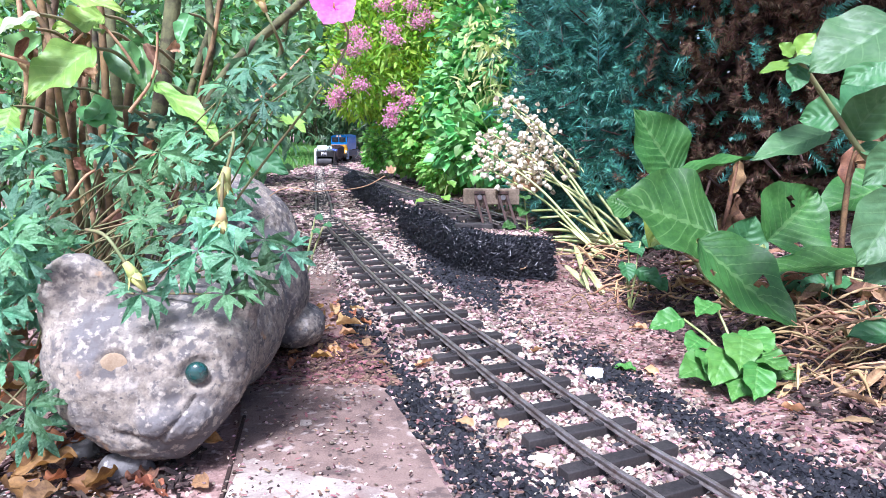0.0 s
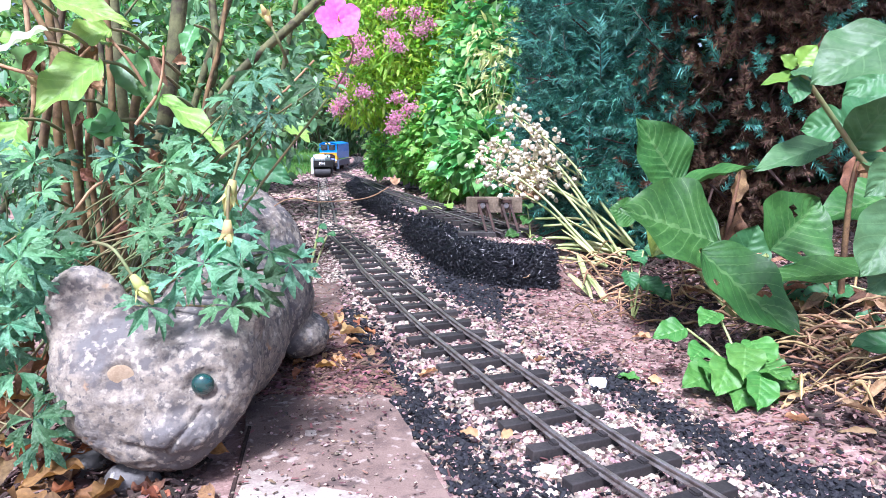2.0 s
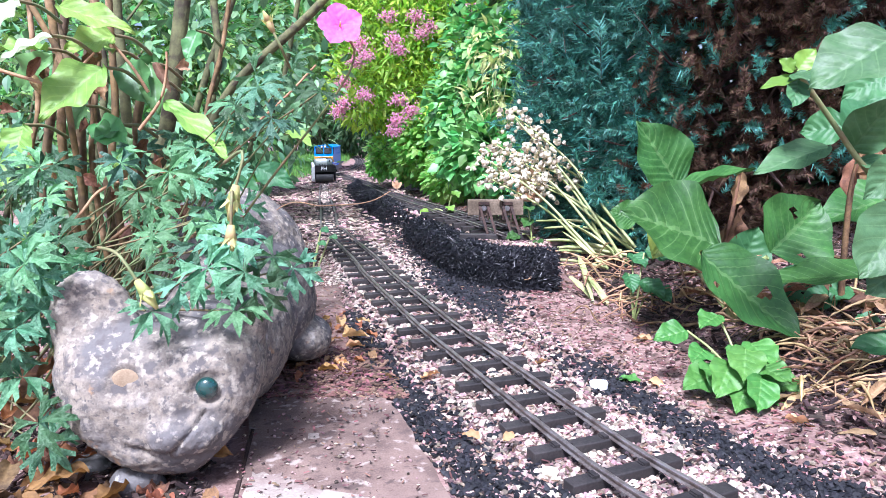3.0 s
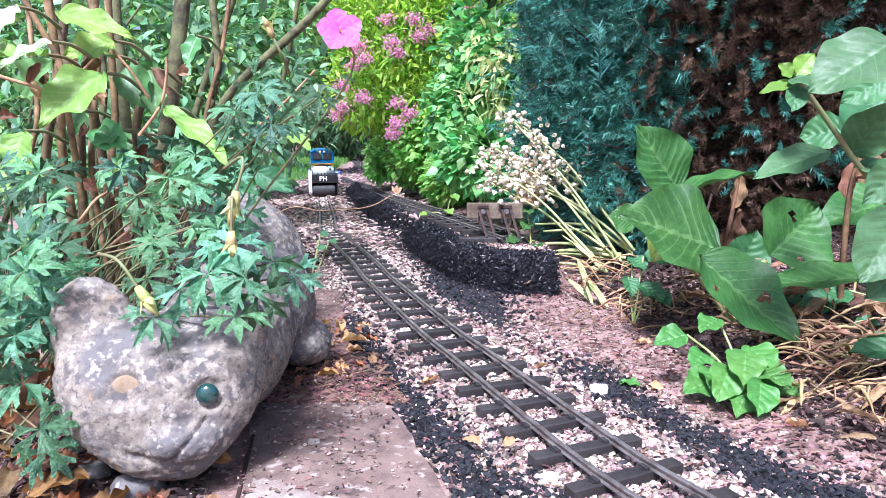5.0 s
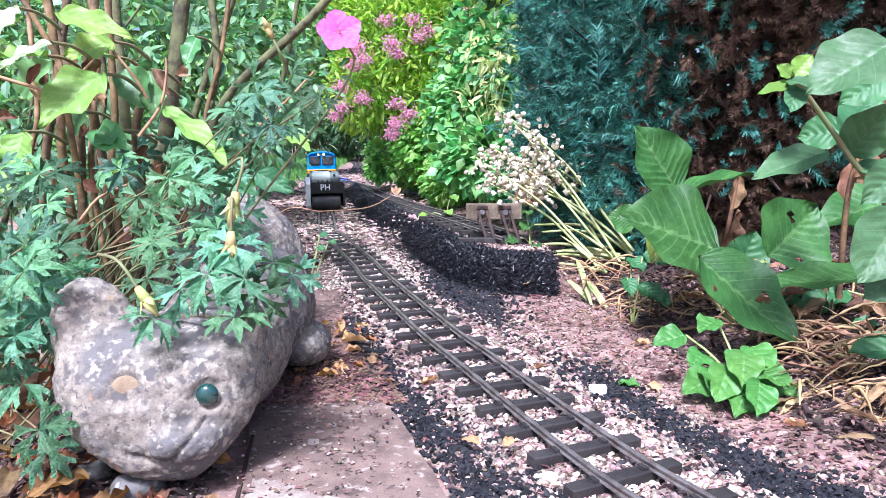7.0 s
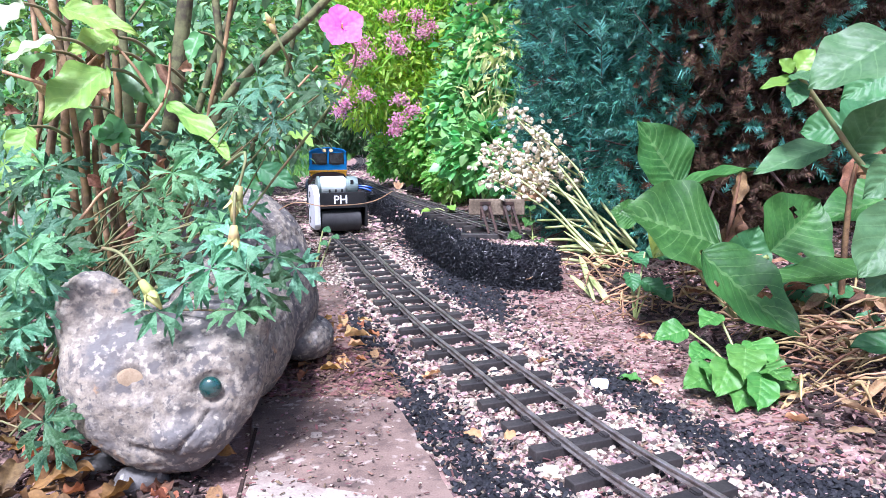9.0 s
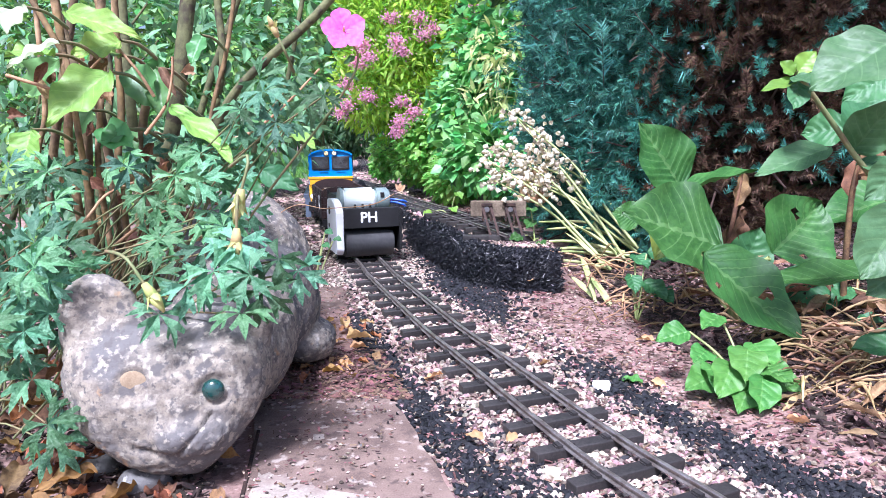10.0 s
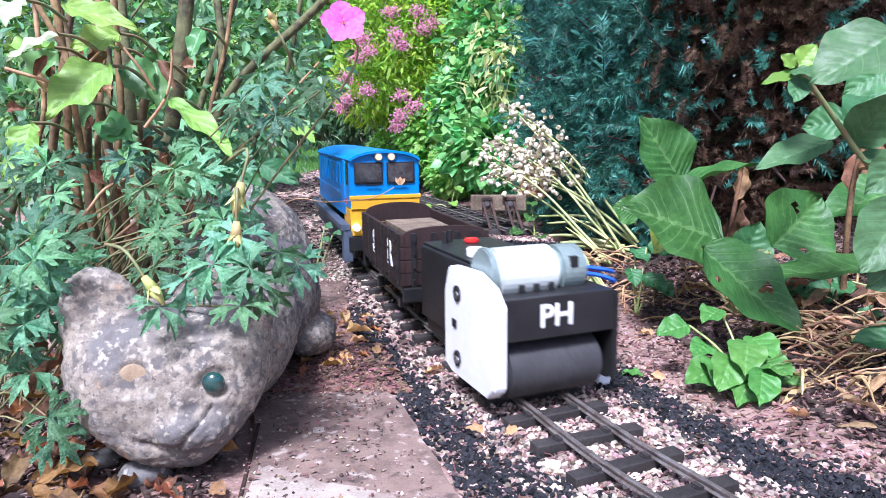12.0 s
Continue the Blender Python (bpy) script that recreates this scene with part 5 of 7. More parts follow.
G_OVER = [(-0.126, 0.400, 0.146), (-0.136, 0.385, 0.132), (-0.114, 0.380, 0.131), (-0.102, 0.400, 0.136), (-0.092, 0.405, 0.128), (-0.118, 0.375, 0.110), (-0.163, 0.370, 0.111), (-0.173, 0.390, 0.129), (-0.150, 0.410, 0.142), (-0.150, 0.380, 0.125), (-0.107, 0.380, 0.122), (-0.140, 0.420, 0.153)]
geranium((-0.27, 0.44, 0.02), G_OVER, "geranium sprawling over the stone cat with cut grey-green leaves", 3)
geranium((-0.33, 0.47, 0.02), cloud(5, 27, (-0.240, 0.450, 0.166), (0.080, 0.05, 0.036)), "bushy geranium with finely cut grey-green leaves", 5)
geranium((-0.30, 0.55, 0.02), cloud(6, 15, (-0.205, 0.540, 0.176), (0.055, 0.05, 0.032)), "geranium with finely cut leaves behind the stone cat", 6)
geranium((-0.26, 0.52, 0.03), cloud(7, 11, (-0.112, 0.500, 0.231), (0.042, 0.03, 0.018)), "tall geranium stems with cut leaves and a flower", 7, 0.024, 0.034)
geranium((-0.36, 0.38, 0.01), cloud(8, 18, (-0.251, 0.400, 0.118), (0.022, 0.03, 0.035)), "shaded geranium leaves low beside the cat", 8)
geranium((-0.33, 0.36, 0.0), [(-0.225, 0.360, 0.051), (-0.239, 0.400, 0.045), (-0.244, 0.380, 0.070), (-0.228, 0.370, 0.034)], "small geranium shoot on the ground before the cat", 9, 0.028, 0.036)


def geranium_flower(centre, face, root, size, label):
    f = empty("geranium_flower", label=label, category="flower")
    n = Vector(face).normalized()
    for k in range(5):
        a = k * 2 * math.pi / 5 + 0.3
        side = n.orthogonal().normalized()
        d = (side * math.cos(a) + n.cross(side) * math.sin(a)) * 0.93 + n * 0.36
        me = big_leaf_mesh("petal", size, size * 0.86, 0.70, 0.16, 0.10, 0.12, 60 + k, M_PETAL, 3)
        ob = new("petal", me)
        ob.parent = f
        ob.matrix_basis = aim(Vector(centre), Vector(centre) + d, n)
    ob = part("stigma", cyl(Vector(centre), Vector(centre) + n * size * .35, size * .05, size * .02, 6), M_CALYX, f)
    stem_part(f, [tuple(centre), tuple(Vector(centre) + Vector((0.004, 0.008, -0.03))), tuple((Vector(centre) + Vector(root)) / 2 + Vector((0.01, 0.01, 0))), tuple(root)], 0.0008, 0.0011, M_GSTEM)
    return f


geranium_flower((-0.072, 0.490, 0.277), (0.15, -0.85, 0.35), (-0.24, 0.53, 0.03), 0.0165, "magenta pink geranium flower on a thin stalk")


def bud(centre, way, size, root, label):
    b = empty("seed_bud", label=label, category="bud")
    c, w = Vector(centre), Vector(way).normalized()
    bm = bmesh.new()
    add_cyl(bm, c - w * size * .1, c + w * size * .5, size * .12, size * .24, 9)
    add_cyl(bm, c + w * size * .5, c + w * size * 1.1, size * .24, size * .05, 9)
    part("pod", bm, M_CALYX, b, "pale green swollen pod", smooth=True)
    for k in range(4):
        a = k * 1.57
        s = w.orthogonal().normalized()
        d = (s * math.cos(a) + w.cross(s) * math.sin(a)) * .45 + w
        ob = new("sepal", big_leaf_mesh("sepal", size * .9, size * .32, .35, .1, .3, .2, 70 + k, M_CALYX, 3))
        ob.parent = b
        ob.matrix_basis = aim(c, c + d, w)
    stem_part(b, [tuple(c), tuple(c - w * size * 1.2), tuple(root)], 0.0009, 0.0011, M_GSTEM)


bud((-0.125, 0.410, 0.175), (-.15, -.1, -.7), 0.018, (-0.142, 0.440, 0.187), "nodding geranium bud with pink tip")
bud((-0.126, 0.400, 0.153), (-.05, -.1, -1), 0.016, (-0.130, 0.420, 0.171), "pale yellow-green geranium seed pod")
bud((-0.169, 0.370, 0.127), (.5, -.1, -.7), 0.016, (-0.205, 0.400, 0.142), "pale yellow geranium bud on an arching stalk")
bud((-0.113, 0.470, 0.272), (-.3, -.1, .7), 0.012, (-0.109, 0.500, 0.250), "small faded pink geranium bud")


def woody_shrub():
    s = empty("hydrangea_shrub", label="leggy shrub with olive stems and broad lime leaves", category="shrub")
    for pts, r0, r1 in (([(-0.302, 0.720, 0.138), (-0.272, 0.700, 0.221), (-0.250, 0.700, 0.335), (-0.235, 0.700, 0.429)], .0085, .0075), ([(-0.299, 0.850, 0.126), (-0.253, 0.820, 0.243), (-0.138, 0.800, 0.342), (-0.035, 0.800, 0.460)], .006, .0045),
                        ([(-0.277, 0.840, 0.212), (-0.257, 0.820, 0.286), (-0.259, 0.820, 0.358), (-0.260, 0.820, 0.467)], .005, .004), ([(-0.295, 0.660, 0.149), (-0.287, 0.640, 0.234), (-0.288, 0.640, 0.320), (-0.286, 0.640, 0.410)], .0055, .0045),
                        ([(-0.345, 0.900, 0.129), (-0.301, 0.900, 0.267), (-0.260, 0.900, 0.366), (-0.218, 0.900, 0.492)], .005, .004), ([(-0.277, 1.000, 0.175), (-0.235, 1.000, 0.244), (-0.199, 1.000, 0.384), (-0.168, 1.000, 0.524)], .004, .003),
                        ([(-0.378, 0.750, 0.135), (-0.355, 0.750, 0.257), (-0.359, 0.750, 0.340), (-0.361, 0.750, 0.445)], .0045, .0035)):
        root = (pts[0][0], pts[0][1], 0.01)
        stem_part(s, [root] + pts, r0, r1, M_WOOD, "stem", "olive-brown woody stem", 8)
    for pts in ([(-0.312, 0.600, 0.149), (-0.299, 0.580, 0.232), (-0.314, 0.580, 0.309), (-0.324, 0.580, 0.391)], [(-0.299, 0.620, 0.162), (-0.298, 0.600, 0.255), (-0.288, 0.600, 0.312), (-0.275, 0.600, 0.397)], [(-0.380, 0.660, 0.143), (-0.348, 0.640, 0.249), (-0.331, 0.640, 0.320), (-0.313, 0.640, 0.410)], [(-0.259, 0.600, 0.153), (-0.253, 0.580, 0.209), (-0.239, 0.570, 0.248)]):
        stem_part(s, [(pts[0][0], pts[0][1], 0.01)] + pts, .0045, .0035, M_CANE, "cane", "brown peeling cane", 7)
    for pts, r0 in (([(-0.293, 0.54, 0.182), (-0.291, 0.54, 0.233), (-0.292, 0.54, 0.283), (-0.295, 0.54, 0.315)], 0.0038),
                    ([(-0.28, 0.53, 0.208), (-0.284, 0.53, 0.261), (-0.293, 0.53, 0.282), (-0.309, 0.53, 0.313)], 0.0028),
                    ([(-0.266, 0.56, 0.168), (-0.26, 0.56, 0.225), (-0.259, 0.56, 0.272), (-0.258, 0.56, 0.318)], 0.0034),
                    ([(-0.301, 0.6, 0.165), (-0.296, 0.6, 0.226), (-0.288, 0.6, 0.277), (-0.291, 0.6, 0.326)], 0.003),
                    ([(-0.343, 0.58, 0.167), (-0.332, 0.58, 0.226), (-0.331, 0.58, 0.275), (-0.331, 0.58, 0.323)], 0.0026),
                    ([(-0.243, 0.7, 0.156), (-0.234, 0.7, 0.228), (-0.216, 0.7, 0.286), (-0.204, 0.7, 0.344)], 0.0026)):
        stem_part(s, [(pts[0][0], pts[0][1] + 0.03, 0.01)] + pts, r0, r0 * .8, M_PEEL, "cane", "orange-brown peeling cane", 7)
    for pts in ([(-0.217, 0.5, 0.209), (-0.201, 0.5, 0.229), (-0.195, 0.5, 0.25), (-0.194, 0.5, 0.266)],
                [(-0.258, 0.52, 0.124), (-0.235, 0.52, 0.141), (-0.208, 0.52, 0.156), (-0.193, 0.52, 0.17)],
                [(-0.269, 0.48, 0.137), (-0.252, 0.48, 0.154), (-0.239, 0.48, 0.168), (-0.215, 0.48, 0.178)],
                [(-0.199, 0.62, 0.202), (-0.173, 0.62, 0.21), (-0.143, 0.62, 0.233), (-0.112, 0.62, 0.263)],
                [(-0.217, 0.52, 0.236), (-0.226, 0.52, 0.252), (-0.235, 0.52, 0.264), (-0.248, 0.52, 0.28)],
                [(-0.312, 0.5, 0.251), (-0.289, 0.5, 0.244), (-0.27, 0.5, 0.24), (-0.244, 0.5, 0.262)]):
        stem_part(s, pts, .0014, .0009, M_STRAW, "twig", "thin pale dry twig", 5)
    for k in range(26):
        q = random.Random(700 + k)
        a = Vector((q.uniform(-0.33, -0.17), q.uniform(0.50, 0.62), q.uniform(0.13, 0.30)))
        big_leaf(s, tuple(a), tuple(a + Vector((q.uniform(-.016, .016), q.uniform(-.012, .0), q.uniform(-.022, .002)))), q.uniform(.008, .015), M_DEAD if k % 2 else M_DRY, (q.uniform(-.6, .6), -1, .3), 0, .45, .3, .9, 1.4, 720 + k, "withered_leaf", 4)
    spec = [((-0.238, 0.500, 0.252), (-0.268, 0.460, 0.221), .036, M_LIMEV, (.1, -.9, .5)), ((-0.250, 0.540, 0.268), (-0.259, 0.520, 0.281), .030, M_LIMEV, (0, -.7, .7)), ((-0.204, 0.520, 0.229), (-0.147, 0.480, 0.195), .022, M_LIMEV, (.2, -.3, 1)),
            ((-0.245, 0.550, 0.261), (-0.224, 0.530, 0.229), .028, M_PALELEAF, (0, -1, .2)), ((-0.278, 0.500, 0.265), (-0.293, 0.470, 0.265), .026, M_LIMEV, (0, -.5, 1)), ((-0.327, 0.550, 0.243), (-0.294, 0.530, 0.265), .03, M_PALELEAF, (0, -1, .3)),
            ((-0.258, 0.520, 0.213), (-0.227, 0.500, 0.203), .026, M_PALELEAF, (0, -.8, .6)), ((-0.327, 0.550, 0.188), (-0.332, 0.520, 0.168), .03, M_LIMEV, (0, -.7, .6)), ((-0.260, 0.600, 0.210), (-0.276, 0.580, 0.183), .03, M_PALELEAF, (0, -.8, .5)),
            ((-0.218, 0.720, 0.163), (-0.183, 0.680, 0.144), .026, M_DARKLEAF, (0, -.9, .5)), ((-0.177, 0.800, 0.208), (-0.145, 0.760, 0.196), .018, M_LIMEV, (0, -.4, 1)), ((-0.299, 0.500, 0.138), (-0.291, 0.470, 0.122), .032, M_LIMEV, (0, -.8, .6)), ((-0.245, 0.600, 0.251), (-0.237, 0.580, 0.271), .02, M_PALELEAF, (0, -1, .2))]
    spec += [((-0.267, 0.5, 0.293), (-0.208, 0.48, 0.279), 0.022, M_LIMEV, (0, -.7, .7)), ((-0.238, 0.52, 0.276), (-0.266, 0.5, 0.267), 0.025, M_LIMEV, (0, -.9, .5)), ((-0.257, 0.47, 0.27), (-0.283, 0.45, 0.255), 0.016, M_WHITISH, (0, -.4, 1)),
             ((-0.226, 0.55, 0.259), (-0.217, 0.53, 0.222), 0.022, M_PALELEAF, (.2, -1, .2)), ((-0.238, 0.52, 0.213), (-0.251, 0.5, 0.203), 0.018, M_PALELEAF, (0, -.8, .6)), ((-0.298, 0.5, 0.213), (-0.3, 0.48, 0.187), 0.024, M_LIMEV, (0, -1, .3)),
             ((-0.299, 0.5, 0.157), (-0.283, 0.48, 0.128), 0.019, M_LIMEV, (0, -1, .2)), ((-0.194, 0.72, 0.173), (-0.153, 0.7, 0.153), 0.027, M_DARKLEAF, (0, -.9, .4)), ((-0.193, 0.85, 0.203), (-0.155, 0.83, 0.204), 0.011, M_LIMEV, (0, -.6, .8)),
             ((-0.295, 0.5, 0.297), (-0.299, 0.48, 0.279), 0.02, M_WHITISH, (0, -.6, .9)), ((-0.285, 0.56, 0.228), (-0.29, 0.54, 0.206), 0.018, M_PALELEAF, (0, -.9, .4)), ((-0.241, 0.56, 0.192), (-0.257, 0.54, 0.182), 0.016, M_LIMEV, (0, -.8, .5)),
             ((-0.194, 0.66, 0.224), (-0.163, 0.64, 0.218), 0.016, M_PALELEAF, (0, -.8, .5)), ((-0.226, 0.66, 0.297), (-0.231, 0.64, 0.271), 0.018, M_PALELEAF, (0, -.9, .4))]
    for k, (a, b, w, m, up) in enumerate(spec):
        big_leaf(s, a, b, w, m, up, 0, .42, .12, .3, 1.0, 80 + k)
        c = Vector(a) + Vector((0.01, 0.04, -0.01))
        stem_part(s, [a, tuple((Vector(a) + c) / 2 + Vector((0, 0, .004))), tuple(c)], .0012, .0016, M_GSTEM, "petiole", n=5)


woody_shrub()

shrub("leafy_shrub", "dense bed shrub with small bluish green leaves", "shrub", (-0.62, 0.95, 0), [((-0.488, 0.950, 0.250), (.30, .18, .20)), ((-0.367, 1.050, 0.278), (.20, .16, .18)), ((-0.460, 0.800, 0.131), (.16, .10, .12)), ((-0.395, 0.850, 0.133), (.13, .10, .08))], 3600, LEAF, 0.012, 0.028, M_BLUISH, 31)
shrub("garden_shrub", "tall loose garden shrub with mid-green leaves", "shrub", (-0.85, 1.6, 0), [((-0.650, 1.600, 0.388), (.40, .25, .30)), ((-0.52, 1.700, 0.419), (.11, .25, .17)), ((-0.834, 1.500, 0.310), (.35, .2, .3)), ((-0.543, 1.500, 0.173), (.08, .15, .10))], 8500, LEAF, 0.015, 0.036, M_BGLEAF, 32)
shrub("garden_shrub", "mid-green shrub overhanging the lawn's edge", "shrub", (-1.05, 2.7, 0), [((-0.675, 2.600, 0.598), (.2, .3, .2)), ((-0.944, 2.500, 0.418), (.36, .3, .40)), ((-1.292, 2.400, 0.410), (.6, .3, .5))], 9000, LEAF, 0.02, 0.05, M_BGLEAF, 33)

# ---- far side: lawn and hedge ----
def lawn():
    r = np.random.default_rng(51)
    n = 70000
    y = 3.3 + 4.4 * r.random(n) ** 1.2
    x = r.uniform(-3.2, -0.5, n)
    edge = np.interp(y, [3.5, 3.8, 4.4, 5.5, 7.7], [-0.78, -0.76, -0.74, -0.82, -0.95])
    ok = x < edge + r.normal(0, 0.015, n)
    x, y = x[ok], y[ok]
    n = len(x)
    h = r.uniform(.03, .06, n)
    a = r.uniform(0, 6.28, n)
    b = np.column_stack([x, y, ground_z(x, y)])
    w = np.column_stack([np.cos(a), np.sin(a), 0 * a]) * 0.0022
    tip = b + np.column_stack([r.normal(0, .012, n), r.normal(0, .012, n), h])
    mid = (b + tip) / 2 + np.column_stack([0 * h, 0 * h, h * .12])
    v = np.stack([b - w, b + w, mid - w * .8, mid + w * .8, tip], 1).reshape(-1, 3)
    t = (np.array([[0, 1, 3, 0, 3, 2, 2, 3, 4]]) + (np.arange(n) * 5)[:, None]).reshape(-1, 3)
    tagged(thing_np("lawn", v, t, M_GRASS), "short green lawn beyond the track", "lawn", kind="stuff")


lawn()
shrub("hedge", "dark hedge behind the lawn", "hedge", (-1.2, 8.2, 0), [((-2.8, 8.0, .8), (1.3, .5, 1.0)), ((-1.3, 8.1, .8), (1.1, .5, 1.0)), ((0.3, 8.0, .8), (1.3, .5, 1.0)), ((-1.8, 8.3, 2.2), (1.8, .5, 1.0)), ((0.8, 8.3, 2.2), (1.8, .5, 1.0)), ((-5, 7.2, 1.2), (1.7, .7, 1.4)), ((3.0, 7.2, 1.2), (1.8, .9, 1.4))], 19000, LEAF, 0.06, 0.13, M_HEDGE, 34, thick=0.02)
shrub("dark_shrub", "dark shrub at the far bend of the track", "shrub", (-0.45, 7.0, 0), [((-0.971, 6.800, 0.144), (.45, .3, .16)), ((-1.319, 7.000, 0.330), (.45, .3, .25)), ((-0.682, 6.600, 0.322), (.4, .3, .3))], 2600, LEAF, 0.05, 0.09, M_HEDGE, 35)
shrub("garden_shrub", "bright overhanging shrub above the far lawn", "shrub", (-0.9, 5.0, 0.1), [((-0.747, 4.400, 0.710), (.45, .4, .30)), ((-1.065, 4.600, 0.631), (.35, .3, .22)), ((-0.455, 4.200, 0.809), (.4, .3, .3))], 3600, LEAF, 0.04, 0.08, M_BGLEAF, 36)


# ---- bed behind the siding ----
def spiraea():
    s, r = shrub("spiraea_bush", "golden-green spiraea bush with pink flower clusters", "bush", (0.0, 2.55, 0.05), [((-0.114, 2.350, 0.421), (.24, .22, .24)), ((-0.254, 2.300, 0.331), (.12, .15, .12)), ((0.030, 2.400, 0.479), (.20, .2, .24)), ((-0.170, 2.400, 0.549), (.2, .2, .18)), ((-0.042, 2.300, 0.279), (.16, .16, .12)), ((-0.078, 2.400, 0.687), (.3, .2, .2))],
                 15000, LANCE, 0.019, 0.040, M_SPIRAEA, 37, wood=M_CANE, stems=16, thick=.004, wild=.75, droop=0.0)
    for k, c in enumerate([(-0.265, 2.120, 0.400), (-0.230, 2.100, 0.414), (-0.301, 2.120, 0.282), (-0.316, 2.130, 0.258), (-0.235, 2.120, 0.305), (-0.153, 2.100, 0.201), (-0.141, 2.100, 0.233), (-0.103, 2.100, 0.257), (-0.137, 2.120, 0.289), (-0.070, 2.140, 0.481), (-0.135, 2.120, 0.431), (-0.150, 2.120, 0.463), (-0.046, 2.150, 0.498), (-0.087, 2.150, 0.529), (-0.168, 2.150, 0.529), (-0.302, 2.140, 0.339), (0.061, 2.200, 0.552), (-0.248, 2.120, 0.447)]):
        n = 200
        p = np.array(c) + r.normal(0, 1, (n, 3)) * np.array([.013, .012, .010])
        v, t = scatter(PEBBLE_V, PEBBLE_T, p, random_rot(r, n), r.uniform(.003, .0062, n))
        tagged(thing_np("flower_cluster", v, t, M_PINK, s, "fuzzy pink flower cluster"), kind="stuff")


spiraea()
shrub("low_plant", "low bright green leafy plants beside the siding", "plant", (0.0, 2.3, 0.0), [((-0.084, 2.350, 0.097), (.10, .14, .06)), ((-0.198, 2.700, 0.123), (.09, .12, .07)), ((0.013, 1.950, 0.078), (.07, .12, .06)), ((-0.032, 2.200, 0.167), (.12, .12, .10)), ((-0.268, 2.950, 0.056), (.05, .1, .045))], 5200, ROUND, 0.013, 0.028, M_GROUNDLEAF, 38, wood=M_STALK, thick=.003, wild=.5)
shrub("bed_plant", "dull green broad-leaved bed plants behind the siding", "plant", (0.15, 1.9, 0.05), [((0.093, 1.800, 0.249), (.14, .12, .12)), ((0.157, 1.750, 0.339), (.11, .12, .14)), ((0.082, 1.900, 0.379), (.10, .10, .14)), ((0.108, 1.600, 0.145), (.12, .10, .08)), ((0.196, 1.500, 0.102), (.10, .1, .07))], 4200, ROUND, 0.016, 0.036, M_BEDLEAF, 39, wood=M_STALK, thick=.004)
shrub("variegated_plant", "pale yellow-green spiky perennial behind the siding", "plant", (0.16, 1.6, 0.06), [((0.127, 1.550, 0.312), (.045, .05, .10)), ((0.094, 1.600, 0.387), (.05, .05, .05)), ((0.082, 1.600, 0.268), (.05, .05, .03))], 230, LANCE, 0.018, 0.036, M_VARIEG, 40, wood=M_STALK, thick=.003)


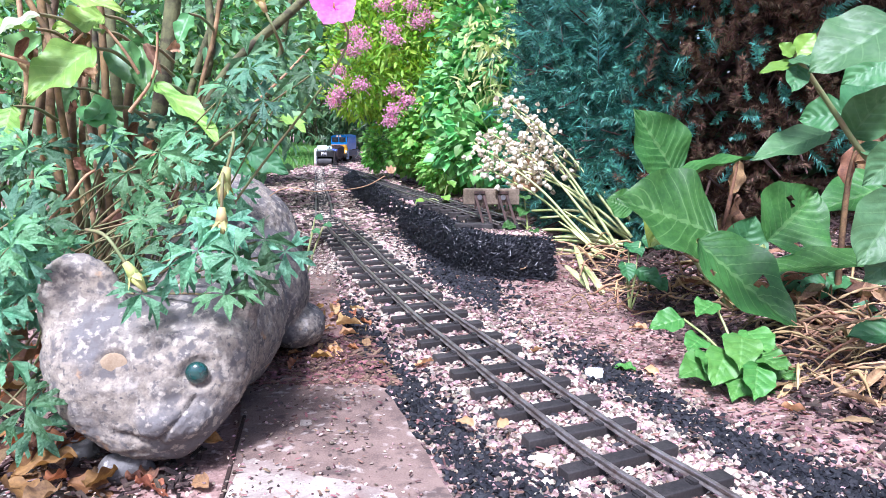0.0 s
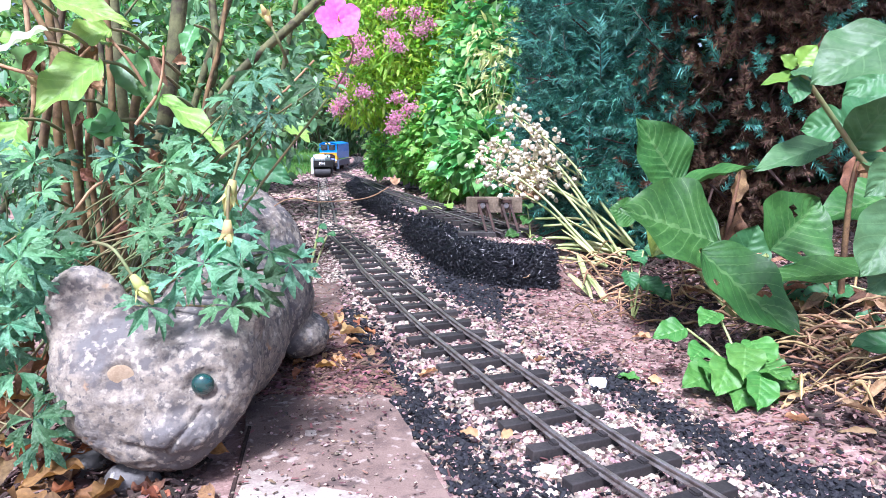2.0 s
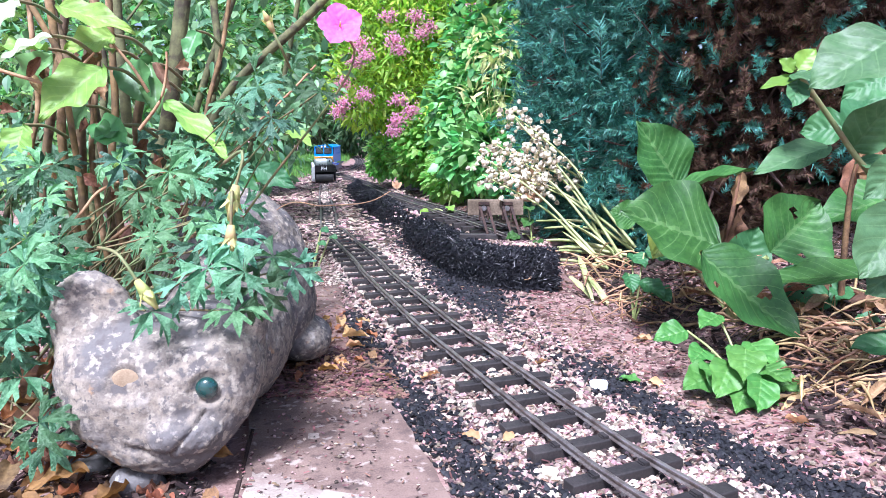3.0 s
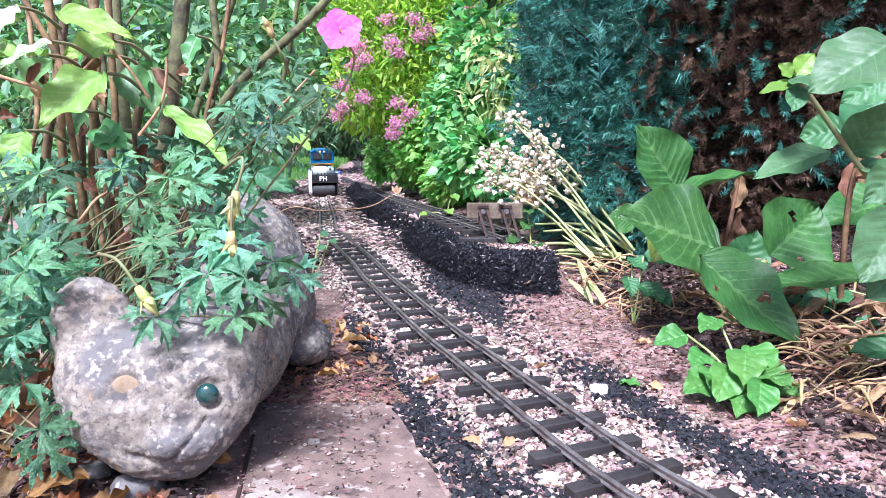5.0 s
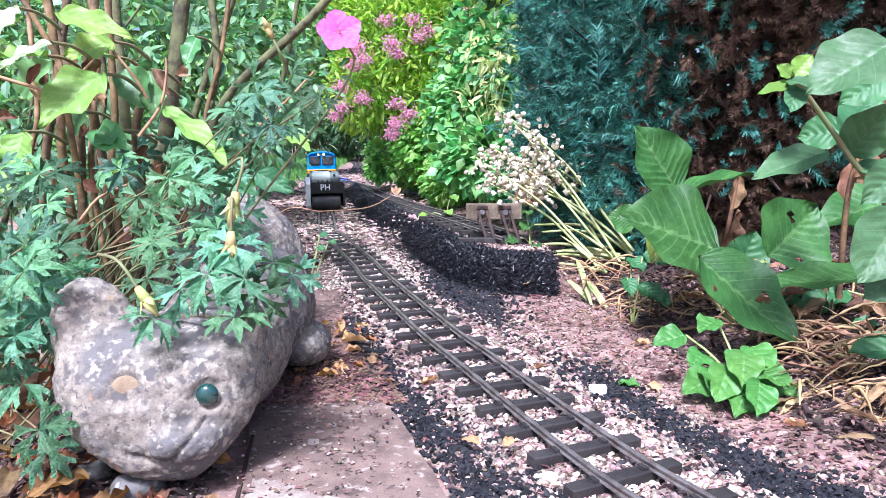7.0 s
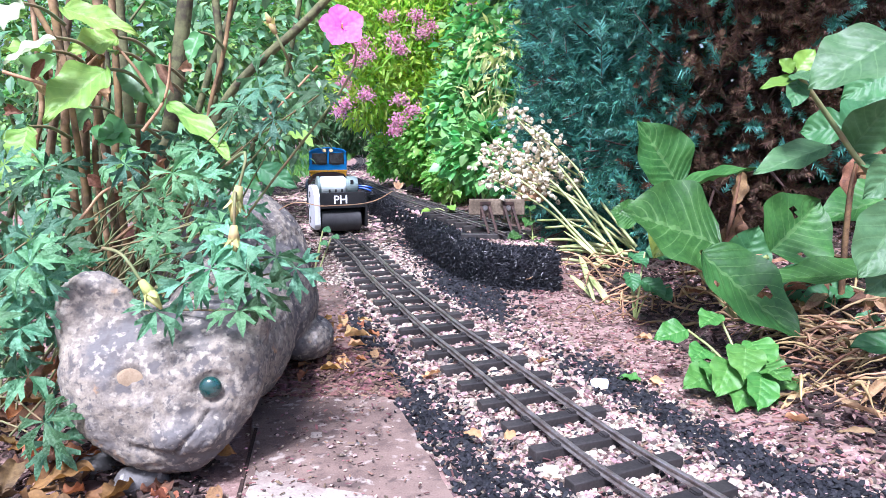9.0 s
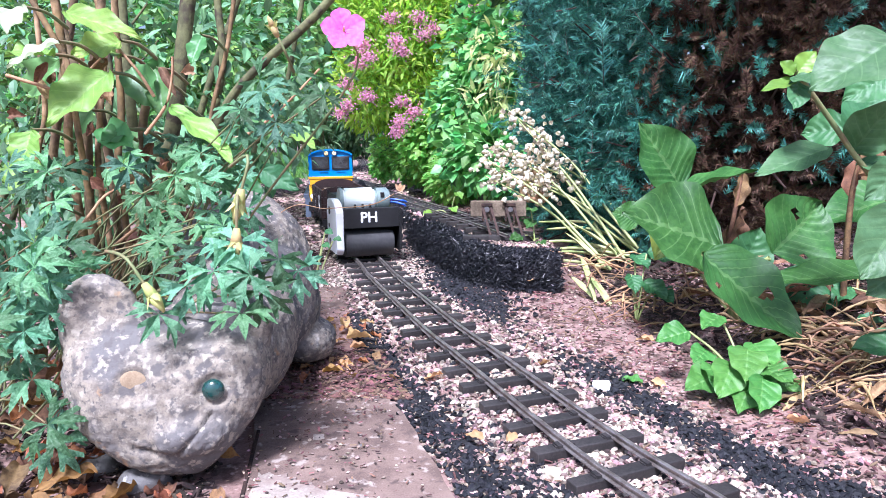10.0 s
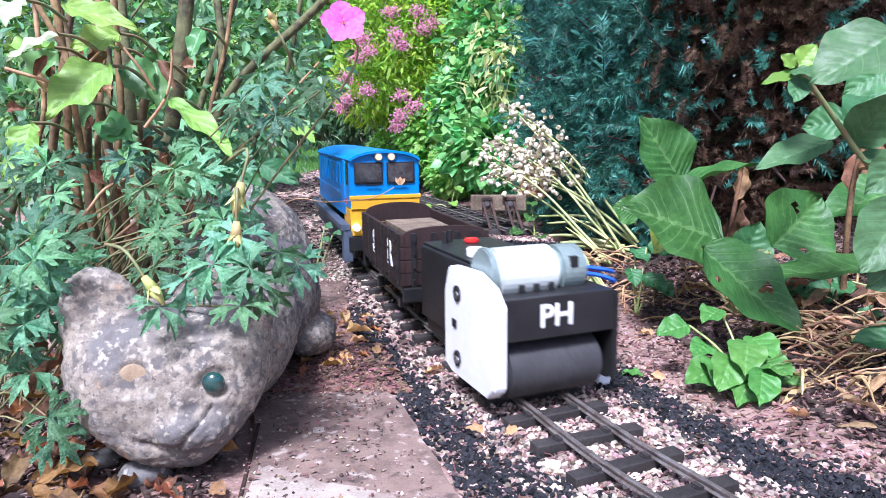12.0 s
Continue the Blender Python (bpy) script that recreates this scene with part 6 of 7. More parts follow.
def flopped_stalks():
    """Stalks fallen over to the siding, with cream bells at their ends."""
    r = np.random.default_rng(61)
    s = empty("seeding_bluebells", label="flopped pale stalks with clusters of cream seed bells", category="plant")
    roots = [(0.265, 0.980, 0.035), (0.241, 0.980, 0.027), (0.277, 1.000, 0.056), (0.222, 0.960, 0.018)]
    ends = [(0.088, 1.120, 0.240), (0.104, 1.100, 0.223), (0.058, 1.120, 0.180), (0.045, 1.120, 0.171), (0.075, 1.100, 0.142), (0.067, 1.120, 0.189), (0.126, 1.100, 0.180), (0.053, 1.100, 0.138), (0.101, 1.100, 0.146), (0.144, 1.100, 0.163)]
    bells = []
    for k, e in enumerate(ends):
        a = np.array(roots[k % 4]) + r.normal(0, .008, 3)
        e = np.array(e)
        m = a * .5 + e * .5 + np.array([0, 0, .012 + .01 * r.random()])
        path, _ = smooth_path([a, a * .8 + e * .2 + [0, 0, .008], m, e], 0.006)
        v, t = tube_np(path, np.linspace(.0024, .0011, len(path)), 6)
        thing_np("stalk", v, t, M_STALK, s, "pale green arching stalk", smooth=True)
        tail = path[int(len(path) * .62):]
        for j in range(44):
            c = tail[r.integers(len(tail))] + r.normal(0, 1, 3) * [.010, .010, .010]
            bells.append(c)
    for k in range(7):
        a = np.array(roots[k % 4]) + r.normal(0, .01, 3)
        e = a + np.array([-.10 - .06 * r.random(), .06, -.02 + .05 * r.random()])
        path, _ = smooth_path([a, (a + e) / 2 + [0, 0, .012], e], .006)
        v, t = tube_np(path, np.linspace(.0027, .0018, len(path)), 6)
        thing_np("stalk", v, t, M_STALK, s, "pale green arching stalk", smooth=True)
    bells = np.array(bells)
    n = len(bells)
    ring = np.arange(6) * math.pi / 3
    bv = np.array([(0, 0, -.5)] + [(.38 * math.cos(a), .38 * math.sin(a), -.28) for a in ring] + [(.46 * math.cos(a), .46 * math.sin(a), .12) for a in ring] + [((.62 if k % 2 else .4) * math.cos(a), (.62 if k % 2 else .4) * math.sin(a), .45) for k, a in enumerate(ring)])
    bt = np.array([(0, 1 + (k + 1) % 6, 1 + k) for k in range(6)] + [f for o in (1, 7) for k in range(6) for f in ((o + k, o + (k + 1) % 6, o + 6 + (k + 1) % 6), (o + k, o + 6 + (k + 1) % 6, o + 6 + k))])
    for q in np.array_split(np.arange(n), 10):
        v, t = scatter(bv, bt, bells[q], random_rot(r, len(q)), r.uniform(.0054, .0088, len(q)))
        tagged(thing_np("bell_cluster", v, t, M_BELL, s, "cluster of cream papery bells", smooth=True), kind="stuff")
    for k, (a, b, w) in enumerate([((0.167, 0.900, 0.045), (0.178, 0.820, -0.002), .014), ((0.171, 0.860, 0.027), (0.197, 0.800, -0.008), .013), ((0.154, 0.880, 0.023), (0.175, 0.840, 0.003), .010), ((0.205, 0.920, 0.026), (0.165, 1.000, 0.068), .014), ((0.229, 0.960, 0.038), (0.163, 1.020, 0.086), .012)]):
        big_leaf(s, a, b, w, M_STALK, (.3, -.6, .8), 10 * k - 15, .4, .06, .5, .4, 330 + k, "strap_leaf", 3)
    big_leaf(s, (0.104, 1.080, 0.113), (0.157, 1.100, 0.129), .06, M_STRAW, (0, -1, .3), 0, .5, .1, .2, 1, 3, "dry_leaf")


flopped_stalks()


def conifer():
    """Spruce: dark twigs that carry needles all round; blue-green outside, dead and brown inside."""
    r = np.random.default_rng(71)
    c = empty("spruce_bush", label="blue spruce bush with a brown dead inner side", category="conifer")
    centre = np.array((0.53, 1.25, 0.0))
    stem_part(c, [(0.53, 1.25, 0.0), (0.54, 1.24, .4), (0.53, 1.27, 1.0)], .03, .015, M_TWIG, "trunk", "dark trunk", 9)
    def sprigs(n, lo, hi, zlo, zhi, reach, size, material, name, label, spread):
        a = r.uniform(lo, hi, n)
        z = r.uniform(zlo, zhi, n)
        rad = reach * (0.72 + 0.33 * r.random(n)) * np.interp(z, [0, .1, .5, .9, 1.3], [.85, 1, 1, 1.1, .7])
        out = np.column_stack([np.cos(a), np.sin(a), 0 * a])
        p = centre + out * rad[:, None] + np.column_stack([0 * z, 0 * z, z])
        d = out + r.normal(0, spread, (n, 3)) + [0, 0, .1]
        d /= np.linalg.norm(d, axis=1, keepdims=True)
        k = 64
        pos, dirs, lens, tw = [], [], [], []
        s = np.linspace(0, 1, k)
        size_n = size * r.uniform(.7, 1.3, n)
        base = (p - d * size_n[:, None] * .5)[:, None] + d[:, None] * (s[None, :, None] * size_n[:, None, None])
        ang = r.uniform(0, 6.28, (n, k))
        u = np.cross(d, [0, 0, 1.0])
        u /= np.linalg.norm(u, axis=1, keepdims=True) + 1e-6
        w = np.cross(d, u)
        side = np.cos(ang)[..., None] * u[:, None] + np.sin(ang)[..., None] * w[:, None]
        nd = side * .8 + d[:, None] * .62
        ln = size_n[:, None] * .26 * (1 - .35 * s[None]) * r.uniform(.8, 1.2, (n, k))
        tip = base + nd * ln[..., None]
        wd = np.cross(nd, side + .3) * .00125
        v = np.stack([base - wd, base + wd, tip], 2).reshape(-1, 3)
        t = np.arange(len(v)).reshape(-1, 3)
        b2 = np.stack([base[:, 0], base[:, -1]], 1)
        wv = u * .0008
        tv = np.stack([b2[:, 0] - wv, b2[:, 0] + wv, b2[:, 1]], 1).reshape(-1, 3)
        tagged(thing_np("twigs", tv, np.arange(len(tv)).reshape(-1, 3), M_TWIG, c), kind="stuff")
        ob = thing_np(name, v, t, material, c, label)
        tagged(ob, kind="stuff")
    sprigs(2700, radians(135), radians(228), .02, .66, .385, .056, M_NEEDLE, "needles", "blue-green needles", .95)
    sprigs(300, radians(140), radians(236), .05, .66, .41, .078, M_NEEDLE, "needles", "blue-green needles", .8)
    sprigs(700, radians(150), radians(310), .02, .65, .30, .055, M_DEADNEEDLE, "dead_needles", "brown dead needles", .5)
    sprigs(1000, radians(220), radians(330), .02, .66, .39, .042, M_DEADNEEDLE, "dead_needles", "brown dead needles", .5)
    sprigs(450, radians(200), radians(345), .02, .70, .25, .07, M_DEADNEEDLE, "dead_needles", "brown dead needles", .6)
    sprigs(190, radians(228), radians(310), .12, .66, .42, .042, M_NEEDLE, "needles", "blue-green needles", .4)
    # Unseen overhang above the view, added to shade the dead side below.
    sprigs(1800, radians(228), radians(340), .60, 1.25, .54, .095, M_NEEDLE, "needles", "blue-green needles", .6)
    pieces = []
    for k in range(150):
        a, z = r.uniform(radians(140), radians(330)), r.uniform(.02, .8)
        o = np.array((math.cos(a), math.sin(a), 0))
        path = np.array([centre + [0, 0, z], centre + o * .2 + [0, 0, z + r.normal(0, .04)], centre + o * .41 + [0, 0, z + r.normal(0, .08)]])
        pieces.append(tube_np(path, [.005, .003, .001], 5))
    v, t = merge(pieces)
    tagged(thing_np("branches", v, t, M_TWIG, c, "dark bare branches"), kind="stuff")


conifer()
# Added dark backing: shuts out sky and stands for shade between the sprigs.
shrub("dark_shrub", "dark leafy backing added behind the spruce for its shaded gaps", "shrub", (0.9, 1.3, 0), [((0.75, 1.15, .25), (.22, .2, .3)), ((0.95, 1.0, .4), (.25, .25, .45)), ((0.8, 1.6, .5), (.4, .3, .6)), ((0.5, 1.9, .6), (.45, .3, .7)), ((1.3, 1.2, .6), (.4, .4, .7)), ((0.75, 1.65, .4), (.4, .2, .5)), ((0.55, 1.62, .5), (.35, .12, .5)), ((0.95, 1.45, .3), (.3, .15, .4)), ((0.62, 1.5, .75), (.4, .15, .3)), ((0.9, 1.35, .7), (.3, .2, .3))], 27000, LEAF, 0.025, 0.05, M_HEDGE, 41)


def dock():
    d = empty("dock_plant", label="broad veined dock leaves with holes rising from dry litter", category="plant")
    spec = [((0.260, 0.800, 0.142), (0.212, 0.790, 0.217), .075, M_DOCK, (.3, -1, .2), .05), ((0.233, 0.740, 0.141), (0.301, 0.700, 0.176), .05, M_DOCK, (.1, -.25, 1), .10),
            ((0.258, 0.660, 0.097), (0.161, 0.640, 0.139), .105, M_DOCK, (.1, -.75, .7), .06), ((0.247, 0.720, 0.137), (0.207, 0.700, 0.077), .06, M_YDOCK, (-.1, -1, .3), .05),
            ((0.218, 0.600, 0.102), (0.294, 0.560, 0.038), .075, M_DOCK, (.35, -.8, .6), .05), ((0.307, 0.660, 0.089), (0.363, 0.680, 0.140), .085, M_DOCK, (.2, -1, .35), .08),
            ((0.377, 0.600, 0.084), (0.287, 0.660, 0.067), .05, M_DOCK, (0, -.4, 1), .06), ((0.461, 0.720, 0.137), (0.367, 0.700, 0.122), .06, M_DOCK, (0, -.6, .9), .1),
            ((0.337, 0.720, 0.049), (0.407, 0.700, 0.047), .05, M_DARKLEAF, (0, -.8, .6), .1), ((0.215, 0.800, 0.104), (0.185, 0.800, 0.117), .04, M_DOCK, (0, -.9, .5), .1),
            ((0.309, 0.740, 0.057), (0.329, 0.740, 0.105), .05, M_DARKLEAF, (0, -1, .3), .1)]
    foot = Vector((0.284, 0.680, 0.063))
    foot.z = 0.02
    for k, (a, b, w, m, up, cu) in enumerate(spec):
        big_leaf(d, a, b, w, m, up, 0, .42, cu, .22, .35, 100 + k, holes=k in (4, 5))
        f = foot if k not in (6, 7, 8) else Vector((0.44, 0.72, 0.03))
        c = Vector(a)
        stem_part(d, [tuple(f), tuple(f.lerp(c, .55) + Vector((0, 0, .015))), a], .0034, .0024, M_STALK, "leaf_stalk", "fleshy green stalk", 7)
    for pts in ([(0.294, 0.750, 0.061), (0.307, 0.760, 0.115), (0.317, 0.770, 0.163)], [(0.376, 0.660, 0.142), (0.386, 0.660, 0.194), (0.396, 0.660, 0.249)], [(0.445, 0.740, 0.135), (0.440, 0.740, 0.210), (0.451, 0.740, 0.288)]):
        foot_p = (pts[0][0], pts[0][1], .02)
        stem_part(d, [foot_p] + pts, .0032, .0022, M_DEAD, "dry_stalk", "brown withered stalk", 6)
        for k in range(3):
            a, b = Vector(pts[k % 2]), Vector(pts[k % 2 + 1])
            big_leaf(d, tuple(a.lerp(b, .2 * k)), tuple(b + Vector((.008 * (k - 1), -.004 * k, .01 * k - .01))), .016 + .003 * k, M_DEAD, (.4 * (k - 1), -1, .2), 30 * (k - 1), .45, .08, .9, 1.6, 310 + k, "withered_leaf", 4)


dock()


def broad_stem():
    s = empty("fuchsia_stem", label="leaning stem with pale broad leaves in opposite pairs", category="plant")
    stem = [(0.36, 0.50, 0.0), (0.342, 0.520, 0.126), (0.293, 0.520, 0.194), (0.253, 0.510, 0.239), (0.240, 0.500, 0.248)]
    stem_part(s, stem, .0035, .0016, M_GSTEM, "stem", "reddish green stem", 8)
    spec = [((0.284, 0.460, 0.266), (0.226, 0.450, 0.235), .048, M_FUCHSIA, (.1, -.6, .8)), ((0.275, 0.510, 0.194), (0.212, 0.490, 0.181), .028, M_FUCHSIA, (0, -.6, .9)), ((0.302, 0.530, 0.198), (0.325, 0.540, 0.241), .04, M_DARKLEAF, (-.2, -1, .3)),
            ((0.301, 0.530, 0.190), (0.314, 0.500, 0.227), .036, M_FUCHSIA, (0, -.8, .5)), ((0.242, 0.500, 0.242), (0.213, 0.490, 0.236), .012, M_LIME, (0, -.6, .9)), ((0.243, 0.500, 0.241), (0.233, 0.480, 0.222), .018, M_FUCHSIA, (0, -1, .3)),
            ((0.242, 0.500, 0.246), (0.254, 0.500, 0.262), .016, M_LIME, (0, -.9, .5)), ((0.240, 0.500, 0.244), (0.244, 0.480, 0.240), .018, M_FUCHSIA, (0, -1, .4)), ((0.314, 0.540, 0.183), (0.327, 0.500, 0.180), .034, M_FUCHSIA, (0, -.7, .7)),
            ((0.325, 0.580, 0.208), (0.294, 0.600, 0.204), .034, M_DARKLEAF, (0, -1, .4)), ((0.311, 0.500, 0.249), (0.275, 0.500, 0.227), .03, M_DARKLEAF, (0, -.8, .5)),
            ((0.300, 0.460, 0.157), (0.264, 0.440, 0.112), .045, M_FUCHSIA, (-.2, -1, .3)), ((0.308, 0.460, 0.123), (0.275, 0.450, 0.099), .035, M_FUCHSIA, (0, -1, .4)), ((0.346, 0.500, 0.049), (0.296, 0.500, 0.049), .03, M_DARKLEAF, (0, -.5, 1)),
            ((0.240, 0.500, 0.246), (0.230, 0.500, 0.255), .012, M_LIME, (0, -.9, .4)), ((0.310, 0.470, 0.189), (0.280, 0.470, 0.159), .03, M_FUCHSIA, (0, -.9, .4))]
    for k, (a, b, w, m, up) in enumerate(spec):
        big_leaf(s, a, b, w, m, up, 0, .45, .08, .22, .5, 130 + k, rows=6)


broad_stem()


def seedling(root, spots, label, size, material=None, seed=1):
    r = random.Random(seed)
    s = empty("seedling", label=label, category="plant")
    for k, c in enumerate(spots):
        c = Vector(c)
        d = Vector((c.x - root[0], -.02, 0)).normalized() + Vector((r.uniform(-.3, .3), r.uniform(-.6, .1), r.uniform(-.7, .1)))
        L = size * r.uniform(.8, 1.2)
        b = c - d.normalized() * L * .5
        big_leaf(s, tuple(b), tuple(b + d.normalized() * L), L * .8, material or M_SEEDLING, (r.uniform(-.3, .3), -.7, 1), 0, .38, .12, .25, .6, 150 + k + seed * 9, rows=5)
        stem_part(s, [tuple(root), tuple((Vector(root) + b) / 2 + Vector((0, 0, .006))), tuple(b)], .0012, .0010, M_STALK, "leaf_stalk", n=5)


seedling((0.235, 0.53, 0.0), [(0.179, 0.550, 0.044), (0.210, 0.550, 0.055), (0.199, 0.540, 0.030), (0.208, 0.520, 0.021), (0.227, 0.530, 0.031), (0.236, 0.510, 0.020), (0.216, 0.490, 0.014), (0.254, 0.540, 0.021), (0.215, 0.510, 0.020), (0.231, 0.490, 0.010), (0.195, 0.520, 0.016), (0.222, 0.505, 0.034), (0.243, 0.525, 0.036), (0.250, 0.505, 0.018), (0.205, 0.500, 0.024), (0.224, 0.480, 0.020), (0.240, 0.495, 0.030)], "bright green seedling with heart-shaped leaves on bark", .034, None, 1)
seedling((0.20, 0.74, 0.0), [(0.196, 0.740, 0.045), (0.214, 0.720, 0.043), (0.209, 0.760, 0.066), (0.230, 0.760, 0.072), (0.223, 0.720, 0.037)], "small dark green seedling among straw", .032, M_DARKLEAF, 2)
seedling((0.12, 1.0, 0.05), [(0.113, 1.000, 0.076), (0.127, 0.980, 0.051), (0.116, 1.000, 0.096), (0.093, 1.000, 0.056)], "small weed growing at the bank's end", .024, M_DOCK, 3)
seedling((0.47, 0.62, 0.02), [(0.374, 0.660, 0.051), (0.353, 0.660, 0.045), (0.328, 0.550, 0.010), (0.368, 0.600, 0.034)], "dark shaded seedling leaves among litter", .035, M_DARKLEAF, 4)
seedling((0.0, 1.32, 0.05), [(-0.014, 1.300, 0.049), (-0.041, 1.320, 0.052), (0.006, 1.300, 0.064), (0.017, 1.300, 0.090)], "pale weed beside the siding rails", .026, M_LIME, 5)


# ---- litter ----
def dry_strips(label, spots, seed, lmin=.04, lmax=.10, n_each=7, material=None):
    r = np.random.default_rng(seed)
    g = empty("dry_litter", label=label, category="plant litter")
    for c in spots:
        pieces = []
        for k in range(n_each):
            L = r.uniform(lmin, lmax)
            a = r.uniform(0, 6.28)
            p0 = np.array(c) + r.normal(0, 1, 3) * [.022, .03, .008]
            p0[2] = max(p0[2], float(ground_z(p0[0], p0[1])) + .003)
            d = np.array((math.cos(a), math.sin(a) * .6, r.normal(0, .2)))
            path, _ = smooth_path([p0 - d * L / 2, p0 + [0, 0, r.uniform(0, .018)], p0 + d * L / 2 + [0, 0, r.normal(0, .008)]], .006)
            path[:, 2] = np.maximum(path[:, 2], ground_z(path[:, 0], path[:, 1]) + .002)
            v, t = tube_np(path, np.sin(np.linspace(.3, 2.9, len(path))) * r.uniform(.0006, .0016), 4)
            tw = np.sin(np.arange(len(v)) * .7) * .0008
            v[:, 2] += tw
            pieces.append((v, t))
        v, t = merge(pieces)
        thing_np("dry_stems", v, t, material or M_STRAW, g, smooth=True)
    return g


dry_strips("pale straw stems fallen at the edge of the bed", [(0.172, 0.900, 0.019), (0.193, 0.860, 0.013), (0.200, 0.800, 0.006), (0.210, 0.740, -0.005), (0.244, 0.720, 0.031), (0.200, 0.900, 0.034), (0.265, 0.700, 0.053), (0.280, 0.660, 0.018)], 81, n_each=9)
dry_strips("tangled dry brown stems under the broad leaves", [(0.304, 0.620, 0.029), (0.314, 0.580, 0.025), (0.346, 0.580, 0.040), (0.277, 0.540, 0.014), (0.291, 0.500, 0.019), (0.315, 0.500, 0.027), (0.300, 0.460, 0.017), (0.370, 0.700, 0.024), (0.425, 0.700, 0.042)], 82, n_each=13)


def dead_leaf(c, size, seed, material, label, wide=0.55):
    r = random.Random(seed)
    me = big_leaf_mesh("dead_leaf", size, size * wide, .45, r.uniform(.1, .4), r.uniform(.3, .9), 1.1, seed, material, 5)
    ob = new("dead_leaf", me)
    x, y, z = c
    ob.matrix_basis = pose(x, y, max(z, float(ground_z(x, y)) + .004), r.uniform(-12, 18), r.uniform(-35, 35), r.uniform(0, 360))
    return tagged(ob, label, "dead leaf", "fallen leaves")


for k, (c, s) in enumerate([((-0.023, 0.556, 0.003), .020), ((-0.059, 0.565, 0.003), .022), ((0.230, 0.456, 0.005), .024), ((-0.103, 0.660, 0.010), .026), ((-0.097, 0.680, 0.013), .022), ((-0.097, 0.640, 0.007), .020), ((0.034, 0.420, 0.012), .013), ((0.020, 0.430, 0.009), .014), ((0.087, 0.600, 0.004), .014), ((-0.094, 0.700, 0.016), .02), ((0.197, 0.660, -0.002), .018), ((0.163, 0.550, 0.001), .016), ((-0.114, 0.700, 0.016), .022), ((-0.069, 0.620, 0.008), .016)]):
    dead_leaf(c, s, 200 + k, M_YELLOWLEAF, "curled yellow fallen leaf on the gravel")
for k, (c, s) in enumerate([((-0.221, 0.390, 0.005), .034), ((-0.237, 0.380, 0.005), .030), ((-0.241, 0.370, 0.005), .03), ((-0.248, 0.420, 0.063), .035), ((-0.262, 0.430, 0.068), .03), ((-0.210, 0.400, 0.028), .025), ((-0.180, 0.370, 0.003), .026), ((-0.164, 0.360, 0.002), .022), ((-0.129, 0.360, 0.005), .018), ((-0.251, 0.550, 0.129), .03), ((-0.244, 0.560, 0.132), .028), ((-0.258, 0.540, 0.126), .03), ((-0.236, 0.400, 0.020), .03), ((-0.243, 0.460, 0.093), .03), ((-0.151, 0.600, 0.025), .02), ((-0.195, 0.360, 0.002), .025)]):
    dead_leaf(c, s, 230 + k, M_DEAD, "brown curled dead leaf in the bed")
M_ORANGE = mat("orange_dead_leaf", (0.34, 0.17, 0.06), (0.19, 0.09, 0.038), 90, 0.7, spread=0.4, per="object", bump=0.5, trans=0.25)
ro = random.Random(19)
for k in range(44):
    x, y = ro.uniform(-0.30, -0.155), ro.uniform(0.33, 0.46)
    if k > 30:
        x, y = ro.uniform(-0.36, -0.25), ro.uniform(0.40, 0.55)
    dead_leaf((x, y, float(ground_z(x, y)) + ro.uniform(.006, .02)), ro.uniform(.018, .036), 400 + k, M_ORANGE if k % 3 else M_DEAD, "curled orange-brown dead leaf beside the stone cat")
for k in range(26):
    x, y = ro.gauss(-0.112, 0.016), ro.uniform(0.56, 0.75)
    dead_leaf((x, y, float(ground_z(x, y)) + ro.uniform(.003, .008)), ro.uniform(.010, .020), 460 + k, M_YELLOWLEAF if k % 2 else M_ORANGE, "small curled leaf fallen beside the track")
rl = random.Random(9)
for k in range(190):
    y = rl.uniform(0.40, 0.82)
    x = rl.uniform(0.25, 0.33 + 0.3 * y) + (0.02 if y > 0.55 else 0.0)
    dead_leaf((x, y, float(ground_z(x, y)) + rl.uniform(.004, .026)), rl.uniform(.5, 1.1) * (0.030 if y < 0.52 else 0.052), 560 + k, M_DEAD if k % 4 == 0 else M_DRY, "crumpled dry tan leaf heaped under the broad leaves", 0.24)


def dry_flower_stalk():
    f = empty("withered_stalk", label="thin arching dry stalk with a withered yellow flower", category="plant")
    stem_part(f, [(-0.24, 0.68, 0.06), (-0.155, 0.640, 0.137), (-0.103, 0.580, 0.146), (-0.062, 0.540, 0.153), (-0.039, 0.520, 0.165)], .0005, .0004, M_STRAW, "stem", n=5)
    tip = (-0.038, 0.520, 0.165)
    for k in range(3):
        a = 0.9 + k * 0.6
        d = Vector((math.cos(a), -.3, math.sin(a)))
        big_leaf(f, tip, tuple(Vector(tip) + d * .0062), .0034, M_STRAW, (0, -1, .2), 0, .5, .2, .3, .5, 300 + k, "withered_petal", 3)


dry_flower_stalk()
seedling((-0.165, 0.80, 0.0), [(-0.140, 0.800, 0.095), (-0.129, 0.790, 0.088), (-0.142, 0.790, 0.081)], "small dull rosette beside the rails", .013, M_DARKLEAF, 6)


def chip(c, size, seed, material, label, category):
    bm = bmesh.new()
    bmesh.ops.create_icosphere(bm, subdivisions=2, radius=size)
    for v in bm.verts:
        v.co *= 1 + 0.5 * noise.noise(v.co / size * 1.2 + Vector((seed, 2, 0)))
        v.co.z *= 0.42
    ob = part("stone_chip", bm, material)
    ob.matrix_basis = pose(c[0], c[1], float(ground_z(c[0], c[1])) + size * .4, 5, -6, seed * 70)
    tagged(ob, label, category)


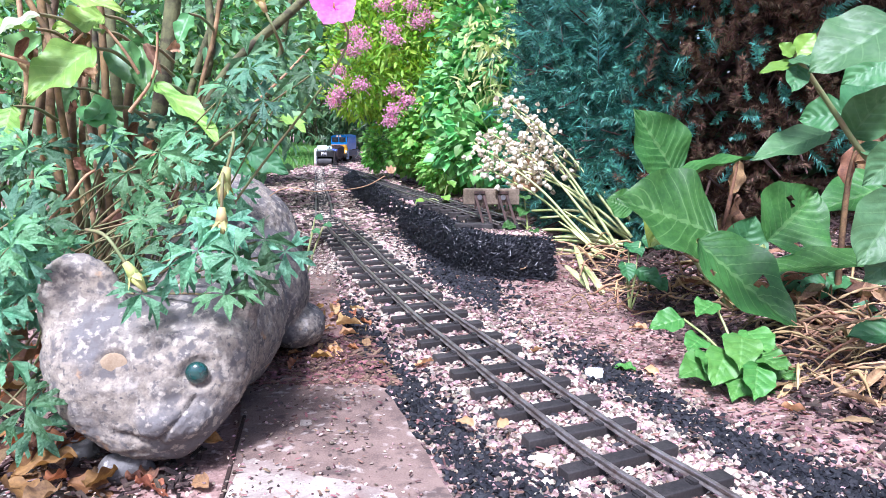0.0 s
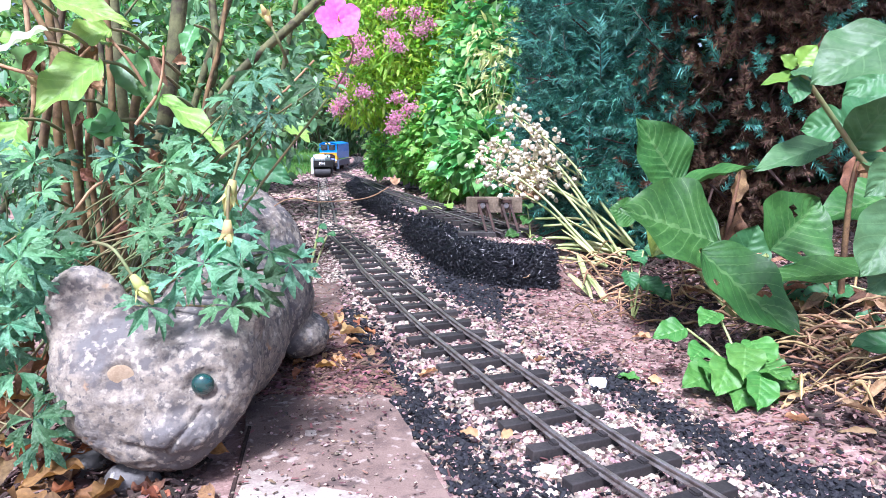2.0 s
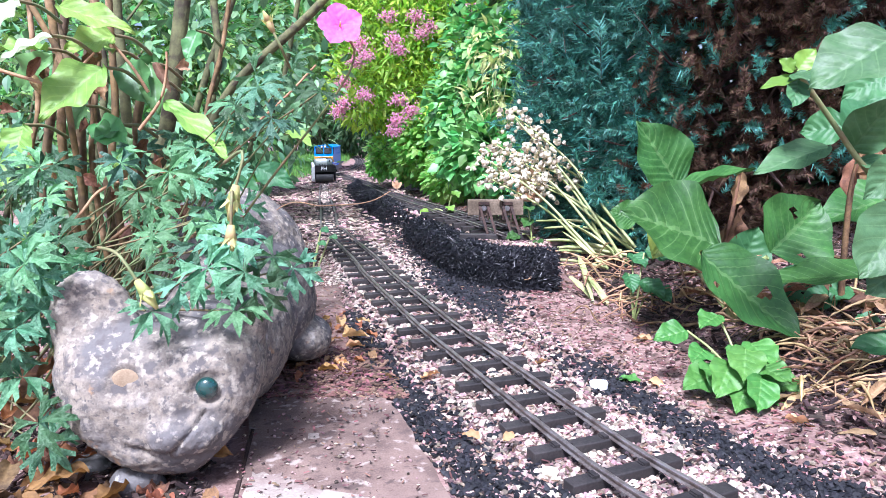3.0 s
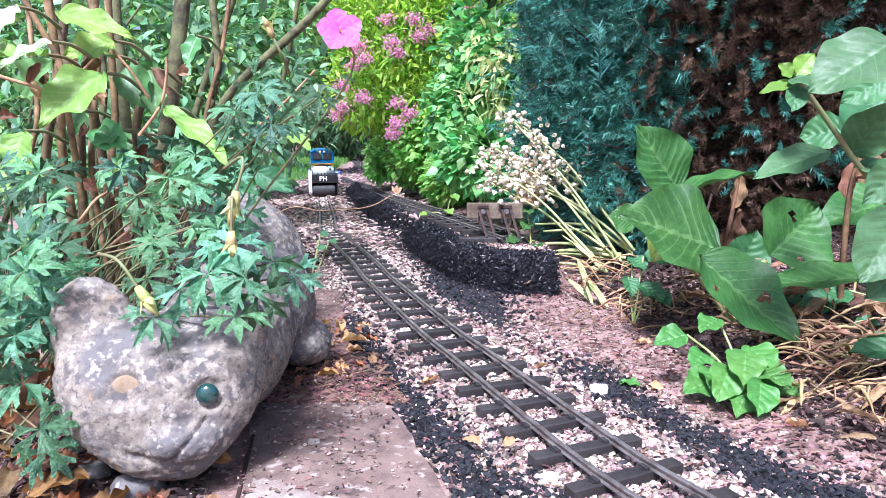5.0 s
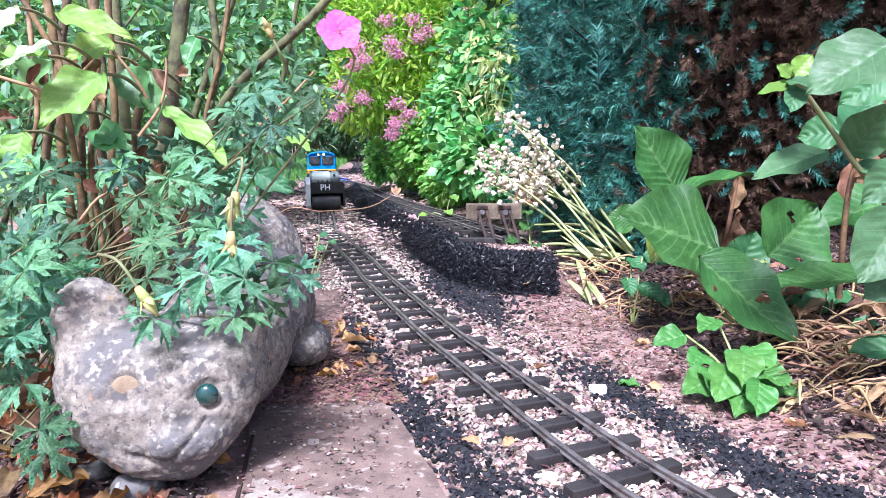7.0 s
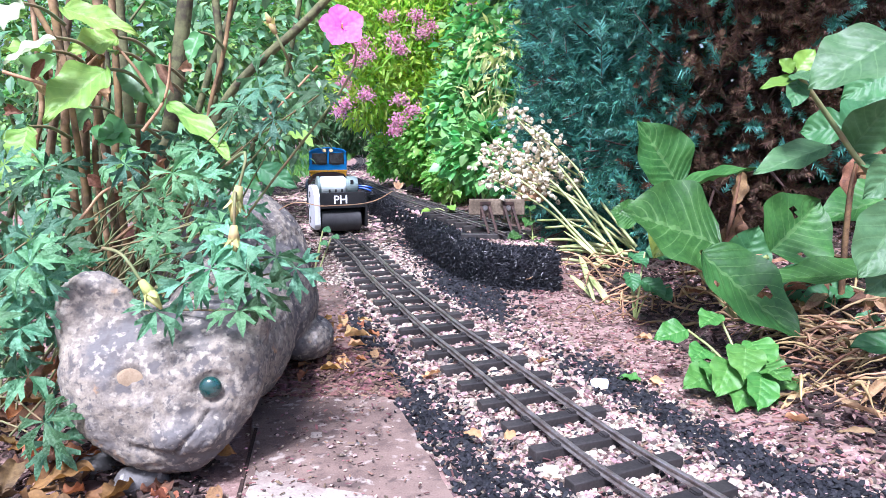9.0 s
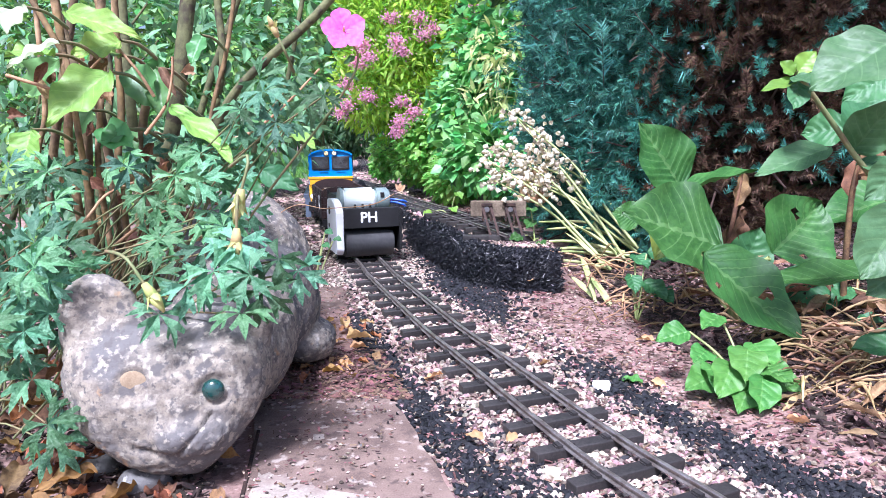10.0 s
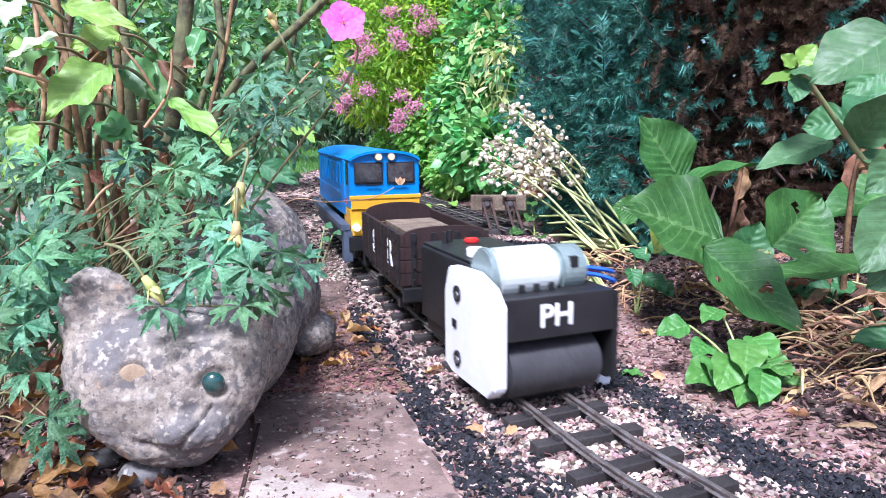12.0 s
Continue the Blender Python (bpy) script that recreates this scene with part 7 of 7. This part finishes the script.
chip((0.121, 0.542), .0075, 1, M_WHITE, "large white stone chip on the black chips", "stone")
chip((0.060, 0.395), .0060, 2, M_GRIT, "cream pebble beside a sleeper", "stone")
chip((-0.060, 0.43), .0055, 3, M_DARKSTONE, "small dark stone on the slab", "stone")
chip((-0.092, 0.445), .0065, 4, M_PALE_SLAB, "flat grey stone flake on the slab", "stone")
dead_leaf((0.155, 0.545, 0.004), .022, 520, M_SEEDLING, "fallen green leaf scrap on the gravel")
dead_leaf((0.345, 0.40, 0.004), .030, 521, M_RED, "dark red fallen leaf beside the track")


# ---- movement ----
ROLLER_Y = [(0, 3.86), (1, 3.70), (2, 3.46), (3, 3.20), (5, 2.56), (6, 2.26), (7, 1.98), (9, 1.385), (10, 1.09), (11, 0.795), (11.5, 0.640), (12, 0.496)]


def along(t):
    """How far the roller has come along the line at t seconds."""
    ts, yy = zip(*ROLLER_Y)
    order = np.argsort(LINE[:, 1])
    s = np.interp(yy, LINE[order, 1], LINE_S[order])
    co = np.polyfit(ts, s, 4)
    return float(np.polyval(co, t))


def on_line(s):
    return np.array([np.interp(s, LINE_S, LINE[:, k]) for k in (0, 1)])


def vehicle_pose(s, front, rear):
    """The pose of a vehicle whose zero is s along the line and which stands on axles at front and rear (its own y)."""
    a, b = on_line(s + front), on_line(s + rear)
    d = (a - b) / np.linalg.norm(a - b)
    o = a - d * front
    za, zb = float(fall(a[1])), float(fall(b[1]))
    slope = (za - zb) / (front - rear)
    return pose(o[0], o[1], RAIL_TOP + za - slope * front, math.degrees(math.atan(slope)), 0, math.degrees(math.atan2(d[1], d[0])) - 90)


def motions():
    times = [k * 0.25 for k in range(49)]
    for ob, off, f, r in ((CLEANER, 0.0, 0.0, -0.145), (OPEN_WAGON, -0.205, -0.045, -0.15), (LOCO, -0.470, -0.09, -0.31)):
        lean = Matrix.Translation((0, -0.115, 0)) @ pose(0, 0, 0, 0, 0, 2.5) @ Matrix.Translation((0, 0.115, 0)) if ob is CLEANER else Matrix.Identity(4)
        walk(ob, [(t, vehicle_pose(along(t) + off, f, r) @ lean) for t in times])
    fine = [k / 20 for k in range(241)]
    for sets, radius in (([ROLLER], 0.0215), (CLEANER_WHEELS + OPEN_WHEELS, 0.0125), (LOCO_WHEELS, 0.0145)):
        for ob in sets:
            p = ob.matrix_basis.translation.copy()
            walk(ob, [(t, pose(p.x, p.y, p.z, -math.degrees((along(t) - along(0)) / radius))) for t in fine])


motions()
